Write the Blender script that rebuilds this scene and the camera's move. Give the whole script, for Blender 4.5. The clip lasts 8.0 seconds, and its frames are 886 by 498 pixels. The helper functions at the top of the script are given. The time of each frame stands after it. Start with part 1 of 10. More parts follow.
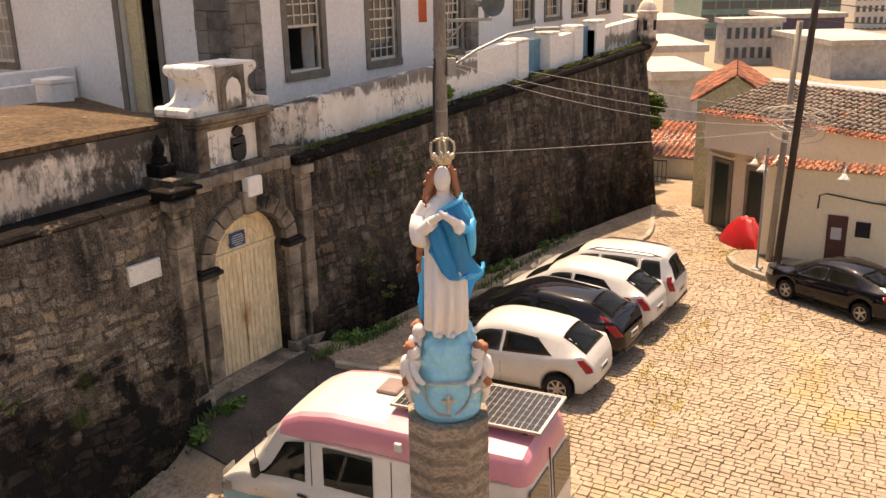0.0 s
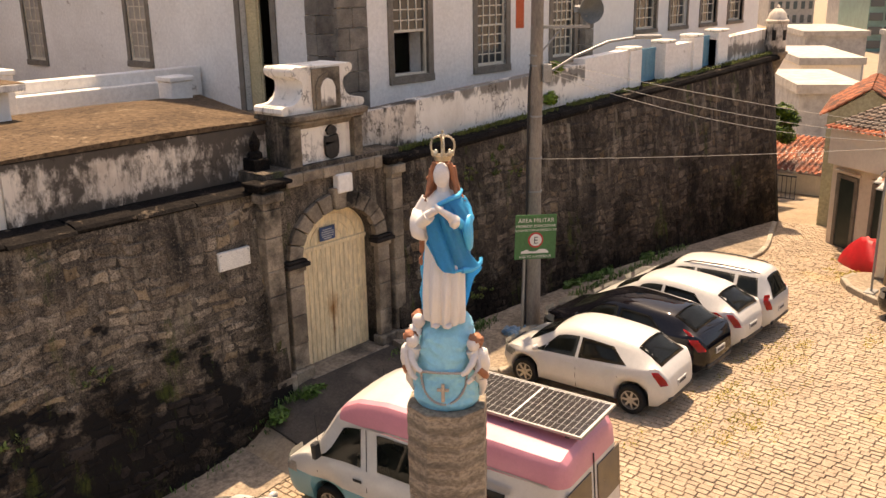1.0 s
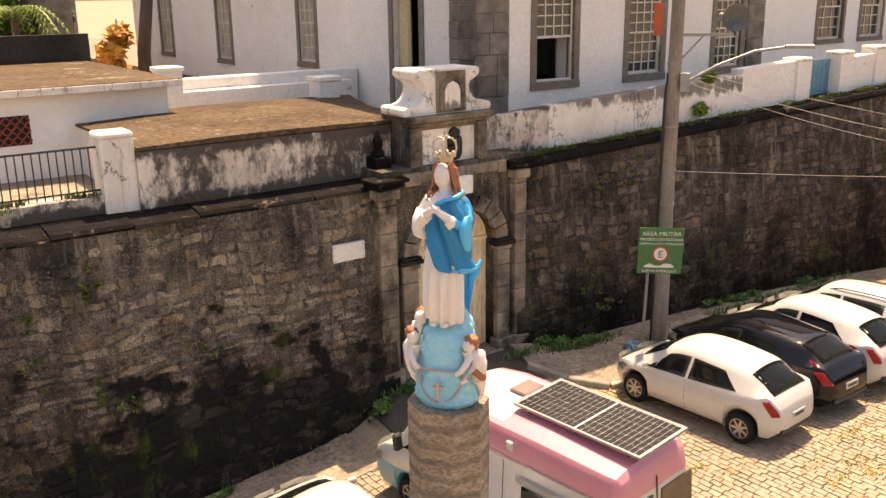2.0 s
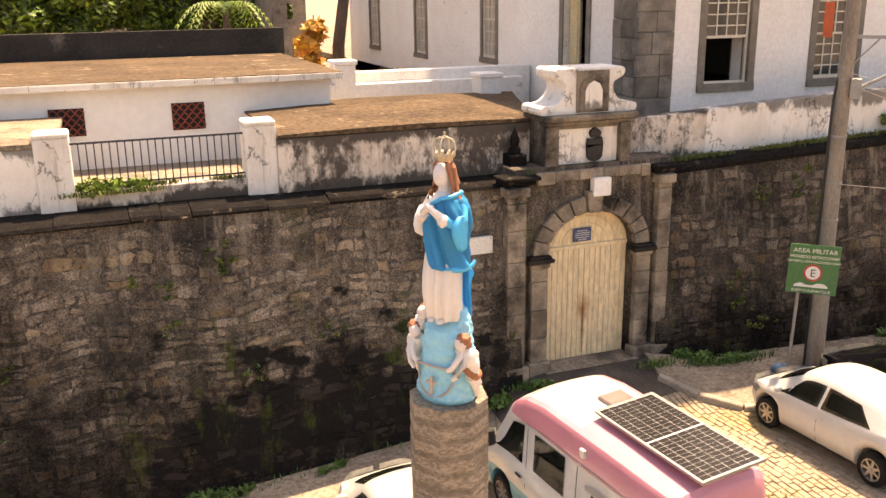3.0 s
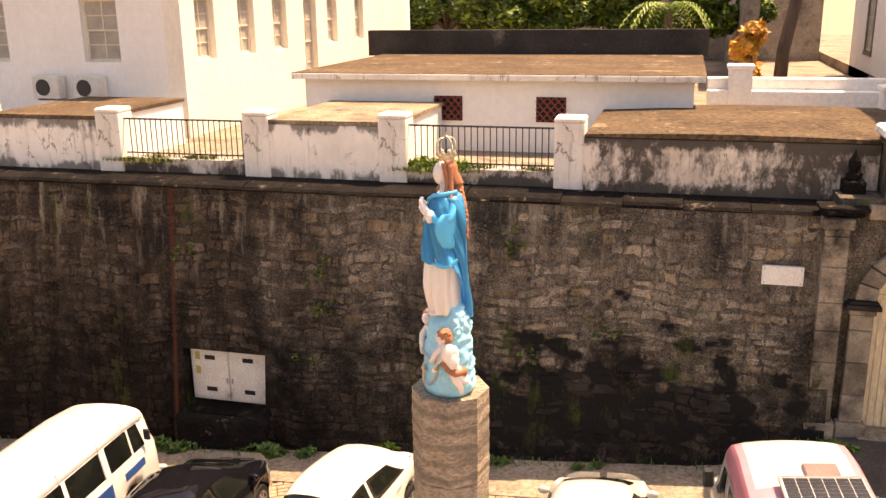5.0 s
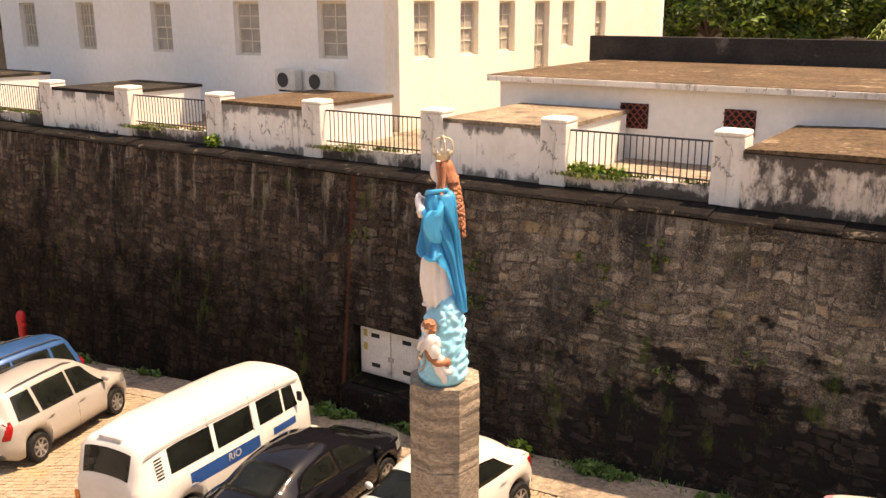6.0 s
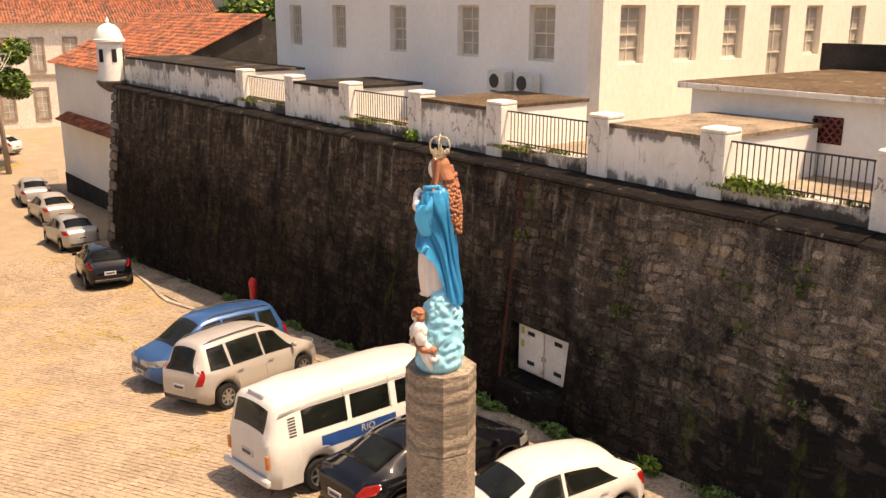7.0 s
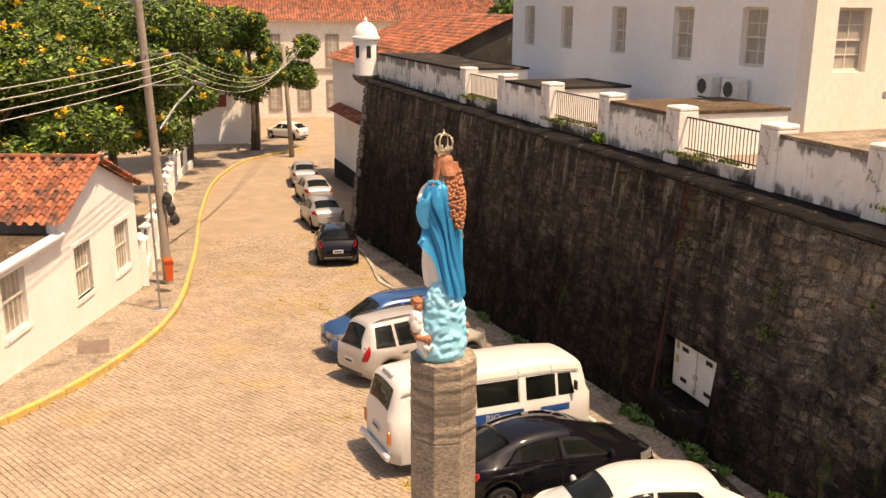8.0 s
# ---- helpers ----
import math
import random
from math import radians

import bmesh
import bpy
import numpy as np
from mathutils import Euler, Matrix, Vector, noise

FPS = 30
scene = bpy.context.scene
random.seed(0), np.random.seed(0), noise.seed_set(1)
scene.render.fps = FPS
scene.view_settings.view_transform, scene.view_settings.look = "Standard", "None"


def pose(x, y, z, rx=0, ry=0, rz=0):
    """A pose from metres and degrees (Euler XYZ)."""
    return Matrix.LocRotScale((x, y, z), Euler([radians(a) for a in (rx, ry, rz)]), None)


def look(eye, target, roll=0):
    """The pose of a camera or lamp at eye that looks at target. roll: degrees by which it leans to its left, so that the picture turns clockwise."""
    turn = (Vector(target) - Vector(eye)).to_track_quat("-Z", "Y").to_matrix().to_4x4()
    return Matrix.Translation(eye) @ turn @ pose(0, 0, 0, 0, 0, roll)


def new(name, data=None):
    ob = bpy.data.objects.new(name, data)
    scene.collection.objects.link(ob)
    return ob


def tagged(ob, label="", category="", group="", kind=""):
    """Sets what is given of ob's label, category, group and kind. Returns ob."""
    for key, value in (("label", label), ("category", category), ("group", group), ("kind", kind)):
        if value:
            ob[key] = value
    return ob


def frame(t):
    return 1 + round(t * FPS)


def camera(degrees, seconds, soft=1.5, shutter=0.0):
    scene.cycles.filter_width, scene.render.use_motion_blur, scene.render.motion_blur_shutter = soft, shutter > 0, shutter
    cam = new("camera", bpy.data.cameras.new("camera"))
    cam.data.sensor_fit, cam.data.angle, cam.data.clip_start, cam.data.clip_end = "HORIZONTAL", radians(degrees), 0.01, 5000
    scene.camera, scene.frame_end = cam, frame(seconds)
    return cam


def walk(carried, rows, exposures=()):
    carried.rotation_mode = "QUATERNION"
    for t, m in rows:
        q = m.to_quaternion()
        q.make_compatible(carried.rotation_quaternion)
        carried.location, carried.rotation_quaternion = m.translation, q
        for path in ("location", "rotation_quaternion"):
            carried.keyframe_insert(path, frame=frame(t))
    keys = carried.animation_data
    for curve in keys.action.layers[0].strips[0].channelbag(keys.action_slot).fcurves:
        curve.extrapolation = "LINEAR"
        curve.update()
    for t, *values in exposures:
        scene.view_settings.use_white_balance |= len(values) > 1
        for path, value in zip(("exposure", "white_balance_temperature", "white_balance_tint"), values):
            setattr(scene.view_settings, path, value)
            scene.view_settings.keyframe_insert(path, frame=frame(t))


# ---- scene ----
cam = camera(52.39, 8.0)
# seconds, eye, yaw, pitch, roll
PATH = [
    (0, (-5.469, -3.345, 7.116), -58.45, -17.19, -1.19),
    (0.5, (-5.290, -3.802, 7.074), -54.23, -16.84, -1.07),
    (1, (-5.062, -4.371, 7.068), -49.08, -16.54, -0.99),
    (1.5, (-4.623, -4.939, 7.018), -42.92, -16.12, -0.84),
    (3, (-2.480, -6.454, 7.056), -20.77, -16.05, -0.77),
    (3.5, (-1.591, -6.831, 7.070), -12.80, -16.02, -0.72),
    (4, (-0.537, -7.020, 7.052), -3.97, -15.87, -0.88),
    (4.5, (0.626, -7.031, 7.046), 5.53, -15.79, -0.97),
    (6, (4.192, -6.271, 7.052), 33.84, -15.26, -0.19),
    (6.5, (5.329, -5.662, 7.057), 43.22, -15.09, -0.05),
    (7, (6.322, -4.810, 7.078), 52.60, -15.08, 0.05),
    (7.5, (7.171, -3.814, 7.109), 61.89, -15.14, 0.22),
    (8, (7.785, -2.709, 7.099), 70.88, -15.10, 0.34),
]


def gimbal(eye, yaw, pitch, roll):
    a, b = radians(yaw), radians(pitch)
    way = Vector((-math.sin(a) * math.cos(b), math.cos(a) * math.cos(b), math.sin(b)))
    return look(eye, Vector(eye) + way * 5, roll)


walk(cam, [(t, gimbal(eye, yaw, pitch, roll)) for t, eye, yaw, pitch, roll in PATH], [(0, 0.84, 8200, 19), (1.5, 0.97, 8200, 18), (2.9, 1.42, 8500, 19), (3.5, 1.52, 8900, 23), (4.5, 1.42, 9100, 25), (6.5, 0.90, 8200, 19), (8, 0.63, 8200, 20)])

# ---- world and sun ----
SUN_AZ, SUN_EL = 50.0, 67.0  # degrees: azimuth from +y towards +x, elevation
world = bpy.data.worlds.new("world")
scene.world = world
world.use_nodes = True
sky = world.node_tree.nodes.new("ShaderNodeTexSky")
sky.sky_type = "NISHITA"
sky.sun_disc = False
sky.sun_elevation = radians(SUN_EL)
sky.sun_rotation = radians(SUN_AZ)
sky.dust_density = 3.0
back = world.node_tree.nodes["Background"]
back.inputs["Strength"].default_value = 0.122
world.node_tree.links.new(sky.outputs[0], back.inputs[0])
sun = new("sun", bpy.data.lights.new("sun", "SUN"))
sun.data.energy = 4.7
sun.data.angle = radians(0.6)
sun.data.color = (1.0, 0.85, 0.66)
SUN_WAY = Vector((math.sin(radians(SUN_AZ)) * math.cos(radians(SUN_EL)), math.cos(radians(SUN_AZ)) * math.cos(radians(SUN_EL)), math.sin(radians(SUN_EL))))
sun.matrix_world = look(SUN_WAY * 60, (0, 0, 0))

# ---- materials ----
def mat(name, a, b=None, scale=3.0, rough=0.8, metal=0.0, bump=0.0, bscale=None, dirt=None, dscale=0.6, dlow=0.55, dhigh=0.7, mould=False, streak=0.0, stretch=(1, 1, 1), spread=0.0, island=0.0, spec=0.5, coat=0.0, fine=0.12):
    """Procedural surface: two tones mixed by noise, finer grain, dirt patches, relief, and variation between pieces."""
    m = bpy.data.materials.new(name)
    m.use_nodes = True
    nt = m.node_tree
    n, l = nt.nodes, nt.links
    p = n["Principled BSDF"]
    co = n.new("ShaderNodeTexCoord")
    mp = n.new("ShaderNodeMapping")
    mp.inputs["Scale"].default_value = stretch
    l.new(co.outputs["Object"], mp.inputs[0])

    def noise_node(s, detail=5.0, r=0.6):
        x = n.new("ShaderNodeTexNoise")
        x.inputs["Scale"].default_value = s
        x.inputs["Detail"].default_value = detail
        x.inputs["Roughness"].default_value = r
        l.new(mp.outputs[0], x.inputs["Vector"])
        return x

    def mix(f, c1, c2, kind="MIX"):
        x = n.new("ShaderNodeMix")
        x.data_type = "RGBA"
        x.blend_type = kind
        for sock, v in ((x.inputs[0], f), (x.inputs[6], c1), (x.inputs[7], c2)):
            if hasattr(v, "is_linked"):
                l.new(v, sock)
            elif isinstance(v, (int, float)):
                sock.default_value = v
            else:
                sock.default_value = (*v, 1)
        return x.outputs[2]

    def ramp(src, lo, hi):
        x = n.new("ShaderNodeMapRange")
        x.inputs[1].default_value, x.inputs[2].default_value = lo, hi
        l.new(src, x.inputs[0])
        return x.outputs[0]

    b = b or tuple(v * 0.75 for v in a)
    big = noise_node(scale)
    col = mix(ramp(big.outputs[0], 0.35, 0.65), a, b)
    if fine:
        grain = noise_node(scale * 14, 4.0, 0.7)
        g = n.new("ShaderNodeMapRange")
        g.inputs[1].default_value, g.inputs[2].default_value = 0.36, 0.64
        g.inputs[3].default_value, g.inputs[4].default_value = 1 - fine * 2, 1 + fine
        l.new(grain.outputs[0], g.inputs[0])
        cc = n.new("ShaderNodeCombineColor")
        for k in range(3):
            l.new(g.outputs[0], cc.inputs[k])
        col = mix(1.0, col, cc.outputs[0], "MULTIPLY")
    if spread:
        oi = n.new("ShaderNodeObjectInfo")
        r = n.new("ShaderNodeMapRange")
        r.inputs[3].default_value, r.inputs[4].default_value = 1 - spread, 1 + spread
        if island:
            ge = n.new("ShaderNodeNewGeometry")
            l.new(ge.outputs["Random Per Island"], r.inputs[0])
        else:
            l.new(oi.outputs["Random"], r.inputs[0])
        cc = n.new("ShaderNodeCombineColor")
        for k in range(3):
            l.new(r.outputs[0], cc.inputs[k])
        col = mix(1.0, col, cc.outputs[0], "MULTIPLY")
        if mould:
            # some stones of an ochre kind
            och = n.new("ShaderNodeMath")
            och.operation = "PINGPONG"
            och.inputs[1].default_value = 0.13
            l.new(ge.outputs["Random Per Island"] if island else oi.outputs["Random"], och.inputs[0])
            col = mix(ramp(och.outputs[0], 0.112, 0.16), col, (0.40, 0.265, 0.125))
    if dirt:
        dn = noise_node(dscale, 7.0, 0.68)
        col = mix(ramp(dn.outputs[0], dlow, dhigh), col, dirt)
    if streak:
        # dark runs of damp down the face
        sm = n.new("ShaderNodeMapping")
        sm.inputs["Scale"].default_value = (2.6, 2.6, 0.22)
        l.new(co.outputs["Object"], sm.inputs[0])
        sn = n.new("ShaderNodeTexNoise")
        sn.inputs["Scale"].default_value = 1.0
        sn.inputs["Detail"].default_value = 6.0
        sn.inputs["Roughness"].default_value = 0.7
        l.new(sm.outputs[0], sn.inputs["Vector"])
        k = n.new("ShaderNodeMath")
        k.operation = "MULTIPLY"
        l.new(ramp(sn.outputs[0], 0.46, 0.62), k.inputs[0])
        k.inputs[1].default_value = streak
        col = mix(k.outputs[0], col, (0.02, 0.018, 0.016))
    if mould:
        sep = n.new("ShaderNodeSeparateXYZ")
        l.new(co.outputs["Object"], sep.inputs[0])

        def shifted(src, mul, add):
            x = n.new("ShaderNodeMath")
            x.operation = "MULTIPLY_ADD"
            l.new(src, x.inputs[0])
            x.inputs[1].default_value = mul
            if hasattr(add, "is_linked"):
                l.new(add, x.inputs[2])
            else:
                x.inputs[2].default_value = add
            return x.outputs[0]

        def joined(kind, u, v):
            x = n.new("ShaderNodeMath")
            x.operation = kind
            for sock, w in ((x.inputs[0], u), (x.inputs[1], v)):
                if hasattr(w, "is_linked"):
                    l.new(w, sock)
                else:
                    sock.default_value = w
            return x.outputs[0]

        def runs(where, stretch_, detail=7.0, r_=0.72):
            m_ = n.new("ShaderNodeMapping")
            m_.inputs["Location"].default_value = where
            m_.inputs["Scale"].default_value = stretch_
            l.new(co.outputs["Object"], m_.inputs[0])
            x = n.new("ShaderNodeTexNoise")
            x.inputs["Scale"].default_value = 1.0
            x.inputs["Detail"].default_value = detail
            x.inputs["Roughness"].default_value = r_
            l.new(m_.outputs[0], x.inputs["Vector"])
            return x.outputs[0]
        # lime and grit left between the stones: pale specks at two sizes
        speck = joined("MULTIPLY", ramp(noise_node(26.0, 3.0, 0.6).outputs[0], 0.56, 0.66), ramp(noise_node(1.7, 4.0, 0.65).outputs[0], 0.40, 0.62))
        col = mix(joined("MULTIPLY", speck, 0.42), col, (0.38, 0.315, 0.235))
        pits = ramp(noise_node(15.0, 4.0, 0.65).outputs[0], 0.44, 0.34)
        col = mix(joined("MULTIPLY", pits, 0.6), col, (0.022, 0.020, 0.018))
        # black mould over the western and eastern reaches, ragged at its rim
        mn = noise_node(0.55, 7.0, 0.74).outputs[0]
        west = ramp(shifted(mn, 9.0, sep.outputs[0]), 1.4, -1.6)
        col = mix(west, col, (0.46, 0.42, 0.41), "MULTIPLY")
        east = ramp(shifted(mn, 3.0, sep.outputs[0]), 8.6, 9.2)
        col = mix(east, col, (0.60, 0.59, 0.60), "MULTIPLY")
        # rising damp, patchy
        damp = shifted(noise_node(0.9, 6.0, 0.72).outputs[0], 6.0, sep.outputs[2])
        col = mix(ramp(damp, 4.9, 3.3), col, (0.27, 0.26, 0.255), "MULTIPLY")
        # black water stains, most of them low beside the gate
        away_x = joined("MULTIPLY", joined("ABSOLUTE", joined("SUBTRACT", sep.outputs[0], 0.9), 0.0), 0.052)
        away_z = joined("MULTIPLY", joined("ABSOLUTE", joined("SUBTRACT", sep.outputs[2], 0.2), 0.0), 0.10)
        blot = runs((3.1, 0.0, 1.7), (1.7, 1.7, 2.1), 4.0, 0.55)
        stain = joined("SUBTRACT", blot, joined("ADD", away_x, away_z))
        col = mix(ramp(stain, 0.34, 0.42), col, (0.015, 0.0135, 0.0125))
        # lime runs below the ledge, moss runs
        lime = joined("MULTIPLY", ramp(runs((1.1, 4.0, 0.2), (3.4, 3.4, 0.30)), 0.54, 0.68), ramp(shifted(mn, 2.0, sep.outputs[2]), 2.7, 4.3))
        col = mix(joined("MULTIPLY", lime, 0.72), col, (0.33, 0.285, 0.22))
        col = mix(ramp(runs((7.3, 2.1, 0.4), (1.5, 1.5, 0.45), 8.0, 0.78), 0.575, 0.72), col, (0.06, 0.08, 0.016))
        dist = joined("ABSOLUTE", joined("SUBTRACT", sep.outputs[0], -7.42), 0.0)
        col = mix(ramp(shifted(mn, 0.16, dist), 0.15, 0.08), col, (0.085, 0.03, 0.018))
    l.new(col, p.inputs["Base Color"])
    p.inputs["Roughness"].default_value = rough
    p.inputs["Metallic"].default_value = metal
    p.inputs["Specular IOR Level"].default_value = spec
    p.inputs["Coat Weight"].default_value = coat
    if bump:
        bn = noise_node(bscale or scale * 6, 6.0, 0.65)
        bp = n.new("ShaderNodeBump")
        bp.inputs["Strength"].default_value = bump
        bp.inputs["Distance"].default_value = 0.03
        l.new(bn.outputs[0], bp.inputs["Height"])
        l.new(bp.outputs[0], p.inputs["Normal"])
    return m


def glass_mat(name, tint=(0.02, 0.025, 0.03), rough=0.05):
    m = bpy.data.materials.new(name)
    m.use_nodes = True
    p = m.node_tree.nodes["Principled BSDF"]
    p.inputs["Base Color"].default_value = (*tint, 1)
    p.inputs["Roughness"].default_value = rough
    p.inputs["Specular IOR Level"].default_value = 0.6
    p.inputs["Coat Weight"].default_value = 0.3
    return m


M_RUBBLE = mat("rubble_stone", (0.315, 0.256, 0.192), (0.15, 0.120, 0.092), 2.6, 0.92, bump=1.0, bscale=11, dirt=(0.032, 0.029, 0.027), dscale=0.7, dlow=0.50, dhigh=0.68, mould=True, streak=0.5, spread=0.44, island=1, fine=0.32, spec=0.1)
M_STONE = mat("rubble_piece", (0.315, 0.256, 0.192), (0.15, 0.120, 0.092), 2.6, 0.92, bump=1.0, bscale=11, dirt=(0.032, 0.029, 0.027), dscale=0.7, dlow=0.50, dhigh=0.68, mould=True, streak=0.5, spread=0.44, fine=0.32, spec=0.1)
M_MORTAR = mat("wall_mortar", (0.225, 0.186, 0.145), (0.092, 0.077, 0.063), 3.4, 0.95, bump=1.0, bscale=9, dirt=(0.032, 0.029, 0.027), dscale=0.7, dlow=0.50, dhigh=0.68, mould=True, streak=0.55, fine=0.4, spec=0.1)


def grimy_plaster(name, cover, base=(0.80, 0.76, 0.69), worn=(0.62, 0.57, 0.50), wet=()):
    """Limewashed plaster: clustered specks of black mould, runs, hairline cracks; cover says how much of it."""
    m = bpy.data.materials.new(name)
    m.use_nodes = True
    n, l = m.node_tree.nodes, m.node_tree.links
    p = n["Principled BSDF"]
    co = n.new("ShaderNodeTexCoord")

    def field(scale, stretch, detail=8.0, r=0.7):
        mp = n.new("ShaderNodeMapping")
        mp.inputs["Scale"].default_value = stretch
        mp.inputs["Location"].default_value = (scale * 1.3, scale * 0.7, scale)
        l.new(co.outputs["Object"], mp.inputs[0])
        x = n.new("ShaderNodeTexNoise")
        x.inputs["Scale"].default_value = scale
        x.inputs["Detail"].default_value = detail
        x.inputs["Roughness"].default_value = r
        l.new(mp.outputs[0], x.inputs["Vector"])
        return x.outputs[0]

    def span(src, lo, hi, top=1.0):
        x = n.new("ShaderNodeMapRange")
        x.inputs[1].default_value, x.inputs[2].default_value, x.inputs[4].default_value = lo, hi, top
        l.new(src, x.inputs[0])
        return x.outputs[0]

    def op(kind, u, v):
        x = n.new("ShaderNodeMath")
        x.operation = kind
        for sock, w in ((x.inputs[0], u), (x.inputs[1], v)):
            if hasattr(w, "is_linked"):
                l.new(w, sock)
            else:
                sock.default_value = w
        return x.outputs[0]

    def blend(f, c1, c2):
        x = n.new("ShaderNodeMix")
        x.data_type = "RGBA"
        for sock, w in ((x.inputs[0], f), (x.inputs[6], c1), (x.inputs[7], c2)):
            if hasattr(w, "is_linked"):
                l.new(w, sock)
            else:
                sock.default_value = (*w, 1)
        return x.outputs[2]
    col = blend(span(field(1.1, (1, 1, 0.7)), 0.42, 0.66), base, worn)
    clusters = field(0.75, (1, 1, 0.8), 5.0, 0.6)
    fine_ = field(5.5, (1, 1, 0.55), 12.0, 0.78)
    mould_ = op("ADD", fine_, op("MULTIPLY", op("SUBTRACT", clusters, 0.5), 0.9))
    for z_, reach, k in wet:
        # splash and seepage lines at given heights, broken by the clusters
        sep = n.new("ShaderNodeSeparateXYZ")
        l.new(co.outputs["Object"], sep.inputs[0])
        near = span(op("ABSOLUTE", op("SUBTRACT", sep.outputs[2], z_), 0.0), reach, 0.0, k)
        mould_ = op("ADD", mould_, op("MULTIPLY", near, span(field(2.2, (1, 1, 0.2), 5.0, 0.6), 0.36, 0.56)))
    lo = 0.66 - 0.20 * cover
    col = blend(span(mould_, lo, lo + 0.16, 0.55 + 0.4 * cover), col, (0.055, 0.047, 0.040))
    run = op("ADD", field(1.0, (7.5, 7.5, 0.5), 6.0, 0.7), op("MULTIPLY", op("SUBTRACT", clusters, 0.5), 0.5))
    col = blend(span(run, 0.60 - 0.10 * cover, 0.78 - 0.10 * cover, 0.6), col, (0.10, 0.085, 0.07))
    vein = op("ABSOLUTE", op("SUBTRACT", field(1.3, (1, 1, 0.6), 6.0, 0.6), 0.5), 0.0)
    crack = op("MULTIPLY", span(vein, 0.011, 0.002), span(field(1.6, (1, 1, 1), 4.0), 0.50, 0.58))
    col = blend(op("MULTIPLY", crack, 0.75), col, (0.05, 0.04, 0.03))
    l.new(col, p.inputs["Base Color"])
    p.inputs["Roughness"].default_value = 0.92
    p.inputs["Specular IOR Level"].default_value = 0.12
    bp = n.new("ShaderNodeBump")
    bp.inputs["Strength"].default_value = 0.4
    bp.inputs["Distance"].default_value = 0.03
    l.new(field(9.0, (1, 1, 1), 6.0, 0.65), bp.inputs["Height"])
    l.new(bp.outputs[0], p.inputs["Normal"])
    return m


M_PLASTER = grimy_plaster("mouldy_plaster", 0.50, (0.84, 0.80, 0.73), (0.70, 0.65, 0.57), wet=((4.86, 0.30, 0.62), (3.78, 0.26, 0.55)))
M_PLASTER_DARK = grimy_plaster("blackened_plaster", 0.98, (0.72, 0.65, 0.56), (0.46, 0.39, 0.32), wet=((4.75, 0.22, 0.35), (3.8, 0.22, 0.35)))
M_PIER = grimy_plaster("stained_pier_plaster", 0.5)
M_WHITE = mat("white_limewash", (0.83, 0.81, 0.77), (0.77, 0.74, 0.69), 0.5, 0.9, bump=0.06, bscale=5, dirt=(0.50, 0.46, 0.41), dscale=0.9, dlow=0.67, dhigh=0.82, stretch=(1, 1, 0.8), fine=0.025)
M_CREAM = mat("cream_limewash", (0.82, 0.75, 0.64), (0.76, 0.69, 0.58), 0.5, 0.9, bump=0.12, bscale=6, dirt=(0.40, 0.33, 0.25), dscale=0.8, dlow=0.66, dhigh=0.84, stretch=(1, 1, 0.6), fine=0.04)
M_WORNWHITE = mat("worn_limewash", (0.86, 0.83, 0.78), (0.78, 0.74, 0.68), 0.8, 0.9, bump=0.25, bscale=8, dirt=(0.34, 0.29, 0.23), dscale=1.3, dlow=0.63, dhigh=0.70, fine=0.05)
M_CORNICE = mat("blackened_ledge", (0.022, 0.019, 0.017), (0.010, 0.009, 0.009), 2.5, 0.95, bump=1.0, bscale=12, dirt=(0.16, 0.13, 0.10), dscale=3.4, dlow=0.60, dhigh=0.70, spec=0.08, fine=0.4)
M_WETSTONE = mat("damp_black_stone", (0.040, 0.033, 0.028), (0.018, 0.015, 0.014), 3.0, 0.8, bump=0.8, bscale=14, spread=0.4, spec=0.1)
M_GRANITE = mat("gate_granite", (0.36, 0.30, 0.225), (0.17, 0.14, 0.11), 2.2, 0.9, bump=0.6, bscale=16, dirt=(0.025, 0.023, 0.02), dscale=0.8, dlow=0.50, dhigh=0.66, spread=0.25, spec=0.1)
M_QUOIN = mat("quoin_granite", (0.26, 0.23, 0.19), (0.15, 0.13, 0.11), 2.6, 0.9, bump=0.5, bscale=16, dirt=(0.07, 0.06, 0.055), dscale=1.1, dlow=0.5, dhigh=0.7, spread=0.3, spec=0.1)
M_FRAME = mat("granite_window_surround", (0.27, 0.235, 0.19), (0.19, 0.165, 0.135), 3.0, 0.9, bump=0.3, bscale=20, spec=0.1)
M_GATE = mat("cream_gate_paint", (0.88, 0.72, 0.46), (0.78, 0.63, 0.39), 1.2, 0.6, bump=0.1, dirt=(0.30, 0.15, 0.05), dscale=1.5, dlow=0.66, dhigh=0.78, stretch=(1, 1, 0.25))


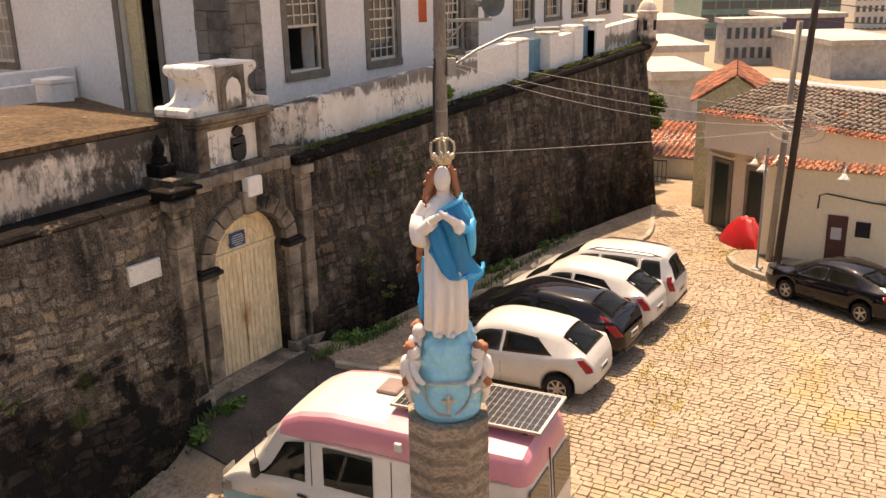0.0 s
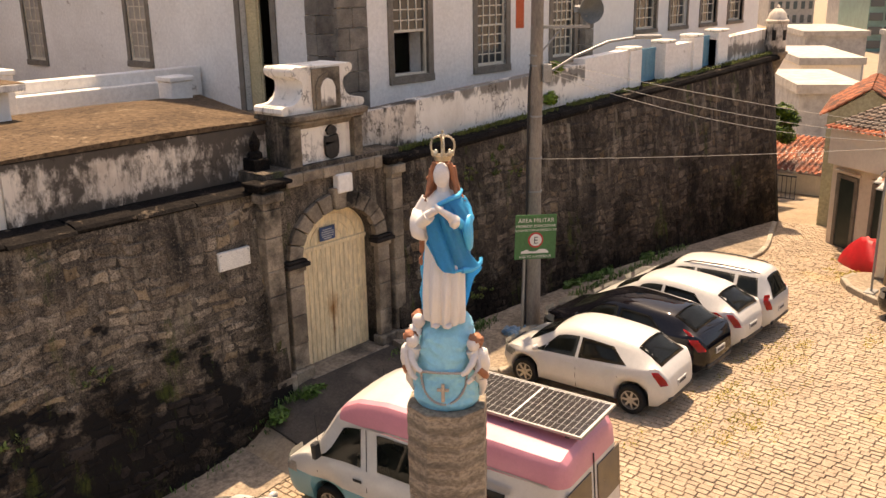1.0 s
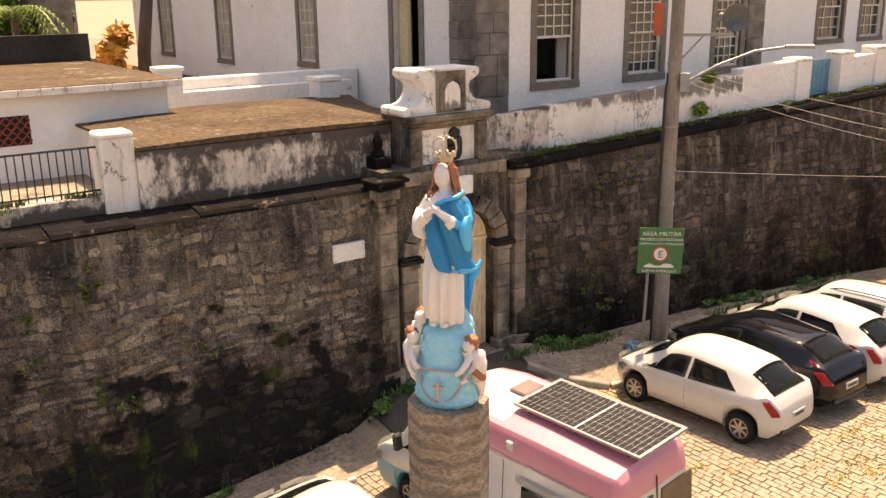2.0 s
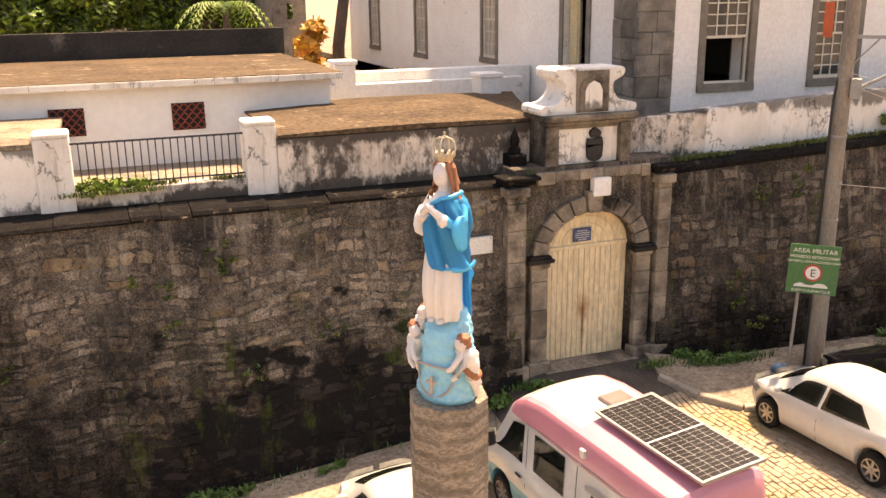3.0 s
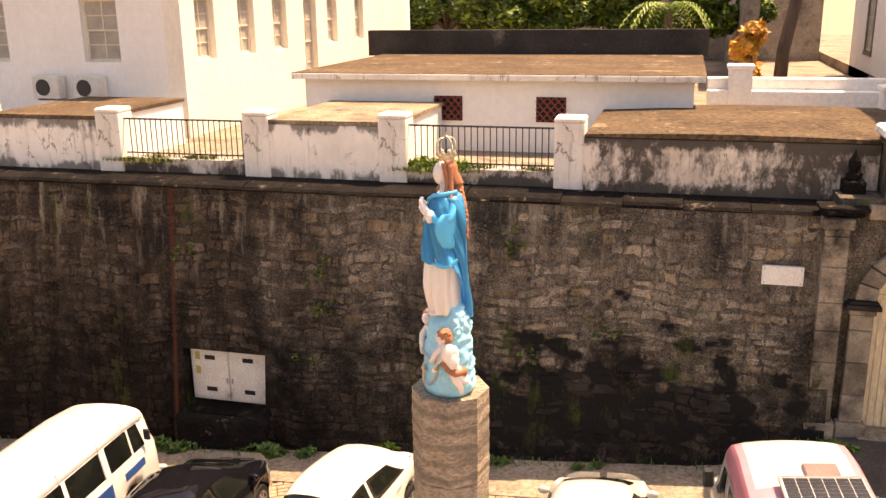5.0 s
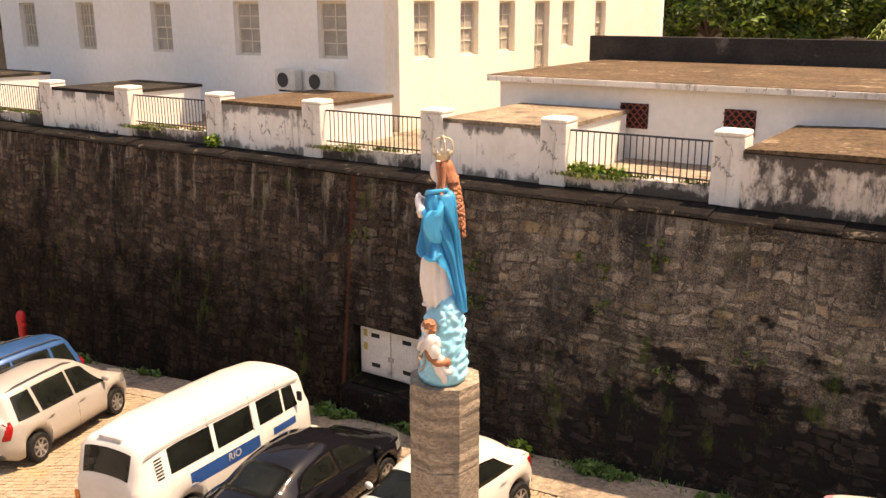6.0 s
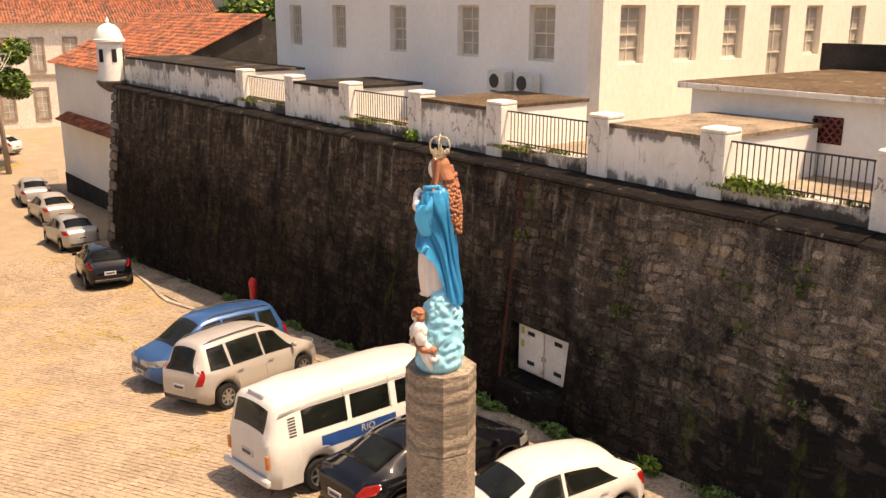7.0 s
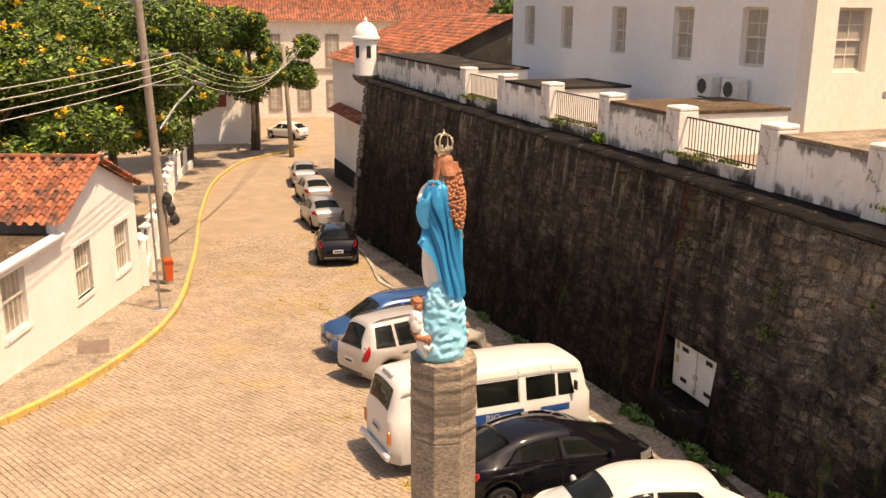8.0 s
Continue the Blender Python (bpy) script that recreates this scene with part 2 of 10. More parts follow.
def stain_at(material, centre, radii, colour):
    """A ragged stain of given half sizes soaked into a surface round one point of the thing."""
    n, l = material.node_tree.nodes, material.node_tree.links
    p = n["Principled BSDF"]
    old = p.inputs["Base Color"].links[0].from_socket
    co = n.new("ShaderNodeTexCoord")
    mp = n.new("ShaderNodeMapping")
    mp.vector_type = "TEXTURE"
    mp.inputs["Location"].default_value = centre
    mp.inputs["Scale"].default_value = radii
    l.new(co.outputs["Object"], mp.inputs[0])
    ln = n.new("ShaderNodeVectorMath")
    ln.operation = "LENGTH"
    l.new(mp.outputs[0], ln.inputs[0])
    nz = n.new("ShaderNodeTexNoise")
    nz.inputs["Scale"].default_value = 9.0
    nz.inputs["Detail"].default_value = 6.0
    l.new(co.outputs["Object"], nz.inputs["Vector"])
    add = n.new("ShaderNodeMath")
    add.operation = "MULTIPLY_ADD"
    l.new(nz.outputs[0], add.inputs[0])
    add.inputs[1].default_value = 0.9
    l.new(ln.outputs["Value"], add.inputs[2])
    rg = n.new("ShaderNodeMapRange")
    rg.inputs[1].default_value, rg.inputs[2].default_value, rg.inputs[4].default_value = 1.25, 0.5, 0.9
    l.new(add.outputs[0], rg.inputs[0])
    mx = n.new("ShaderNodeMix")
    mx.data_type = "RGBA"
    l.new(rg.outputs[0], mx.inputs[0])
    l.new(old, mx.inputs[6])
    mx.inputs[7].default_value = (*colour, 1)
    l.new(mx.outputs[2], p.inputs["Base Color"])


stain_at(M_GATE, (5.79, 7.84, 1.15), (0.26, 1.0, 0.42), (0.34, 0.14, 0.03))
stain_at(M_GATE, (5.79, 7.84, 0.75), (0.07, 1.0, 0.7), (0.26, 0.12, 0.04))
M_ROOFSLAB = mat("weathered_roof_slab", (0.14, 0.098, 0.062), (0.085, 0.060, 0.040), 0.8, 0.95, bump=0.5, bscale=9, dirt=(0.36, 0.29, 0.20), dscale=1.4, dlow=0.60, dhigh=0.74, fine=0.25, spec=0.1)
M_ROOFPALE = mat("bleached_roof_slab", (0.34, 0.265, 0.18), (0.20, 0.15, 0.10), 1.3, 0.95, bump=0.4, bscale=9, dirt=(0.07, 0.055, 0.04), dscale=1.8, dlow=0.52, dhigh=0.66, fine=0.25)
M_ROOFBLACK = mat("sooty_roof_slab", (0.045, 0.04, 0.035), (0.025, 0.022, 0.02), 1.3, 0.95, bump=0.4, bscale=9, dirt=(0.14, 0.115, 0.06), dscale=1.1, dlow=0.56, dhigh=0.68, fine=0.25, spec=0.1)
M_DARKWALL = mat("blackened_wall", (0.06, 0.055, 0.05), (0.035, 0.033, 0.03), 1.0, 0.95, bump=0.3, dirt=(0.16, 0.14, 0.12), dscale=1.2, dlow=0.62, dhigh=0.75, spec=0.1)
M_COBBLE = mat("granite_sett", (0.37, 0.285, 0.20), (0.29, 0.22, 0.15), 0.8, 0.75, bump=0.4, bscale=22, dirt=(0.36, 0.25, 0.075), dscale=0.3, dlow=0.55, dhigh=0.76, spread=0.08, fine=0.12)
M_COBBLE_STUFF = mat("granite_setts_far", (0.37, 0.285, 0.20), (0.29, 0.22, 0.15), 0.8, 0.75, bump=0.4, bscale=22, dirt=(0.36, 0.25, 0.075), dscale=0.3, dlow=0.55, dhigh=0.76, spread=0.08, island=1, fine=0.12)
M_GROUND = mat("sandy_joint_earth", (0.33, 0.255, 0.175), (0.27, 0.205, 0.14), 0.8, 0.95, bump=0.4, bscale=20, dirt=(0.30, 0.215, 0.09), dscale=0.3, dlow=0.58, dhigh=0.74)
M_PAVE = mat("worn_concrete_pavement", (0.34, 0.275, 0.205), (0.24, 0.195, 0.15), 0.8, 0.9, bump=0.3, bscale=16, dirt=(0.07, 0.06, 0.05), dscale=0.9, dlow=0.54, dhigh=0.72, fine=0.2, spec=0.1)
M_KERB = mat("granite_kerb", (0.40, 0.35, 0.28), (0.28, 0.25, 0.20), 2.0, 0.85, bump=0.4, bscale=18, spread=0.2)
M_KERBY = mat("yellow_kerb_paint", (0.62, 0.41, 0.07), (0.44, 0.32, 0.14), 2.5, 0.85, bump=0.3, bscale=18, dirt=(0.34, 0.29, 0.22), dscale=3.0, dlow=0.52, dhigh=0.68)
M_TILE = mat("clay_roof_tile", (0.40, 0.125, 0.055), (0.27, 0.085, 0.042), 1.2, 0.85, bump=0.2, bscale=20, dirt=(0.07, 0.04, 0.03), dscale=1.6, dlow=0.46, dhigh=0.62, spread=0.45, island=1)
M_IRON = mat("dark_iron", (0.05, 0.055, 0.065), (0.03, 0.032, 0.036), 8, 0.6, 0.3)
M_GREYIRON = mat("galvanised_steel", (0.35, 0.35, 0.34), (0.26, 0.26, 0.25), 4, 0.5, 0.6)
M_BLACKPOLE = mat("creosoted_wood_pole", (0.055, 0.04, 0.03), (0.03, 0.022, 0.018), 2, 0.85, bump=0.3, stretch=(4, 4, 0.4))
M_CONCPOLE = mat("concrete_pole", (0.33, 0.28, 0.22), (0.22, 0.185, 0.15), 1.5, 0.9, bump=0.2, dirt=(0.10, 0.09, 0.075), dscale=1.0, dlow=0.56, dhigh=0.75, stretch=(2, 2, 0.5))
M_CABLE = mat("black_cable", (0.02, 0.02, 0.02), (0.03, 0.03, 0.03), 3, 0.6)
M_CABLEPALE = mat("weathered_pale_cable", (0.62, 0.58, 0.52), (0.48, 0.45, 0.40), 3, 0.6)
M_COLUMN = mat("cast_concrete", (0.40, 0.325, 0.24), (0.28, 0.23, 0.175), 1.6, 0.92, bump=0.45, bscale=30, dirt=(0.14, 0.118, 0.092), dscale=1.3, dlow=0.54, dhigh=0.72, stretch=(1, 1, 2.0), fine=0.22, spec=0.15)


def banded(name, source, period, colour):
    """A copy of a material with wavy horizontal bands of damp grime soaked in."""
    m = source.copy()
    m.name = name
    n, l = m.node_tree.nodes, m.node_tree.links
    p = n["Principled BSDF"]
    old = p.inputs["Base Color"].links[0].from_socket
    co = n.new("ShaderNodeTexCoord")
    wv = n.new("ShaderNodeTexWave")
    wv.bands_direction = "Z"
    wv.inputs["Scale"].default_value = 2 * math.pi / (20 * period)
    wv.inputs["Distortion"].default_value = 2.2
    wv.inputs["Detail"].default_value = 2.0
    wv.inputs["Detail Scale"].default_value = 0.8
    l.new(co.outputs["Object"], wv.inputs["Vector"])
    nz = n.new("ShaderNodeTexNoise")
    nz.inputs["Scale"].default_value = 3.5
    l.new(co.outputs["Object"], nz.inputs["Vector"])
    rg = n.new("ShaderNodeMapRange")
    rg.inputs[1].default_value, rg.inputs[2].default_value, rg.inputs[4].default_value = 0.45, 0.95, 1.0
    l.new(wv.outputs["Fac"], rg.inputs[0])
    mu = n.new("ShaderNodeMath")
    mu.operation = "MULTIPLY"
    mu.use_clamp = True
    l.new(rg.outputs[0], mu.inputs[0])
    l.new(nz.outputs[0], mu.inputs[1])
    mx = n.new("ShaderNodeMix")
    mx.data_type = "RGBA"
    l.new(mu.outputs[0], mx.inputs[0])
    l.new(old, mx.inputs[6])
    mx.inputs[7].default_value = (*colour, 1)
    l.new(mx.outputs[2], p.inputs["Base Color"])
    return m


M_BANDED = banded("damp_banded_concrete", M_COLUMN, 0.15, (0.10, 0.086, 0.070))
# one foliage in two greens: shaded tone first, sunlit tone second
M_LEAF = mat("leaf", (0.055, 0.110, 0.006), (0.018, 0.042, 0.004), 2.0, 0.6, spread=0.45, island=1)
M_LEAFLIT = mat("leaf_sunlit_tone", (0.17, 0.25, 0.014), (0.09, 0.17, 0.010), 2.0, 0.6, spread=0.4, island=1)
M_FLOWER = mat("yellow_flower", (0.75, 0.48, 0.03), (0.60, 0.38, 0.02), 3.0, 0.7, spread=0.2, island=1)
M_GRASS = mat("dry_grass", (0.28, 0.25, 0.05), (0.22, 0.22, 0.05), 1.2, 0.8, spread=0.4, island=1)
M_BARK = mat("bark", (0.13, 0.09, 0.065), (0.07, 0.05, 0.038), 3, 0.95, bump=0.6, stretch=(2, 2, 0.5))
M_GLASS = glass_mat("dark_window_glass", (0.035, 0.04, 0.042), 0.08)
M_CARGLASS = mat("tinted_car_glass", (0.010, 0.012, 0.011), (0.024, 0.028, 0.023), 1.6, 0.03, spec=0.4, coat=0.0, fine=0.0)
M_CURTAIN = mat("greyed_window_pane", (0.44, 0.40, 0.34), (0.27, 0.245, 0.21), 1.5, 0.35, fine=0.05)
M_SASH = mat("cream_sash_paint", (0.72, 0.66, 0.54), (0.62, 0.56, 0.45), 3, 0.6)
M_VOID = mat("unlit_interior", (0.02, 0.018, 0.016), (0.012, 0.011, 0.01), 2, 0.95)
M_TYRE = mat("tyre_rubber", (0.018, 0.018, 0.018), (0.03, 0.03, 0.03), 8, 0.85, fine=0.05)
M_RIM = mat("alloy_rim", (0.42, 0.42, 0.43), (0.33, 0.33, 0.34), 6, 0.35, 0.8, fine=0.03)
M_DARKTRIM = mat("black_plastic_trim", (0.022, 0.022, 0.023), (0.03, 0.03, 0.03), 8, 0.55, fine=0.04)
M_REDLAMP = mat("red_lamp_lens", (0.62, 0.020, 0.018), (0.50, 0.014, 0.014), 12, 0.15, fine=0.0, coat=0.5)
M_AMBER = mat("amber_lamp_lens", (0.55, 0.18, 0.03), (0.45, 0.13, 0.02), 12, 0.2, fine=0.0)
M_HEADLAMP = mat("clear_lamp_lens", (0.55, 0.55, 0.52), (0.40, 0.40, 0.38), 14, 0.12, 0.3, fine=0.0, coat=0.5)
M_PLATE = mat("plate_sheet", (0.50, 0.50, 0.49), (0.45, 0.45, 0.44), 8, 0.5, fine=0.02)
M_BARS = mat("dark_print", (0.06, 0.06, 0.07), (0.05, 0.05, 0.06), 8, 0.6, fine=0.0)


def paint(name, c, rough=0.28):
    return mat(name, c, tuple(v * 0.88 for v in c), 1.2, rough, fine=0.02, coat=0.4, dirt=tuple(v * 0.6 + 0.05 for v in c), dscale=1.2, dlow=0.66, dhigh=0.85)


P_WHITE = paint("white_car_paint", (0.58, 0.565, 0.53))
P_BLACK = mat("black_car_paint", (0.006, 0.006, 0.008), (0.004, 0.004, 0.006), 1.2, 0.05, spec=0.35, fine=0.02)
P_SILVER = mat("silver_beige_car_paint", (0.42, 0.39, 0.355), (0.38, 0.355, 0.325), 1.2, 0.35, 0.25, fine=0.02, coat=0.4)
P_GREY = mat("grey_silver_car_paint", (0.40, 0.39, 0.37), (0.36, 0.35, 0.33), 1.2, 0.35, 0.35, fine=0.02, coat=0.4)
P_BLUE = mat("blue_metallic_car_paint", (0.03, 0.10, 0.26), (0.024, 0.085, 0.225), 1.2, 0.3, 0.3, fine=0.02, coat=0.2)
P_PINK = paint("pink_van_paint", (0.62, 0.25, 0.30), 0.4)
P_TURQ = paint("turquoise_van_paint", (0.12, 0.38, 0.47), 0.4)

M_APRON = mat("worn_asphalt", (0.10, 0.085, 0.07), (0.06, 0.052, 0.045), 1.5, 0.9, bump=0.4, bscale=30, dirt=(0.17, 0.145, 0.115), dscale=1.0, dlow=0.55, dhigh=0.75, spec=0.1)

# ---- building helpers ----
def thing(name, label, category, group="", kind="", at=(0, 0, 0)):
    ob = new(name)
    ob.empty_display_size = 0.2
    ob.location = at
    return tagged(ob, label, category, group, kind)


def finish(bm, name, material, smooth=False):
    bmesh.ops.recalc_face_normals(bm, faces=bm.faces)
    me = bpy.data.meshes.new(name)
    for m in material if isinstance(material, (list, tuple)) else [material]:
        me.materials.append(m)
    bm.to_mesh(me)
    bm.free()
    if smooth:
        for f in me.polygons:
            f.use_smooth = True
    return me


def part(name, bm, material, parent, label="", smooth=False, angle=None):
    """Links a bmesh as one mesh object under a thing or a part; the bmesh is in the parent's space."""
    ob = new(name, finish(bm, name, material, smooth))
    ob.parent = parent
    if angle:
        ob.data.set_sharp_from_angle(angle=radians(angle))
    return tagged(ob, label)


def whole(name, bm, material, label, category, group="", kind="", smooth=False, angle=None):
    """A thing that is one mesh, in world space."""
    ob = new(name, finish(bm, name, material, smooth))
    if angle:
        ob.data.set_sharp_from_angle(angle=radians(angle))
    return tagged(ob, label, category, group, kind)


def box(bm, x0, x1, y0, y1, z0, z1, bevel=0.0, m=None):
    """A box; bevelled if asked; m places it."""
    r = bmesh.ops.create_cube(bm, size=1.0)
    vs = r["verts"]
    t = Matrix.Translation(((x0 + x1) / 2, (y0 + y1) / 2, (z0 + z1) / 2)) @ Matrix.Diagonal((abs(x1 - x0), abs(y1 - y0), abs(z1 - z0), 1))
    bmesh.ops.transform(bm, matrix=(m @ t) if m else t, verts=vs)
    if bevel:
        es = list({e for v in vs for e in v.link_edges})
        bmesh.ops.bevel(bm, geom=es, offset=bevel, segments=1, affect="EDGES", clamp_overlap=True)
    return bm


def boxes(*args, bevel=0.0):
    bm = bmesh.new()
    for a in args:
        box(bm, *a, bevel=bevel)
    return bm


def prism(bm, pts, axis, lo, hi, m=None):
    """Extrudes a polygon given in the two other axes along axis 'x', 'y' or 'z' from lo to hi."""
    def at(p, h):
        a, b = p
        v = {"x": (h, a, b), "y": (a, h, b), "z": (a, b, h)}[axis]
        return (m @ Vector(v)) if m else Vector(v)
    n = len(pts)
    v0 = [bm.verts.new(at(p, lo)) for p in pts]
    v1 = [bm.verts.new(at(p, hi)) for p in pts]
    bm.faces.new(v0[::-1])
    bm.faces.new(v1)
    for i in range(n):
        bm.faces.new((v0[i], v0[(i + 1) % n], v1[(i + 1) % n], v1[i]))
    return bm


def loft(bm, rings, close_ring=True, cap=True, mat_index=0):
    """Skins rings of equal length."""
    rows = [[bm.verts.new(p) for p in r] for r in rings]
    n = len(rows[0])
    out = []
    for a, b in zip(rows, rows[1:]):
        for i in range(n if close_ring else n - 1):
            j = (i + 1) % n
            try:
                out.append(bm.faces.new((a[i], a[j], b[j], b[i])))
            except ValueError:
                pass
    if cap and close_ring:
        for r in (rows[0][::-1], rows[-1]):
            try:
                out.append(bm.faces.new(r))
            except ValueError:
                pass
    for f in out:
        f.material_index = mat_index
    return out


def tube(bm, pts, r, sides=8, r2=None, mat_index=0):
    """A round bar along points, tapering from r to r2."""
    pts = [Vector(p) for p in pts]
    rings = []
    for i, p in enumerate(pts):
        d = (pts[min(i + 1, len(pts) - 1)] - pts[max(i - 1, 0)]).normalized()
        u = d.cross(Vector((0, 0, 1)) if abs(d.z) < 0.9 else Vector((1, 0, 0))).normalized()
        w = d.cross(u)
        k = i / max(1, len(pts) - 1)
        rr = r if r2 is None else r + (r2 - r) * k
        rings.append([p + (u * math.cos(a) + w * math.sin(a)) * rr for a in (2 * math.pi * j / sides for j in range(sides))])
    return loft(bm, rings, mat_index=mat_index)


def lathe(bm, profile, sides=24, centre=(0, 0, 0), mat_index=0):
    """Turns (radius, z) pairs about the z axis."""
    cx, cy, cz = centre
    rings = [[(cx + r * math.cos(2 * math.pi * j / sides), cy + r * math.sin(2 * math.pi * j / sides), cz + z) for j in range(sides)] for r, z in profile]
    return loft(bm, rings, mat_index=mat_index)


def blob(bm, c, r, seg=10, mat_index=0, wob=0.0, s=1.0):
    """An uneven rounded lump with radii r."""
    res = bmesh.ops.create_icosphere(bm, subdivisions=2 if seg <= 10 else 3, radius=1.0)
    for v in res["verts"]:
        k = 1 + wob * noise.noise(Vector(v.co) * s + Vector(c) * 3.1)
        v.co = Vector((v.co.x * r[0] * k + c[0], v.co.y * r[1] * k + c[1], v.co.z * r[2] * k + c[2]))
    for f in {f for v in res["verts"] for f in v.link_faces}:
        f.material_index = mat_index


def mesh_object(name, verts, faces, material, smooth=False):
    me = bpy.data.meshes.new(name)
    me.from_pydata(verts, [], faces)
    me.materials.append(material)
    if smooth:
        me.polygons.foreach_set("use_smooth", [True] * len(me.polygons))
    me.update()
    return new(name, me)


# ---- ground height ----
GX = [-140, -60, -40, -30, -24, -14, -10, -6, 0, 4, 7, 10, 14, 17, 20, 24, 30, 60, 140]
GZ = [-4.6, -4.25, -3.72, -3.15, -2.65, -1.9, -1.5, -1.22, -0.76, -0.42, -0.16, -0.08, -0.12, -0.2, -0.40, -0.66, -1.2, -4.0, -6.0]


def ground_z(x, y):
    z = float(np.interp(x, GX, GZ)) - 0.015 * (max(-8, min(8, y)) - 3)
    # the lane climbs to the sill of the fort's gate
    d = math.hypot(max(0, abs(x - 5.75) - 0.9), max(0, 7.4 - y))
    k = max(0.0, 1 - d / 2.2)
    k = k * k * (3 - 2 * k)
    return z + (0.13 - z) * k


def on_ground(x0, y0, heading, wheelbase=2.5, track=1.45, dz=0.0, s=1.0):
    """A pose at a place on the ground, tipped with its slope; heading in degrees from +y to the left."""
    a = radians(heading)
    f = Vector((-math.sin(a), math.cos(a)))
    sd = Vector((math.cos(a), math.sin(a)))
    h = wheelbase / 2
    zf = ground_z(x0 + f.x * h, y0 + f.y * h)
    zb = ground_z(x0 - f.x * h, y0 - f.y * h)
    zr = ground_z(x0 + sd.x * track / 2, y0 + sd.y * track / 2)
    zl = ground_z(x0 - sd.x * track / 2, y0 - sd.y * track / 2)
    fw = Vector((f.x * wheelbase, f.y * wheelbase, zf - zb)).normalized()
    rt = Vector((sd.x * track, sd.y * track, zr - zl)).normalized()
    up = rt.cross(fw).normalized()
    rt = fw.cross(up)
    m = Matrix((rt, fw, up)).transposed().to_4x4()
    m.translation = (x0, y0, (zf + zb) / 2 + 0.004 + dz)
    return m @ Matrix.Scale(s, 4)

# ---- ground ----
def ground_sheet():
    xs = sorted({*np.arange(-80, 45, 0.5).round(3), *np.arange(3, 9, 0.2).round(3), *(-3000, -1500, -700, -300, -160, -120, -100, -90, 60, 80, 120, 200, 400, 900, 3000)})
    ys = sorted({*np.arange(-14, 12, 0.5).round(3), *np.arange(5, 8.1, 0.2).round(3), *(-3000, -900, -300, -100, -50, -30, -20, 16, 24, 40, 80, 200, 600, 1500, 3000)})
    verts = [(x, y, ground_z(x, y) - 0.035) for x in xs for y in ys]
    n = len(ys)
    faces = [(i * n + j, (i + 1) * n + j, (i + 1) * n + j + 1, i * n + j + 1) for i in range(len(xs) - 1) for j in range(n - 1)]
    return tagged(mesh_object("ground", verts, faces, M_GROUND, True), "sandy earth bed under the cobbled lane", "ground", kind="structure")


ground = ground_sheet()


def strip(bm, inner, outer, lift, edge_drop=0.3, step=0.5):
    """A raised slab between two plan lines of equal count, following the ground."""
    rows = []
    for (ax, ay), (bx, by) in zip(inner, outer):
        k = 6
        line = []
        for i in range(k + 1):
            x, y = ax + (bx - ax) * i / k, ay + (by - ay) * i / k
            line.append(Vector((x, y, ground_z(x, y) + lift)))
        rows.append([line[0] - Vector((0, 0, edge_drop))] + line + [line[-1] - Vector((0, 0, edge_drop))])
    loft(bm, rows, close_ring=False, cap=False)
    for r in (rows[0], rows[-1]):
        bm.faces.new([bm.verts.new(p) for p in r])


def resample(pts, step):
    """Points every step metres along a plan line, rounded at its corners."""
    pts = [Vector(p) for p in pts]
    fine = []
    for i in range(len(pts) - 1):
        p0, p1, p2, p3 = pts[max(i - 1, 0)], pts[i], pts[i + 1], pts[min(i + 2, len(pts) - 1)]
        for k in range(20):
            t = k / 20
            fine.append(0.5 * ((2 * p1) + (p2 - p0) * t + (2 * p0 - 5 * p1 + 4 * p2 - p3) * t * t + (3 * p1 - p0 - 3 * p2 + p3) * t ** 3))
    fine.append(pts[-1])
    out, left = [fine[0]], step
    for a, b in zip(fine, fine[1:]):
        d = (b - a).length
        while d >= left and d > 0:
            a = a + (b - a) * (left / d)
            out.append(a)
            d -= left
            left = step
        left -= d
    return out


def kerb(name, line, label, material, lift=0.14, width=0.16, step=0.95, ground_lift=0.0):
    """A row of kerb stones along a plan line; each stone is a part."""
    holder = thing(name, label, "kerb", kind="structure")
    pts = resample(line, step)
    for a, b in zip(pts, pts[1:]):
        d = (b - a)
        n = Vector((-d.y, d.x)).normalized() * width / 2
        g = d.normalized() * 0.008
        a2, b2 = a + g, b - g
        bm = bmesh.new()
        low, high = [], []
        for p, s in ((a2, -1), (b2, -1), (b2, 1), (a2, 1)):
            q = p + n * s
            z = ground_z(p.x, p.y) + ground_lift
            low.append(bm.verts.new((q.x, q.y, z - 0.2)))
            q = p + n * s * 0.88
            high.append(bm.verts.new((q.x, q.y, z + lift + random.uniform(-0.008, 0.008))))
        bm.faces.new(low[::-1])
        bm.faces.new(high)
        for i in range(4):
            bm.faces.new((low[i], low[(i + 1) % 4], high[(i + 1) % 4], high[i]))
        bmesh.ops.bevel(bm, geom=[e for e in bm.edges if all(v in high for v in e.verts)], offset=0.018, segments=1, affect="EDGES")
        part("kerb_stone", bm, material, holder)
    return holder


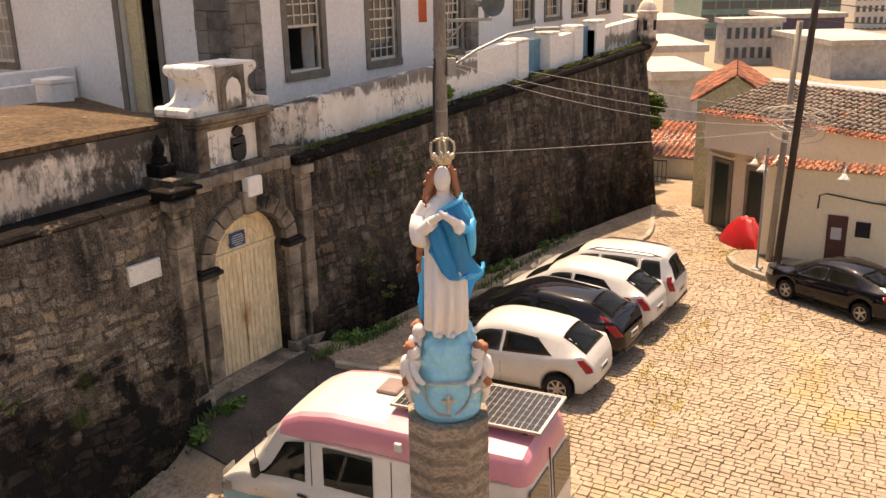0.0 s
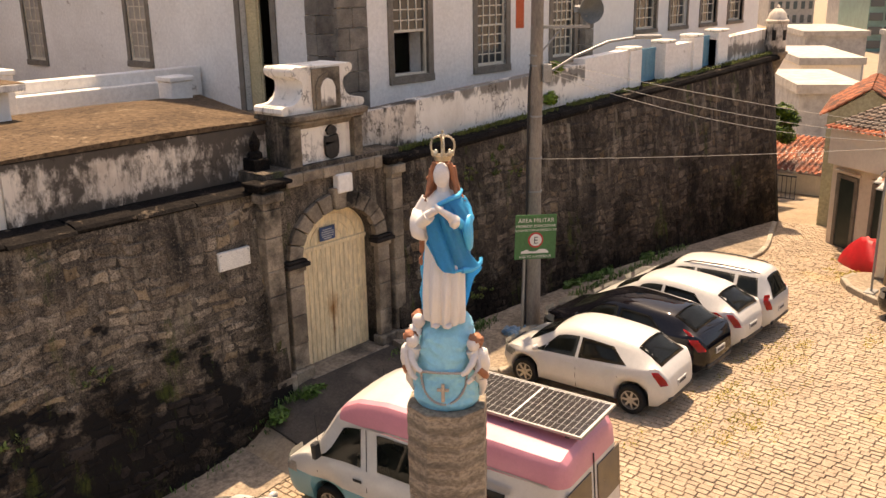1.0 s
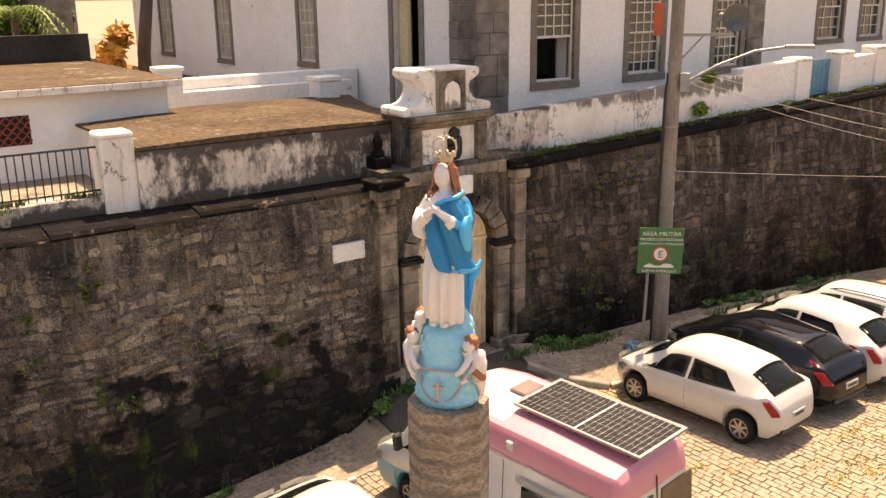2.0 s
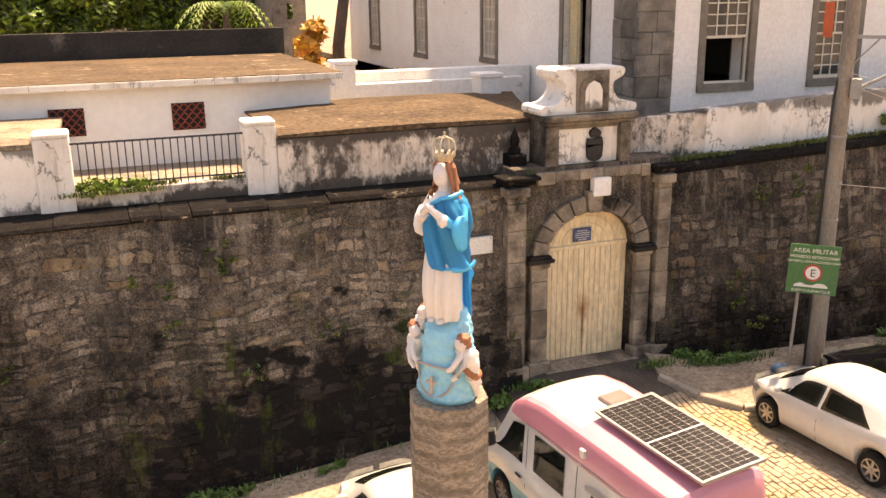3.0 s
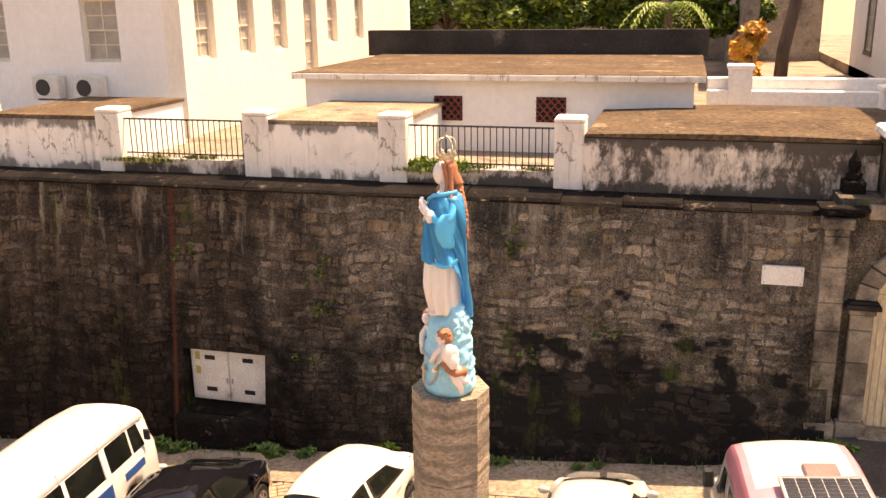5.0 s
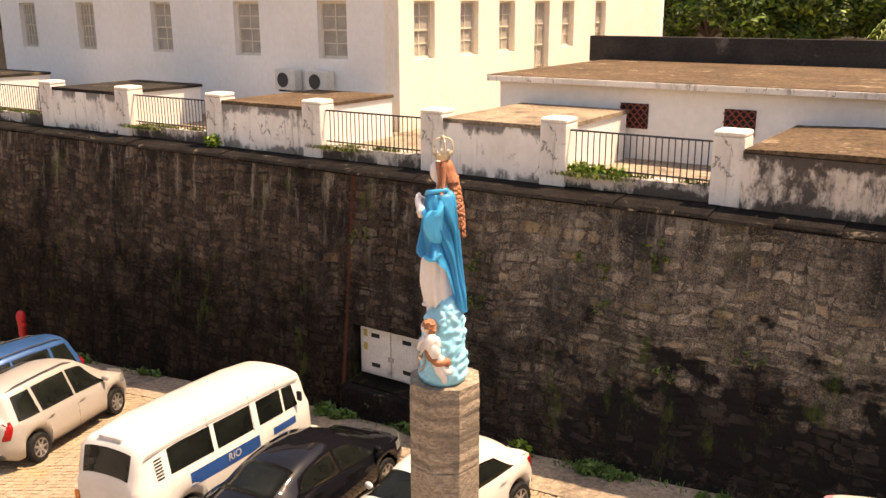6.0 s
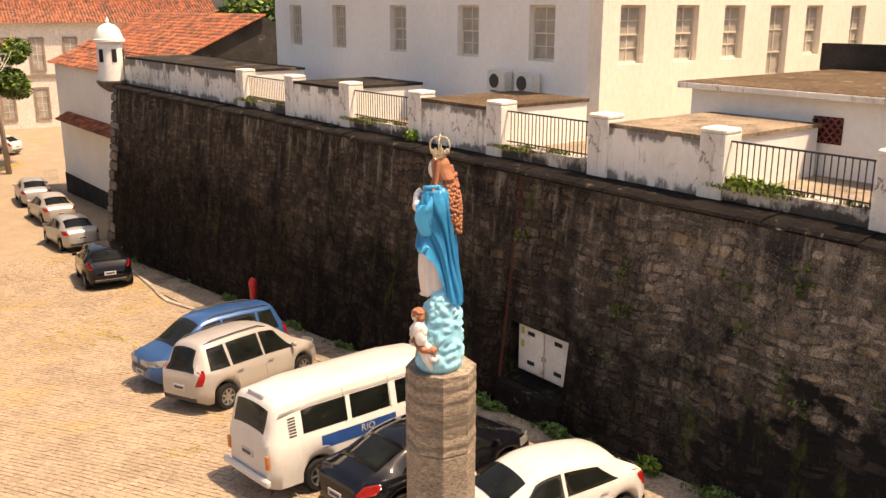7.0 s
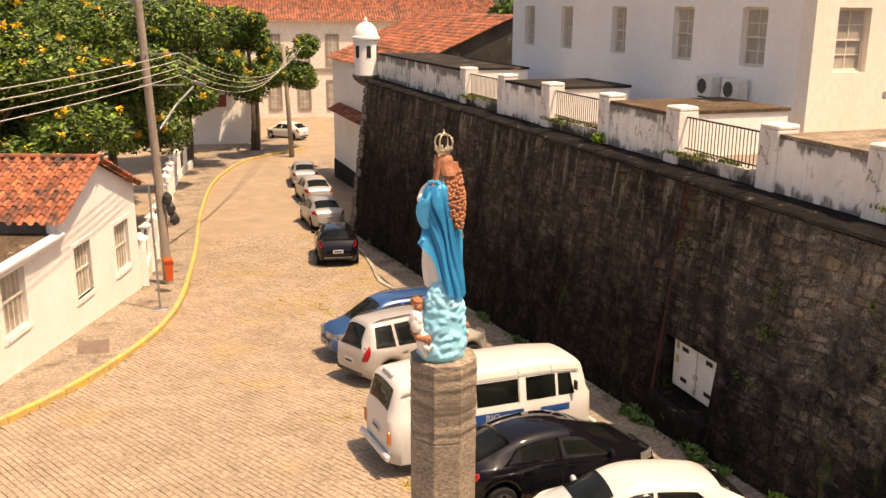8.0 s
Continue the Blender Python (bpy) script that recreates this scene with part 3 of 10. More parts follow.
# pavement under the wall, west of the gate
PW_IN = [(-62, 12.2), (-45, 8.2), (-37, 7.3), (-30, 7.0), (-20, 7.1), (-10, 7.3), (-3, 7.4), (1, 7.45), (3.6, 7.5)]
PW_OUT = [(-62, 11.2), (-45, 7.2), (-37, 6.5), (-29, 6.25), (-22.5, 5.6), (-10, 6.0), (-3, 6.0), (1, 5.95), (3.6, 6.0)]
ins = resample(PW_IN, 0.8)
outs = resample(PW_OUT, 0.8)
m = min(len(ins), len(outs))
bm = bmesh.new()
strip(bm, [(p.x, p.y) for p in ins[:m]], [(p.x, p.y) for p in outs[:m]], 0.02)
pavement_1 = whole("pavement_1", bm, M_PAVE, "worn concrete pavement in the shade of the fort wall", "pavement", kind="structure")
kerb("kerb_1", [(-44, 7.1), (-37, 6.45), (-29, 6.2), (-25, 5.75), (-22.4, 5.35), (-20.5, 5.6), (-18, 5.8), (-14, 5.85)], "low sunlit granite kerb along the pavement", M_KERB, 0.07)
# pavement under the wall, east of the gate, with the curved kerb
PE_IN = [(7.0, 7.6), (9, 7.5), (12, 7.1), (16, 6.6), (20, 6.3), (23.5, 6.3), (25.0, 7.2)]
PE_OUT = [(6.75, 6.6), (8.2, 4.95), (12, 5.3), (15.5, 4.9), (18.6, 4.6), (22, 5.55), (24.0, 6.2)]
ins = resample(PE_IN, 0.4)
n_e = len(ins)
outs = resample(PE_OUT, 0.05)
outs = [outs[round(i * (len(outs) - 1) / (n_e - 1))] for i in range(n_e)]
bm = bmesh.new()
strip(bm, [(p.x, p.y) for p in ins], [(p.x, p.y) for p in outs], 0.09)
whole("pavement_2", bm, M_PAVE, "littered concrete pavement beside the fort gate", "pavement", kind="structure")
kerb("kerb_2", PE_OUT, "curved worn granite kerb beside the gate", M_KERB, 0.11, step=0.8)
bm = bmesh.new()
strip(bm, [(q, 7.46) for q in np.arange(3.6, 7.05, 0.25)], [(q, 6.15) for q in np.arange(3.6, 7.05, 0.25)], 0.012)
whole("pavement_5", bm, M_APRON, "dark worn asphalt apron before the fort gate", "pavement", kind="structure")
# west side: pavement of the white house with its yellow kerb
YK = [(-6, -10.5), (-11.75, -5.9), (-14.9, -3.95), (-17.5, -2.75), (-19.6, -2.1), (-23, -1.45), (-31.2, -0.5), (-40, 0.35), (-49.4, 1.7), (-56, 3.4), (-61, 5.5), (-65, 9.5), (-66, 11)]
HOUSE_LINE = [(-8.5, -12), (-14.4, -7.2), (-16.6, -5.9), (-19, -4.8), (-21.8, -3.75), (-25, -3.1), (-33, -2.3), (-42, -1.6), (-52, -0.6), (-60, 1.5), (-66, 3.5), (-71, 8), (-72, 10.5)]
outs = resample(YK, 0.6)
n_e = len(outs)
ins = resample(HOUSE_LINE, 0.05)
ins = [ins[round(i * (len(ins) - 1) / (n_e - 1))] for i in range(n_e)]
bm = bmesh.new()
strip(bm, [(p.x, p.y) for p in ins], [(p.x, p.y) for p in outs], 0.13)
whole("pavement_3", bm, M_PAVE, "pale stained concrete pavement before the white house", "pavement", kind="structure")
kerb("kerb_3", YK, "kerb painted yellow, worn and chipped", M_KERBY, 0.145, width=0.17)
# east side: corner pavement before the ochre house
bm = bmesh.new()
EK = [(13.2, -4.5), (14.6, -1.8), (15.7, 0.45), (16.6, 1.6), (17.35, 1.95), (18.2, 1.75)]
outs = resample(EK, 0.3)
n_e = len(outs)
ins = resample([(16.6, -5.5), (17.2, -3), (17.6, -0.8), (17.7, 0.6), (17.75, 1.2), (18.3, 1.5)], 0.05)
ins = [ins[round(i * (len(ins) - 1) / (n_e - 1))] for i in range(n_e)]
strip(bm, [(p.x, p.y) for p in ins], [(p.x, p.y) for p in outs], 0.13)
whole("pavement_4", bm, M_PAVE, "concrete corner pavement before the ochre house", "pavement", kind="structure")
kerb("kerb_4", EK, "pale granite corner kerb", M_KERB, 0.145, step=0.7)

# ---- fort: south wall ----
FACE_TOP, FACE_Z = 7.79, 3.66


def face_y(z):
    """Plan distance of the sloping wall face at a height."""
    return FACE_TOP - (FACE_Z - z) * 0.125


def east_y(x):
    """Plan line of the eastern wall's ledge."""
    return 7.78 - 0.07 * (x - 7.4)


def east_z(x):
    return 3.82 + 0.053 * (x - 7.4)


bm = bmesh.new()
for xa, xb in ((-7.5, -7.26), (-5.53, 4.3)):
    prism(bm, [(face_y(-6), -6), (FACE_TOP, FACE_Z), (9.4, FACE_Z), (9.4, -6)], "x", xa, xb)
# niche for the service cabinet
prism(bm, [(face_y(0.6), 0.6), (FACE_TOP, FACE_Z), (9.4, FACE_Z), (9.4, 0.6)], "x", -7.26, -5.53)
prism(bm, [(face_y(-6), -6), (face_y(-0.62), -0.62), (7.86, -0.5), (7.86, 0.6), (9.4, 0.6), (9.4, -6)], "x", -7.26, -5.53)
wall_south = whole("wall_south", bm, M_MORTAR, "battered rubble wall of the fort, blackened by damp", "wall", kind="structure")

bm = bmesh.new()
loft(bm, [[(-33.6, face_y(-6), -6), (-33.6, FACE_TOP, FACE_Z), (-35.3, 9.4, FACE_Z), (-35.3, 9.4, -6)], [(-7.503, face_y(-6), -6), (-7.503, FACE_TOP, FACE_Z), (-7.503, 9.4, FACE_Z), (-7.503, 9.4, -6)]])
wall_southwest = whole("wall_southwest", bm, M_MORTAR, "battered rubble wall stretch black with mould", "wall", kind="structure")

bm = bmesh.new()
secs = []
for x in (7.2, 10, 14, 18, 21, 23.6, 24.6, 25.2, 25.4):
    k = {24.6: 0.35, 25.2: 1.1, 25.4: 2.4}.get(x, 0.0)
    zt = east_z(x) - 0.2
    yt = east_y(x) + k
    b = (zt + 6) * 0.125
    secs.append([(x + (b * 0.7 if k else 0), yt - b * (0.6 if k else 1), -6), (x, yt, zt), (x, yt + 1.7, zt), (x, yt + 1.7, -6)])
secs.append([(25.3 + 0.9, 24, -6), (25.3, 24, 4.6), (23.6, 24, 4.6), (23.6, 24, -6)])
loft(bm, secs)
wall_east = whole("wall_east", bm, M_MORTAR, "battered rubble wall ending in a rounded bastion", "wall", kind="structure")

# sentry turret on the bastion's corner
tz = thing("bartizan", "weathered grey sentry turret on the bastion's end", "turret", at=(24.3, 6.82, 0))
bm = bmesh.new()
lathe(bm, [(0.04, 3.95), (0.16, 4.2), (0.27, 4.45), (0.36, 4.62), (0.40, 4.68), (0.40, 4.74)], 18)
part("corbel", bm, M_GRANITE, tz, smooth=True, angle=40)
bm = bmesh.new()
lathe(bm, [(0.33, 4.743), (0.32, 5.62)], 18)
part("drum", bm, M_PLASTER_DARK, tz, smooth=True, angle=40)
bm = bmesh.new()
lathe(bm, [(0.34, 5.623), (0.37, 5.65), (0.37, 5.71), (0.32, 5.74), (0.26, 5.92), (0.15, 6.04), (0.05, 6.09), (0.06, 6.13), (0.01, 6.2)], 18)
part("dome", bm, M_PLASTER_DARK, tz, smooth=True, angle=40)
for a in (-110, -170, -230):
    bm = bmesh.new()
    box(bm, 0.28, 0.345, -0.06, 0.06, 5.1, 5.42, 0.0, Matrix.Rotation(radians(a), 4, "Z"))
    part("loophole", bm, M_VOID, tz)

# ledge stones along the foot of the parapets
ledge = thing("ledge_1", "projecting stone ledge, black with damp", "ledge", kind="structure")
x = -35.2
while x < 4.25:
    w = random.uniform(0.45, 1.3)
    e = min(x + w, 4.3)
    bm = bmesh.new()
    dy = random.uniform(0.0, 0.075)
    dz = random.uniform(-0.03, 0.012)
    prism(bm, [(7.71 + dy, 3.675), (7.69 + dy, 3.71 + dz), (7.73 + dy, 3.76 + dz), (7.95, 3.80 + dz), (8.45, 3.825), (8.45, 3.665), (7.78, 3.665)], "x", x + 0.006, e - 0.006)
    part("ledge_stone", bm, M_CORNICE, ledge)
    x = e
ledge2 = thing("ledge_2", "projecting stone ledge overgrown with weeds", "ledge", kind="structure")
x = 7.45
while x < 24.4:
    e = min(x + random.uniform(1.0, 1.6), 24.5)
    bm = bmesh.new()
    rows = []
    for q in (x + 0.006, e - 0.006):
        y, z = east_y(q), east_z(q)
        rows.append([(q, y - 0.04, z - 0.2), (q, y - 0.06, z - 0.12), (q, y - 0.02, z - 0.04), (q, y + 0.7, z), (q, y + 0.7, z - 0.2)])
    loft(bm, rows)
    part("ledge_stone", bm, M_CORNICE, ledge2)
    x = e

# terrace behind the parapets
bm = boxes((-35.2, 8.0, 8.46, 60, 3.3, 3.86))
terrace = whole("floor_terrace", bm, M_PAVE, "worn paved terrace floor of the fort", "floor", kind="structure")
bm = boxes((8.0, 25, 8.6, 60, 3.3, 4.25))
whole("floor_terrace_east", bm, M_PAVE, "worn paved terrace floor of the fort", "floor", kind="structure")


# ---- parapets, piers and railings ----
def pier(x, y=8.33, w=0.52, z0=3.82, z1=5.05, dirty=True):
    t = thing("parapet_pier", "white plastered parapet pier with a flat cap", "pier", "parapet piers", at=(x, y, z0))
    part("shaft", box(bmesh.new(), 0, w, 0.02, 0.5, -0.02, z1 - z0 - 0.1, 0.012), M_PIER if dirty else M_WORNWHITE, t)
    part("cap", box(bmesh.new(), -0.006, w + 0.006, 0.013, 0.507, z1 - z0 - 0.1, z1 - z0, 0.03), M_PIER, t)
    return t


def panel(x0, x1, y=8.4, z0=3.82, z1=4.78, material=None, coping=True):
    bm = boxes((x0, x1, y, y + 0.34, z0, z1))
    t = whole("parapet_panel", bm, material or M_PLASTER, "plastered parapet panel streaked with black mould", "parapet", "parapet panels", kind="structure")
    if coping:
        c = part("coping", boxes((x0, x1, y - 0.012, y + 0.36, z1 + 0.003, z1 + 0.045), bevel=0.012), M_ROOFBLACK, t)
    return t


def railing(x0, x1, y=8.55, z0=4.1, z1=4.85):
    t = thing("railing", "thin dark iron railing between two piers", "railing", "terrace railings", at=(x0, y, z0))
    L = x1 - x0
    part("top_rail", box(bmesh.new(), 0, L, -0.02, 0.02, z1 - z0 - 0.03, z1 - z0), M_IRON, t)
    part("bottom_rail", box(bmesh.new(), 0, L, -0.015, 0.015, 0.06, 0.085), M_IRON, t)
    n = max(3, round(L / 0.115))
    first = None
    for i in range(1, n):
        if first is None:
            bm = bmesh.new()
            tube(bm, [(0, 0, 0.0), (0, 0, z1 - z0 - 0.015)], 0.011, 6)
            first = part("bar", bm, M_IRON, t)
            first.location = (L * i / n, 0, 0)
        else:
            ob = first.copy()
            scene.collection.objects.link(ob)
            ob.location = (L * i / n, 0, 0)
    return t


PIERS = [-22.4, -18.95, -15.7, -12.35, -9.3, -6.15, -3.47, -0.3]
for x in PIERS:
    pier(x)
for a, b in ((-18.95, -15.7), (-12.35, -9.3), (-6.15, -3.47)):
    panel(a + 0.52, b, z1=4.81, material=M_PLASTER, coping=False)
panel(-34.5, -22.4, z1=4.90, coping=False)
panel(0.22, 4.84, y=8.3, z1=4.72, material=M_PLASTER_DARK)
for a, b in ((-22.4, -18.95), (-15.7, -12.35), (-9.3, -6.15), (-3.47, -0.3)):
    railing(a + 0.52, b)
    up = whole("parapet_panel", boxes((a + 0.52, b, 8.4, 8.72, 3.82, 4.1), bevel=0.01), M_PLASTER_DARK, "low plastered upstand beneath the iron railing", "parapet", "parapet panels", kind="structure")

# eastern parapet, rising slightly, with piers and blue gates
def east_panel(x0, x1, dz0, dz1, material, off=0.45, thick=0.34):
    bm = bmesh.new()
    rows = []
    for q in (x0, x1):
        y, z = east_y(q) + off, east_z(q)
        rows.append([(q, y, z + dz0), (q, y, z + dz1), (q, y + thick, z + dz1), (q, y + thick, z + dz0)])
    loft(bm, rows)
    return whole("parapet_panel", bm, material, "peeling white parapet panel above the ledge", "parapet", "parapet panels", kind="structure")


east_panel(6.6, 8.6, -0.02, 0.84, M_PLASTER_DARK)
east_panel(8.6, 14.4, -0.02, 0.86, M_PLASTER)
east_panel(14.4, 16.3, -0.02, 0.98, M_WORNWHITE)
east_panel(18.6, 19.6, -0.02, 0.85, M_WORNWHITE)
east_panel(20.9, 24.2, -0.02, 0.75, M_PLASTER)
for x, w in ((16.3, 0.6), (18.0, 0.6), (19.5, 0.6), (20.9, 0.7)):
    pier(x, east_y(x) + 0.36, w, east_z(x) - 0.02, east_z(x) + 1.05, dirty=False)
M_BLUEGATE = mat("faded_blue_paint", (0.10, 0.26, 0.36), (0.14, 0.32, 0.42), 3, 0.6)
for x0, x1 in ((16.9, 18.0), (20.1, 20.9)):
    t = thing("terrace_gate", "faded blue sheet metal gate between white piers", "gate", "blue gates", at=(x0, east_y(x0) + 0.62, east_z(x0)))
    L = x1 - x0
    part("bottom_rail", boxes((0, L, -0.02, 0.02, 0.04, 0.1)), M_BLUEGATE, t)
    part("top_rail", boxes((0, L, -0.02, 0.02, 0.84, 0.9)), M_BLUEGATE, t)
    for i in range(6):
        part("slat", box(bmesh.new(), L * i / 6 + 0.01, L * (i + 1) / 6 - 0.01, -0.012, 0.012, 0.02, 0.92, 0.004), M_BLUEGATE, t)


# ---- walls with openings and windows ----
def pierced(bm, length, z0, z1, thick, holes):
    """A wall along local x from 0, its face at y = 0, with holes (x0, x1, z0, z1) cut through it."""
    cuts = sorted({0.0, length, *[v for h in holes for v in h[:2]]})
    for a, b in zip(cuts, cuts[1:]):
        spans = sorted((h[2], h[3]) for h in holes if h[0] <= a + 1e-6 and h[1] >= b - 1e-6)
        z = z0
        for lo, hi in spans:
            if lo > z:
                box(bm, a, b, 0, thick, z, lo)
            z = hi
        if z1 > z:
            box(bm, a, b, 0, thick, z, z1)


WINDOWS = [0]


def window(m, x0, x1, z0, z1, surround=0.17, cols=3, rows=6, raised_low=False, barred=False, pane=None, proud=0.03, label="", inset=0.0):
    """A sash window in a wall whose face is local y = 0, seen from -y."""
    WINDOWS[0] += 1
    t = thing(f"window_{WINDOWS[0]}", label or "white sash window with small panes in a granite surround", "window", kind="structure")
    t.matrix_world = m @ Matrix.Translation((x0, 0, z0))
    w, h, s = x1 - x0, z1 - z0, surround
    if s:
        for nm, a in (("sill", (-s, w + s, -proud - 0.03, 0.25, -s, 0)), ("lintel", (-s, w + s, -proud, 0.25, h, h + s)), ("jamb", (-s, 0, -proud, 0.25, 0, h)), ("jamb", (w, w + s, -proud, 0.25, 0, h))):
            part(nm, box(bmesh.new(), *a, 0.008), M_FRAME, t)
    f = 0.05
    ya, yb = 0.16 - inset, 0.22 - inset
    bm = boxes((0, f, ya, yb, 0, h), (w - f, w, ya, yb, 0, h), (f, w - f, ya, yb, h - f, h), (f, w - f, ya, yb, 0, f))
    part("window_frame", bm, M_SASH, t)
    for k, (lo, hi) in enumerate(((h / 2, h - f), (f, h / 2))):
        if k == 1 and raised_low:
            part("meeting_rail", boxes((f, w - f, ya + 0.005, yb - 0.005, h / 2 - 0.03, h / 2 + 0.03)), M_SASH, t)
            continue
        y = (0.17 if k == 0 else 0.195) - inset
        pn = part("pane", boxes((f, w - f, y + 0.012, y + 0.018, lo, hi)), pane or M_GLASS, t)
        bm = bmesh.new()
        for i in range(1, cols):
            xx = f + (w - 2 * f) * i / cols
            box(bm, xx - 0.014, xx + 0.014, y - 0.01, y + 0.012, lo, hi)
        nr = rows // 2
        for i in range(nr + 1):
            zz = lo + (hi - lo) * i / nr
            box(bm, f, w - f, y - 0.013, y + 0.010, zz - (0.022 if i in (0, nr) else 0.013), zz + (0.022 if i in (0, nr) else 0.013))
        part("muntins", bm, M_SASH, t)
    if barred:
        for i in range(1, 6):
            bm = bmesh.new()
            tube(bm, [(w * i / 6, 0.08, 0), (w * i / 6, 0.08, h)], 0.014, 6)
            part("bar", bm, M_SASH, t)
    return t


def wall_run(name, m, length, z0, z1, thick, holes, material, label):
    bm = bmesh.new()
    pierced(bm, length, z0, z1, thick, holes)
    ob = whole(name, bm, material, label, "wall", kind="structure")
    ob.matrix_world = m
    return ob


def frame_at(x, y, turn):
    return pose(x, y, 0, 0, 0, turn)


# western barracks: south face along y = 12.35, east face along x = -9.4
mW = frame_at(-27.1, 12.35, 0)
wx = [(-25.9, -24.98), (-22.7, -21.78), (-19.0, -18.08), (-15.42, -14.42), (-12.28, -11.28)]
holes = [(a + 27.1, b + 27.1, 5.64, 7.12) for a, b in wx]
wall_run("wall_barracks_south", mW, 17.05, 3.8, 9.5, 0.45, holes, M_WHITE, "white limewashed barracks wall in shade")
for i, h in enumerate(holes):
    window(mW, *h, surround=0.0, cols=2, rows=4, barred=i < 2, pane=M_CURTAIN, label="deep set sash window in the white barracks wall")
mE = frame_at(-9.6, 12.35, 90)
eh = [(13.0, 13.95), (15.2, 16.15), (17.3, 18.25), (19.5, 20.5), (21.4, 22.3), (24, 24.9)]
holes = [(a - 12.35, b - 12.35, 5.64 if i != 3 else 4.4, 7.12) for i, (a, b) in enumerate(eh)]
wall_run("wall_barracks_east", mE, 18.0, 3.8, 9.5, 0.45, holes, M_CREAM, "cream limewashed barracks wall in full sun")
for h in holes:
    window(mE, *h, surround=0.0, cols=2, rows=4, pane=M_CURTAIN, label="deep set sash window in the sunlit barracks wall")
whole("roof_barracks", boxes((-27.4, -9.3, 12.0, 31, 9.5, 9.8)), M_TILE, "flat tiled roof of the barracks", "roof", kind="structure")
whole("wall_barracks_back", boxes((-27.1, -26.7, 12.8, 30.3, 3.8, 9.5), (-26.7, -9.6, 30.35, 30.7, 3.8, 9.5)), M_WHITE, "plain white rear walls of the barracks", "wall", kind="structure")

# eastern palace: south face near y = 9.5, west face at x = 8.0
mP = pose(8.0, 9.72, 0, 0, 0, -1.7)
ph = [(9.6, 10.7), (12.45, 13.55), (15.55, 16.55)]
holes = [(a - 8.0, b - 8.0, 5.05, 7.0) for a, b in ph]
wall_run("wall_palace_south", mP, 9.4, 3.9, 11.6, 0.6, holes, M_WORNWHITE, "peeling white palace wall")
for i, h in enumerate(holes):
    window(mP, *h, surround=0.17, cols=4, rows=8, raised_low=i == 0, inset=0.10)
mPw = pose(8.0, 32.0, 0, 0, 0, -90)
wh = [(11.85, 12.95, 3.95, 7.0), (16.85, 17.75, 5.2, 7.3), (22.5, 23.5, 5.0, 7.3), (27.8, 28.9, 5.0, 7.3)]
holes = [(32.0 - b, 32.0 - a, c, d) for a, b, c, d in wh]
wall_run("wall_palace_west", mPw, 22.27, 3.8, 11.6, 0.5, holes, M_WORNWHITE, "white palace wall seen along the terrace")
for h in holes[1:]:
    window(mPw, *h, surround=0.16, cols=3, rows=6, pane=M_CURTAIN, inset=0.14)
t = thing("door_1", "tall palace doorway with one pale yellow leaf standing open", "door", kind="structure")
t.matrix_world = mPw @ Matrix.Translation((holes[0][0], 0, 3.95))
part("jamb", boxes((-0.17, 0, -0.04, 0.25, -0.1, 3.05)), M_FRAME, t)
part("jamb", boxes((1.1, 1.27, -0.04, 0.25, -0.1, 3.05)), M_FRAME, t)
part("lintel", boxes((-0.17, 1.27, -0.04, 0.25, 3.05, 3.22)), M_FRAME, t)
part("door_leaf", boxes((0.02, 0.5, 0.14, 0.19, 0.02, 3.0), (0.08, 0.44, 0.12, 0.14, 0.2, 1.2), (0.08, 0.44, 0.12, 0.14, 1.4, 2.8), bevel=0.006), mat("pale_yellow_door_paint", (0.62, 0.52, 0.30), (0.55, 0.45, 0.26), 2, 0.6), t)
whole("roof_palace", boxes((7.4, 17.9, 9.1, 33, 11.6, 11.9)), M_TILE, "roof of the white palace", "roof", kind="structure")
whole("roof_palace_far", boxes((17.92, 30.9, 9.7, 33, 9.6, 9.9)), M_TILE, "roof of the lower palace block", "roof", kind="structure")
whole("wall_palace_back", boxes((8.5, 17.4, 31.4, 32.0, 3.8, 11.6), (17.0, 17.39, 10.2, 31.4, 3.8, 11.6), (8.6, 17.0, 10.6, 31.3, 3.86, 4.0)), M_WHITE, "plain rear walls of the palace", "wall", kind="structure")
# quoin stones at the palace corners
def quoin(name, xa, m, w):
    q = thing(name, "corner pilaster of rough granite blocks", "quoin", kind="structure")
    z = 4.0
    while z < 8.5:
        h = random.uniform(0.34, 0.5)
        cut = random.choice((0.5, 0.62, 0.38, 1.0))
        for a, b in ((0, cut), (cut, 1.0)):
            if b - a < 0.05:
                continue
            ob = part("quoin_stone", box(bmesh.new(), xa + a * w + 0.005, xa + b * w - 0.005, -0.05 - random.uniform(0, 0.015), 0.1, z + 0.005, z + h - 0.005, 0.012), M_QUOIN, q)
        z += h
    q.matrix_world = m
    return q


quoin("quoin_1", -0.06, mP, 0.86)
quoin("quoin_3", 22.27 - 0.95, mPw, 0.95)
quoin("quoin_2", 8.75, mP, 0.7)
# second white palace block further east
mQ = frame_at(17.4, 10.0, 0)
qh = [(20.9, 22.2), (23.2, 24.4), (25.5, 26.7), (27.8, 29.0)]
holes = [(a - 17.4, b - 17.4, 5.5, 7.4) for a, b in qh]
wall_run("wall_palace_far", mQ, 13.2, 3.9, 9.6, 0.5, holes, M_WHITE, "white palace wall with grey windows")
for h in holes:
    window(mQ, *h, surround=0.12, cols=3, rows=6, inset=0.08)
whole("wall_palace_end", boxes((30.1, 30.6, 10.5, 32, 0, 9.6)), M_WHITE, "plain end wall of the palace", "wall", kind="structure")


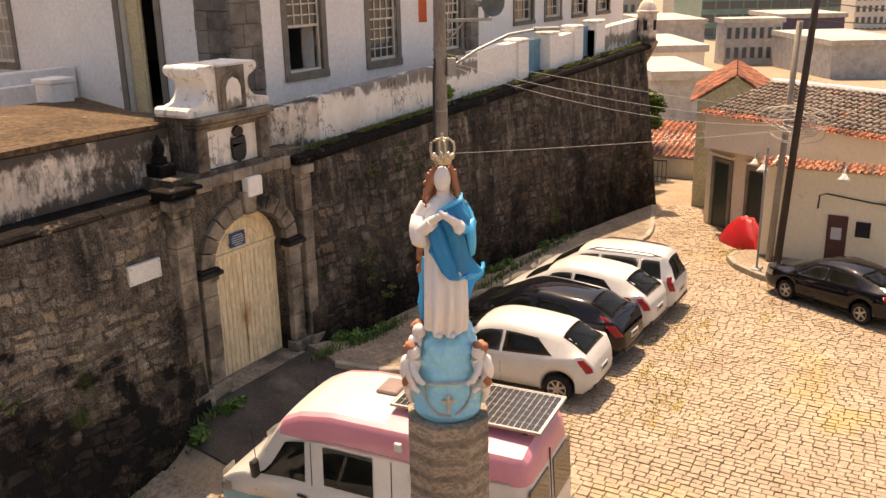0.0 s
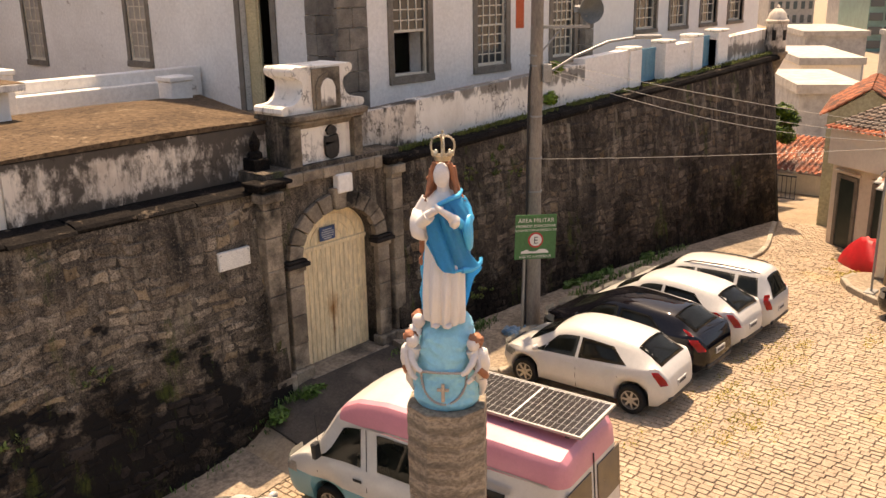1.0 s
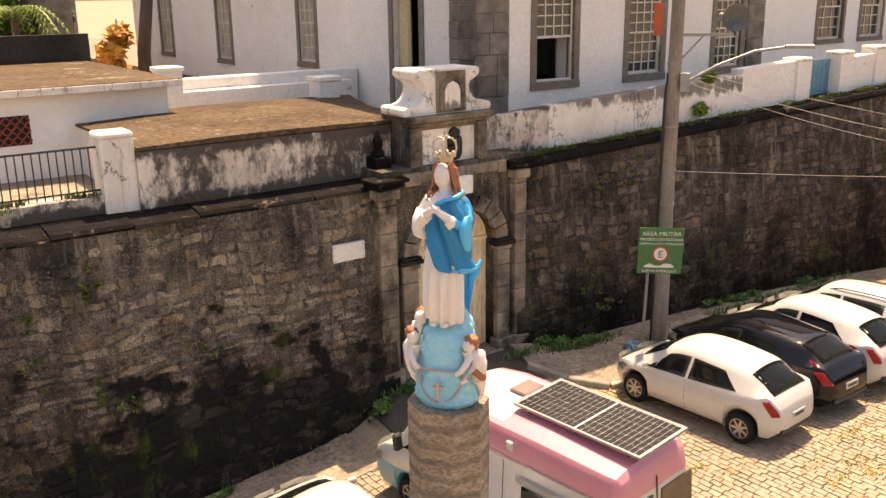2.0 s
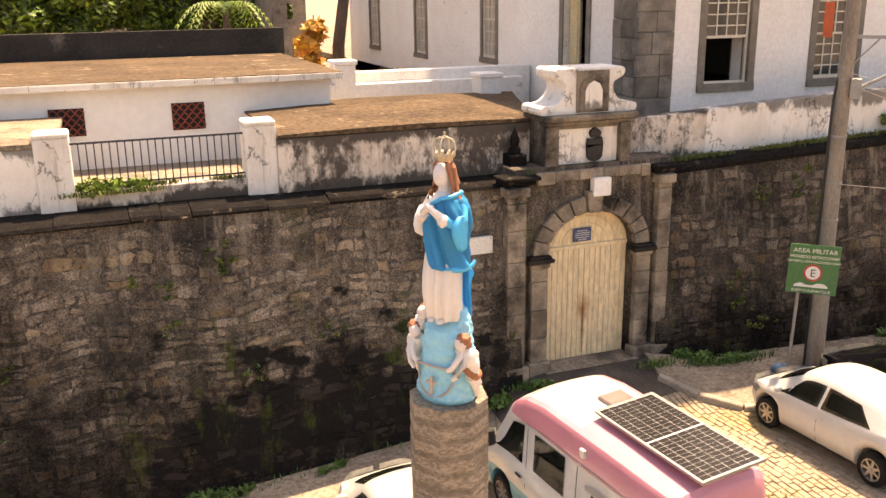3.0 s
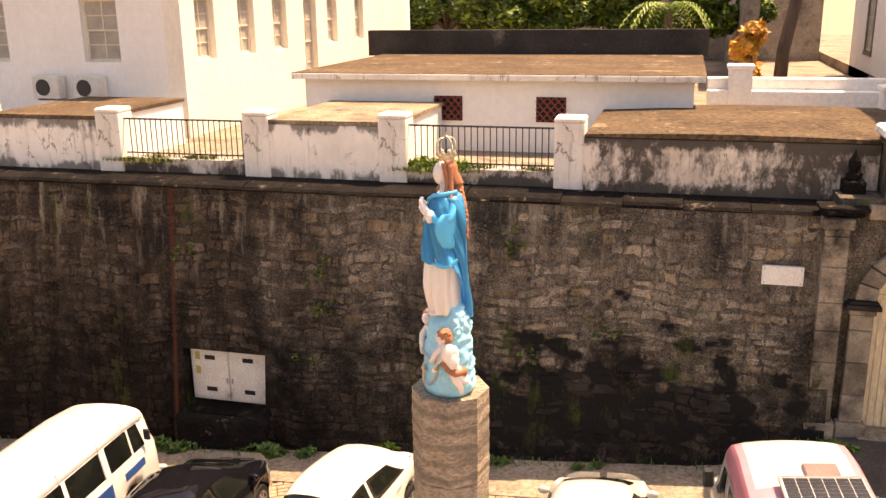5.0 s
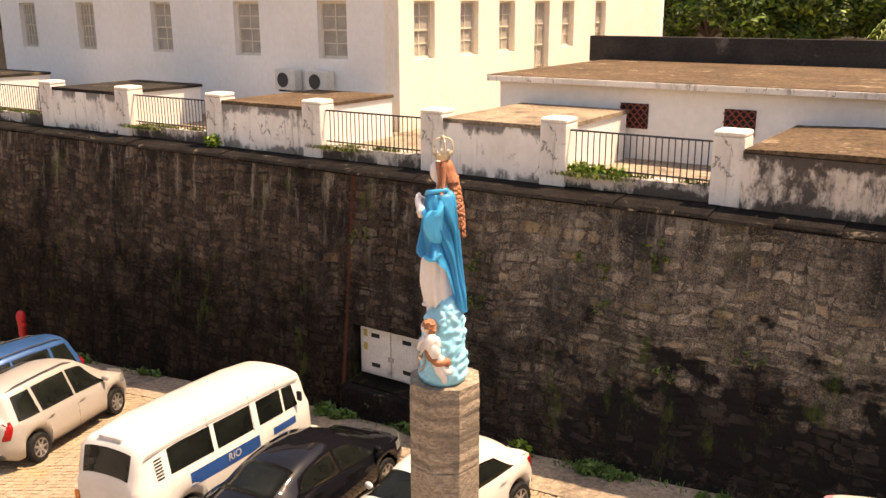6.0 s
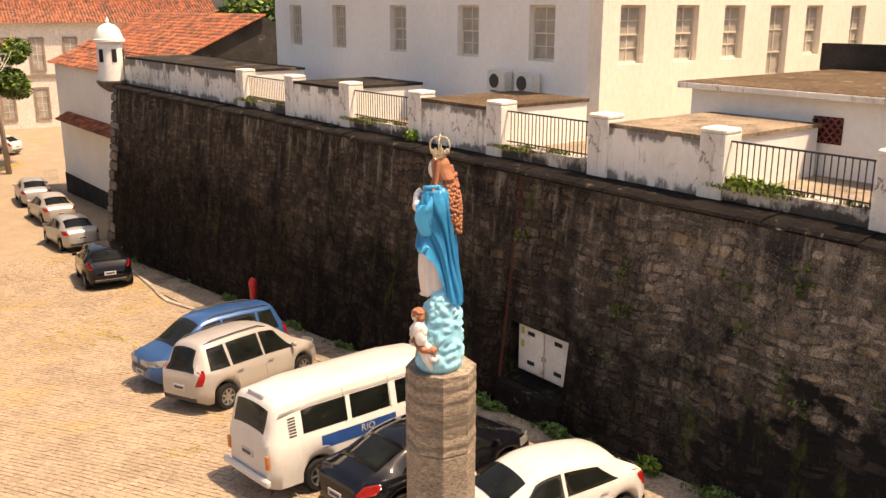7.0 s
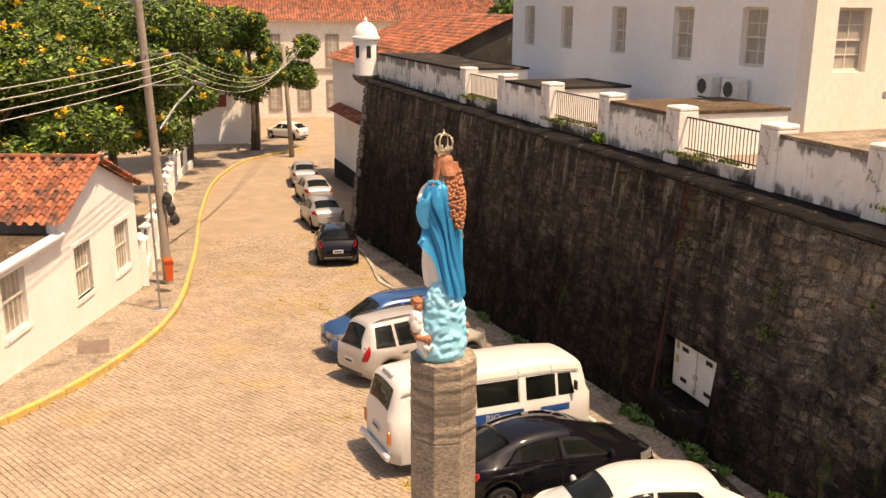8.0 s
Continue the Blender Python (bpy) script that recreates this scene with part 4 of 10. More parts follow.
# ---- flat roofed sheds on the terrace ----
def shed(name, x0, x1, y0, y1, z1, label, wall_mat=None, thick=0.12, over=0.12, crown=0.0, roof=None, front=0.0):
    t = thing(name, label, "shed")
    part("wall", boxes((x0, x1, y0, y1, 3.86, z1 - thick)), wall_mat or M_WHITE, t)
    bm = bmesh.new()
    rows = []
    n = 12
    for i in range(n + 1):
        x = x0 - over + (x1 - x0 + 2 * over) * i / n
        k = crown * math.sin(math.pi * i / n)
        rows.append([(x, y0 - (front or over), z1 - thick + 0.003), (x, y0 - (front or over), z1 + k * 0.3), (x, (y0 + y1) / 2, z1 + k), (x, y1 + over, z1 + k * 0.7), (x, y1 + over, z1 - thick + 0.003)])
    loft(bm, rows)
    part("roof", bm, roof or M_ROOFSLAB, t)
    return t


shed("guard_shed", -5.62, -3.15, 8.76, 11.6, 4.895, "low white shed with a bleached flat roof", over=0.04, roof=M_ROOFPALE, front=0.37, thick=0.08)
shed("guard_shed", -11.8, -9.3, 8.76, 11.6, 4.895, "low white shed with a soot dark flat roof", over=0.04, roof=M_ROOFSLAB, front=0.37, thick=0.08)
shed("guard_shed", -18.4, -15.7, 8.76, 11.2, 4.895, "low white shed with a soot dark flat roof", over=0.04, roof=M_ROOFBLACK, front=0.37, thick=0.08)
shed("guard_shed", -33.5, -22.5, 8.8, 11.0, 4.985, "long low shed with a mossy flat roof", over=0.04, roof=M_ROOFBLACK, front=0.42, thick=0.08)
long_shed = thing("long_shed", "long low shed with a broad brown roof slab", "shed")
bm = bmesh.new()
prism(bm, [(0.3, 8.66), (4.84, 8.66), (4.95, 9.0), (6.3, 12.4), (0.3, 12.4)], "z", 3.86, 4.74)
part("wall", bm, M_WORNWHITE, long_shed)
bm = bmesh.new()
rows = []
for i in range(15):
    k = i / 14
    row = []
    for j in range(9):
        q = j / 8
        y = 8.28 + 4.3 * q
        x = 0.24 + (4.95 + 1.55 * max(0.0, (y - 8.6) / 3.98) - 0.24) * k
        row.append((x, y, 4.79 + 0.10 * math.sin(math.pi * k) * math.sin(math.pi * (0.15 + 0.7 * q)) + 0.012 * noise.noise((x * 1.7, y * 1.7, 3))))
    rows.append([(row[0][0], row[0][1], 4.745)] + row + [(row[-1][0], row[-1][1], 4.745)])
loft(bm, rows)
part("roof", bm, M_ROOFSLAB, long_shed, "stained brown concrete roof slab")
big = shed("vented_shed", -6.3, 2.0, 11.75, 18.0, 5.5, "white shed with clay grille vents beneath a brown roof", over=0.22)
for x in np.arange(-6.52, 2.2, 1.456):
    part("fascia", boxes((x + 0.004, x + 1.452, 11.50, 11.527, 5.36, 5.485), bevel=0.006), M_PIER, big, "stained white fascia board")
M_CLAY = mat("red_clay_grille", (0.30, 0.07, 0.045), (0.20, 0.05, 0.035), 5, 0.9)
for x0 in (-3.35, -1.15):
    v = part("vent", boxes((x0, x0 + 0.62, 11.735, 11.748, 4.5, 5.02)), M_VOID, big)
    bm = bmesh.new()
    for i in range(4):
        for j in range(3):
            cx, cz = x0 + 0.62 * (i + 0.5) / 4, 4.5 + 0.52 * (j + 0.5) / 3
            ring = []
            for k in range(12):
                a = 2 * math.pi * k / 12
                ring.append((a, 0.078 + 0.012 * math.cos(4 * a)))
            loft(bm, [[(cx + math.cos(a) * r * s, y, cz + math.sin(a) * r * s) for a, r in ring] for s, y in ((1, 11.73), (1, 11.70), (0.68, 11.70), (0.68, 11.73))], cap=False)
    part("grille", bm, M_CLAY, v)
whole("wall_blackened", boxes((-7.0, 2.35, 18.0, 18.3, 5.45, 6.15)), M_DARKWALL, "long blackened parapet wall above the shed roof", "wall", kind="structure")
whole("wall_low", boxes((2.3, 7.95, 14.6, 14.95, 3.86, 5.2), (2.3, 7.6, 14.3, 14.6, 3.86, 4.95), bevel=0.02), M_WORNWHITE, "low stepped white wall on the terrace", "wall", kind="structure")
for x, y, z in ((2.75, 14.25, 5.45), (5.55, 12.2, 5.2)):
    t = thing("terrace_post", "stubby white plastered post on the terrace", "post", "terrace posts", at=(x, y, 3.86))
    part("shaft", box(bmesh.new(), 0, 0.5, 0, 0.5, 0, z - 3.9, 0.015), M_WORNWHITE, t)
    part("cap", box(bmesh.new(), -0.04, 0.54, -0.04, 0.54, z - 3.9, z - 3.8, 0.015), M_WORNWHITE, t)

# ---- fort gate ----
GY = 7.42  # front of the pilasters
gate_wall = bmesh.new()
# masonry round the archway: jambs, spandrels in steps, attic
ARC_CX, ARC_R, SPRING = 5.79, 0.92, 2.40
ARC_F = 0.79  # height of the arch against its half width
prism(gate_wall, [(4.2, -1.2), (4.87, -1.2), (4.87, SPRING), (4.2, SPRING)], "y", 7.62, 9.3)
prism(gate_wall, [(6.71, -1.2), (7.5, -1.2), (7.5, SPRING), (6.71, SPRING)], "y", 7.62, 9.3)
arc = [(ARC_CX + ARC_R * math.cos(math.pi * i / 20), SPRING + ARC_R * ARC_F * math.sin(math.pi * i / 20)) for i in range(21)]
for a, b in zip(arc, arc[1:]):
    prism(gate_wall, [(b[0], b[1]), (a[0], a[1]), (a[0], 4.0), (b[0], 4.0)], "y", 7.62, 9.3)
box(gate_wall, 4.2, 4.87, 7.62, 9.3, SPRING, 4.0)
box(gate_wall, 6.71, 7.5, 7.62, 9.3, SPRING, 4.0)
box(gate_wall, 4.86, 6.56, 7.8, 8.62, 4.0, 4.88)
box(gate_wall, 4.87, 6.71, 9.3, 9.5, -1.2, 4.0)
whole("wall_gate", gate_wall, M_MORTAR, "blackened masonry round the fort gate", "wall", kind="structure")

portal = thing("gate_portal", "weathered granite portal with pilasters, arch and attic panel", "portal", kind="structure")
# voussoirs of the arch
for i in range(11):
    a0, a1 = math.pi * i / 11 + 0.012, math.pi * (i + 1) / 11 - 0.012
    ro = 0.31 if i != 5 else 0.40
    q = []
    for a, r in ((a0, 0), (a1, 0), (a1, ro), (a0, ro)):
        q.append((ARC_CX + (ARC_R + r) * math.cos(a), SPRING + (ARC_R * ARC_F + r) * math.sin(a)))
    bm = bmesh.new()
    prism(bm, q, "y", 7.52 - (0.05 if i == 5 else 0), 7.66)
    bmesh.ops.bevel(bm, geom=bm.edges[:], offset=0.012, segments=1, affect="EDGES")
    part("voussoir", bm, M_GRANITE, portal)
# inner piers and outer pilasters, block by block
for x0, x1, y0 in ((4.52, 4.86, 7.5), (6.72, 7.04, 7.5), (4.02, 4.38, 7.44), (7.12, 7.40, 7.44)):
    z = 0.35
    top = SPRING - 0.22 if y0 > 7.45 else 3.55
    while z < top - 0.05:
        h = min(random.uniform(0.42, 0.62), top - z)
        part("pilaster_stone", box(bmesh.new(), x0, x1, y0 + random.uniform(-0.01, 0.01), 7.68, z + 0.004, z + h - 0.004, 0.014), M_GRANITE, portal)
        z += h
    part("pilaster_base", box(bmesh.new(), x0 - 0.06, x1 + 0.06, y0 - 0.08, 7.68, -0.5, 0.35, 0.025), M_GRANITE, portal)
    if y0 > 7.45:
        for k, (o, za, zb) in enumerate(((0.03, SPRING - 0.22, SPRING - 0.13), (0.09, SPRING - 0.127, SPRING - 0.05), (0.05, SPRING - 0.047, SPRING))):
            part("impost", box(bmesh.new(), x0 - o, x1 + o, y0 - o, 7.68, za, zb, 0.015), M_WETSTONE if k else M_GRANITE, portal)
    else:
        part("capital", box(bmesh.new(), x0 - 0.05, x1 + 0.05, y0 - 0.06, 7.7, 3.55, 3.72, 0.02), M_GRANITE, portal)
# entablature, attic panel and scrolls
# broken entablature: black stub cornices over the pilasters, flush brown blocks between
for x0, x1 in ((3.90, 4.62), (6.98, 7.52)):
    part("cornice_stub", boxes((x0 + 0.05, x1 - 0.05, 7.47, 7.85, 3.735, 3.83), (x0, x1, 7.36, 7.85, 3.833, 3.90), bevel=0.015), M_CORNICE, portal, "black stub cornice")
x = 4.63
while x < 6.9:
    e = min(x + random.uniform(0.3, 0.55), 6.97)
    part("frieze_stone", box(bmesh.new(), x + 0.004, e - 0.004, 7.53 + random.uniform(-0.012, 0.012), 7.8, 3.60 + (0.1 if e < 5.2 or x > 6.4 else 0.14), 3.925, 0.014), M_GRANITE, portal)
    x = e
part("keystone_tablet", boxes((5.72, 6.08, 7.43, 7.6, 3.42, 3.76), bevel=0.02), M_WORNWHITE, portal, "small white tablet over the keystone")
for x0, x1 in ((4.84, 5.10), (6.36, 6.58)):
    part("attic_pilaster", boxes((x0, x1, 7.64, 7.86, 3.93, 4.72), bevel=0.015), M_GRANITE, portal)
part("attic_frame", boxes((5.103, 6.357, 7.7, 7.81, 3.93, 3.97), (5.103, 6.357, 7.7, 7.81, 4.64, 4.72), bevel=0.012), M_GRANITE, portal)
part("attic_panel", boxes((5.106, 6.354, 7.76, 7.81, 3.973, 4.637)), M_PIER, portal, "white plaster panel of the attic")
part("attic_cornice", boxes((4.83, 6.60, 7.60, 7.95, 4.725, 4.79), (4.78, 6.66, 7.54, 8.0, 4.793, 4.90), bevel=0.02), M_GRANITE, portal)
# carved arms: a dark shield with a crown and supporters as plain relief
bm = bmesh.new()
prism(bm, [(5.72, 4.42), (5.80, 4.44), (5.88, 4.42), (6.02, 4.47), (6.05, 4.33), (6.01, 4.22), (6.04, 4.10), (5.95, 4.06), (5.87, 4.0), (5.79, 4.06), (5.70, 4.10), (5.73, 4.22), (5.69, 4.33), (5.72, 4.47)], "y", 7.70, 7.77)
bmesh.ops.bevel(bm, geom=bm.edges[:], offset=0.02, segments=2, affect="EDGES")
part("carved_shield", bm, M_DARKWALL, portal, "black carved coat of arms")
bm = bmesh.new()
prism(bm, [(5.79, 4.46), (5.95, 4.46), (5.99, 4.54), (5.95, 4.60), (5.87, 4.64), (5.79, 4.60), (5.75, 4.54)], "y", 7.70, 7.77)
part("carved_crown", bm, M_DARKWALL, portal)
# crest: white scrolled block
crest = thing("gate_crest", "white scrolled masonry crest above the gate", "crest")
half = [(0.95, 0.0), (0.99, 0.05), (0.97, 0.12), (0.90, 0.16), (0.78, 0.155), (0.66, 0.19), (0.56, 0.27), (0.50, 0.37), (0.48, 0.47), (0.51, 0.555), (0.60, 0.60), (0.685, 0.645), (0.70, 0.72), (0.65, 0.78), (0.56, 0.80)]
bm = bmesh.new()
rows = []
for y, k in ((7.70, 0.97), (7.72, 1.0), (8.1, 1.0), (8.43, 1.0), (8.45, 0.97)):
    rows.append([(5.72 + q * k, y, 4.905 + z * (1.0 if k == 1 else 0.985)) for q, z in half] + [(5.72 - q * k, y, 4.905 + z * (1.0 if k == 1 else 0.985)) for q, z in half[::-1]])
loft(bm, rows)
part("scroll_block", bm, M_PIER, crest, smooth=True, angle=35)
for sx in (-1, 1):
    bm = bmesh.new()
    tube(bm, [(5.72 + sx * 0.90, 7.69, 4.985), (5.72 + sx * 0.90, 8.46, 4.985)], 0.075, 14)
    part("foot_scroll", bm, M_PIER, crest, smooth=True, angle=40)
    bm = bmesh.new()
    tube(bm, [(5.72 + sx * 0.62, 7.69, 5.625), (5.72 + sx * 0.62, 8.46, 5.625)], 0.085, 14)
    part("top_scroll", bm, M_PIER, crest, smooth=True, angle=40)
part("front_panel", boxes((5.44, 6.10, 7.672, 7.698, 4.93, 5.66), bevel=0.008), M_GRANITE, crest, "stained granite panel")
bm = bmesh.new()
prism(bm, [(5.5, 4.95), (6.04, 4.95), (6.04, 5.35), (5.96, 5.5), (5.77, 5.58), (5.58, 5.5), (5.5, 5.35)], "y", 7.645, 7.671)
part("niche_frame", bm, M_GRANITE, crest, "weathered arched niche frame")
bm = bmesh.new()
prism(bm, [(5.60, 4.99), (5.94, 4.99), (5.94, 5.32), (5.88, 5.43), (5.77, 5.48), (5.66, 5.43), (5.60, 5.32)], "y", 7.63, 7.6445)
part("niche_panel", bm, M_PLASTER, crest)
bm = bmesh.new()
lathe(bm, [(0.12, 0), (0.12, 0.10), (0.07, 0.13), (0.10, 0.24), (0.09, 0.30), (0.005, 0.48)], 8, (4.45, 8.12, 4.2))
whole("finial", bm, M_CORNICE, "small dark stone finial on the parapet", "finial")
whole("finial_pedestal", boxes((4.29, 4.62, 7.95, 8.285, 3.905, 4.2), bevel=0.015), M_CORNICE, "dark stone block beneath the finial", "pedestal")

# gate leaves: vertical boards, wicket door, arched head
leaf = thing("gate_1", "cream painted double gate of vertical boards, rust stained, shut", "gate", kind="structure")
for k, (xa, xb) in enumerate(((4.88, 5.785), (5.795, 6.70))):
    d = part("gate_leaf", boxes((xa, xb, 7.86, 7.9, 0.16, 2.36)), M_GATE, leaf)
    n = 8
    for i in range(n):
        a = xa + (xb - xa) * i / n
        ob = part("board", box(bmesh.new(), a + 0.004, a + (xb - xa) / n - 0.004, 7.835, 7.862, 0.165, 2.355, 0.006), M_GATE, d)
part("wicket_frame", boxes((6.0, 6.55, 7.82, 7.834, 1.36, 1.40), (6.0, 6.04, 7.82, 7.834, 0.2, 1.36), (6.51, 6.55, 7.82, 7.834, 0.2, 1.36)), M_GATE, leaf)
bm = bmesh.new()
prism(bm, [(ARC_CX + (ARC_R - 0.005) * math.cos(math.pi * i / 20), 2.42 + (ARC_R * ARC_F - 0.005) * math.sin(math.pi * i / 20)) for i in range(21)], "y", 7.84, 7.9)
part("tympanum", bm, M_GATE, leaf, "cream boarded arch head")
for k in range(4):
    r = 0.84 - 0.18 * k
    bm = bmesh.new()
    tube(bm, [(ARC_CX + r * math.cos(math.pi * i / 16), 7.835, 2.46 + r * 0.78 * math.sin(math.pi * i / 16)) for i in range(17)], 0.011, 5)
    part("moulding", bm, M_GATE, leaf)
part("transom", boxes((4.875, 6.705, 7.8, 7.9, 2.36, 2.44), bevel=0.01), M_GATE, leaf)
# blue enamel plate with unreadable lines
plate = thing("gate_plaque", "small blue enamel plaque fixed above the gate", "plaque")
M_ENAMEL = mat("blue_enamel", (0.03, 0.07, 0.18), (0.025, 0.06, 0.15), 4, 0.3)
M_PALEPRINT = mat("pale_print", (0.6, 0.6, 0.56), (0.55, 0.55, 0.5), 6, 0.6, fine=0)
part("plate", boxes((5.52, 5.90, 7.795, 7.815, 2.50, 2.76), bevel=0.004), M_ENAMEL, plate)
for i, w in enumerate((0.22, 0.3, 0.3, 0.28, 0.18)):
    part("print_line", boxes((5.71 - w / 2, 5.71 + w / 2, 7.790, 7.794, 2.70 - i * 0.042, 2.714 - i * 0.042)), M_PALEPRINT, plate)
# white marble tablet on the wall
tab = thing("wall_tablet", "blank white marble tablet bolted to the rubble wall", "tablet")
part("slab", boxes((3.17, 3.80, face_y(2.7) - 0.06, face_y(2.7) + 0.02, 2.55, 2.86), bevel=0.008), mat("white_marble", (0.78, 0.76, 0.71), (0.66, 0.64, 0.6), 4, 0.4), tab)
for x in (3.21, 3.76):
    for z in (2.59, 2.82):
        bm = bmesh.new()
        tube(bm, [(x, face_y(2.7) - 0.068, z), (x, face_y(2.7) - 0.055, z)], 0.012, 8)
        part("bolt", bm, M_GREYIRON, tab)
# gate sill
whole("gate_sill", boxes((4.8, 6.8, 7.35, 8.4, -0.3, 0.155), bevel=0.02), M_PAVE, "worn stone sill of the fort gate", "sill", kind="structure")
# white service doors low in the wall
cab = thing("service_cabinet", "white two door meter cabinet let into the rubble wall", "cabinet", at=(-7.23, 7.62, -0.53))
M_CABW = mat("chalky_white_paint", (0.72, 0.70, 0.64), (0.60, 0.57, 0.51), 2, 0.7, dirt=(0.3, 0.26, 0.2), dscale=2, dlow=0.6, dhigh=0.75)
part("body", boxes((0, 1.66, 0.0, 0.2, 0.0, 1.10), bevel=0.01), M_CABW, cab)
for k, xa in enumerate((0.04, 0.85)):
    d = part("door", boxes((xa, xa + 0.77, -0.035, 0.0, 0.05, 1.06), bevel=0.006), M_CABW, cab)
    for z in (0.2, 0.86):
        part("vent", boxes((xa + 0.28, xa + 0.5, -0.040, -0.032, z, z + 0.09)), M_VOID, d)
    part("hinge", boxes((xa + (0.72 if k == 0 else 0.02), xa + (0.75 if k == 0 else 0.05), -0.045, -0.03, 0.4, 0.5)), M_GREYIRON, d)
M_OCHRE = mat("ochre_print", (0.45, 0.33, 0.08), (0.40, 0.30, 0.07), 6, 0.7, fine=0)
for z in (0.55, 0.85):
    part("print_bar", boxes((0.12, 0.22, -0.042, -0.037, z, z + 0.16)), M_OCHRE, cab)
whole("cabinet_plinth", boxes((-7.35, -5.45, 7.05, 7.4, -1.7, -0.66), bevel=0.02), M_CORNICE, "dark stone plinth beneath the service cabinet", "plinth", kind="structure")

# ---- vehicles ----
def interp(pts, x):
    return float(np.interp(x, [p[0] for p in pts], [p[1] for p in pts]))


class Shell:
    """The skin of a vehicle: y forward, x right, z up; top and belt are (y, z) lines."""

    def __init__(self, L, W, top, belt, wheels, r, clearance=0.2, lean=0.25, bulge=0.03, corner=0.5, roof_round=0.10, soft=True, taper=0.0, nose=0.74, tuck=0.35):
        self.soft, self.taper, self.nose, self.tuck = soft, taper, nose, tuck
        self.L, self.W, self.top, self.belt, self.wheels, self.r, self.clear, self.lean, self.bulge, self.corner, self.rr = L, W, top, belt, wheels, r, clearance, lean, bulge, corner, roof_round

    def half(self, y):
        e = self.L / 2 - abs(y)
        c = self.corner
        k = 1.0 if e >= c else math.sqrt(max(0.0, 1 - (1 - e / c) ** 2))
        return self.W / 2 * (self.nose + (1 - self.nose) * k) * (1 - 0.05 * (y / (self.L / 2)) ** 2)

    def low(self, y):
        z = self.clear
        e = self.L / 2 - abs(y)
        if e < 0.25:
            z += (0.25 - e) * self.tuck
        for yw in self.wheels:
            d = abs(y - yw)
            R = self.r + 0.055
            if d < R:
                z = max(z, self.r + math.sqrt(R * R - d * d))
        return z

    def zt(self, y):
        d = min(0.11, self.L / 2 - abs(y))
        if d < 0.02 or not self.soft:
            return interp(self.top, y)
        return sum(k * interp(self.top, y + d * u) for u, k in ((-1, 0.12), (-0.5, 0.23), (0, 0.3), (0.5, 0.23), (1, 0.12)))

    def ring(self, y):
        """Half section from the sill's middle to the roof's middle."""
        w, zb, zt = self.half(y), self.low(y), self.zt(y)
        zl = min(interp(self.belt, y), zt - 0.02)
        zb = min(zb, zl - 0.06)
        k = max(0.0, min(1.0, (zt - zl) / 0.22))
        wr = w * 0.95 - self.lean * max(0.0, zt - zl) - 0.02 * k - self.taper * min(1.6, ((y + 0.1) / 1.3) ** 2)
        rr = self.rr
        pts = [(0, zb), (w * 0.86, zb), (w * 0.965, zb + min(0.05, (zl - zb) * 0.2)), (w + self.bulge * 0.4, zb + (zl - zb) * 0.38), (w + self.bulge * 0.3, zb + (zl - zb) * 0.62), (w * 0.985, zl - 0.05), (w * 0.95, zl)]
        cab = [(wr, zt - rr * 1.12), (wr - rr * 0.42, zt - rr * 0.56), (wr * 0.70, zt - rr * 0.25), (wr * 0.37, zt - rr * 0.07), (0, zt)]
        hood = [(w * 0.935, zl + (zt - zl) * 0.35), (w * 0.86, zt - 0.012), (w * 0.6, zt - 0.006), (w * 0.3, zt - 0.002), (0, zt)]
        up = [(a[0] * k + b[0] * (1 - k), a[1] * k + b[1] * (1 - k)) for a, b in zip(cab, hood)]
        return pts + up

    def stations(self):
        L = self.L / 2
        ys = {-L, -L + 0.02, -L + 0.06, -L + 0.12, -L + 0.2, L - 0.2, L - 0.12, L - 0.06, L - 0.02, L}
        ys |= {round(v, 3) for v in np.arange(-L + 0.25, L - 0.2, 0.16)}
        ys |= {round(p[0], 3) for p in self.top}
        for yw in self.wheels:
            R = self.r + 0.055
            ys |= {round(yw + R * k, 3) for k in (-1, -0.97, -0.86, -0.65, -0.35, 0, 0.35, 0.65, 0.86, 0.97, 1)} | {round(yw + R * 1.02, 3), round(yw - R * 1.02, 3)}
        ys = sorted(y for y in ys if -L <= y <= L)
        return [y for i, y in enumerate(ys) if i == 0 or y - ys[i - 1] > 0.004]

    def body(self, tint=None):
        bm = bmesh.new()
        rings = []
        for y in self.stations():
            h = self.ring(y)
            rings.append([(x, y, z) for x, z in h] + [(-x, y, z) for x, z in h[-2:0:-1]])
        loft(bm, rings)
        if tint:
            for f in bm.faces:
                c = f.calc_center_median()
                f.material_index = tint(c)
        return bm

    def side(self, y, s, sx, out=0.006):
        """A point on the side glass, s from belt to roof edge."""
        h = self.ring(y)
        a, b = h[6], h[7]
        x, z = a[0] + (b[0] - a[0]) * s, a[1] + (b[1] - a[1]) * s
        return ((x + out) * sx, y, z + out * 0.2)

    def flank(self, y, z, sx, out=0.006):
        """A point on the flank at a height."""
        h = self.ring(y)
        zs = [p[1] for p in h[1:8]]
        xs = [p[0] for p in h[1:8]]
        return ((float(np.interp(z, zs, xs)) + out) * sx, y, z)

    def side_pane(self, ya0, ya1, yb0, yb1, sx, s0=0.03, s1=0.99, n=8, out=0.006):
        """Glass between the lines ya (rear edge) and yb (front edge), each from its lower to its upper end."""
        bm = bmesh.new()
        rows = []
        for j in range(5):
            s = j / 4
            ya, yb = ya0 + (ya1 - ya0) * s, yb0 + (yb1 - yb0) * s
            rows.append([self.side(ya + (yb - ya) * i / n, s0 + (s1 - s0) * s, sx, out) for i in range(n + 1)])
        loft(bm, rows, close_ring=False, cap=False)
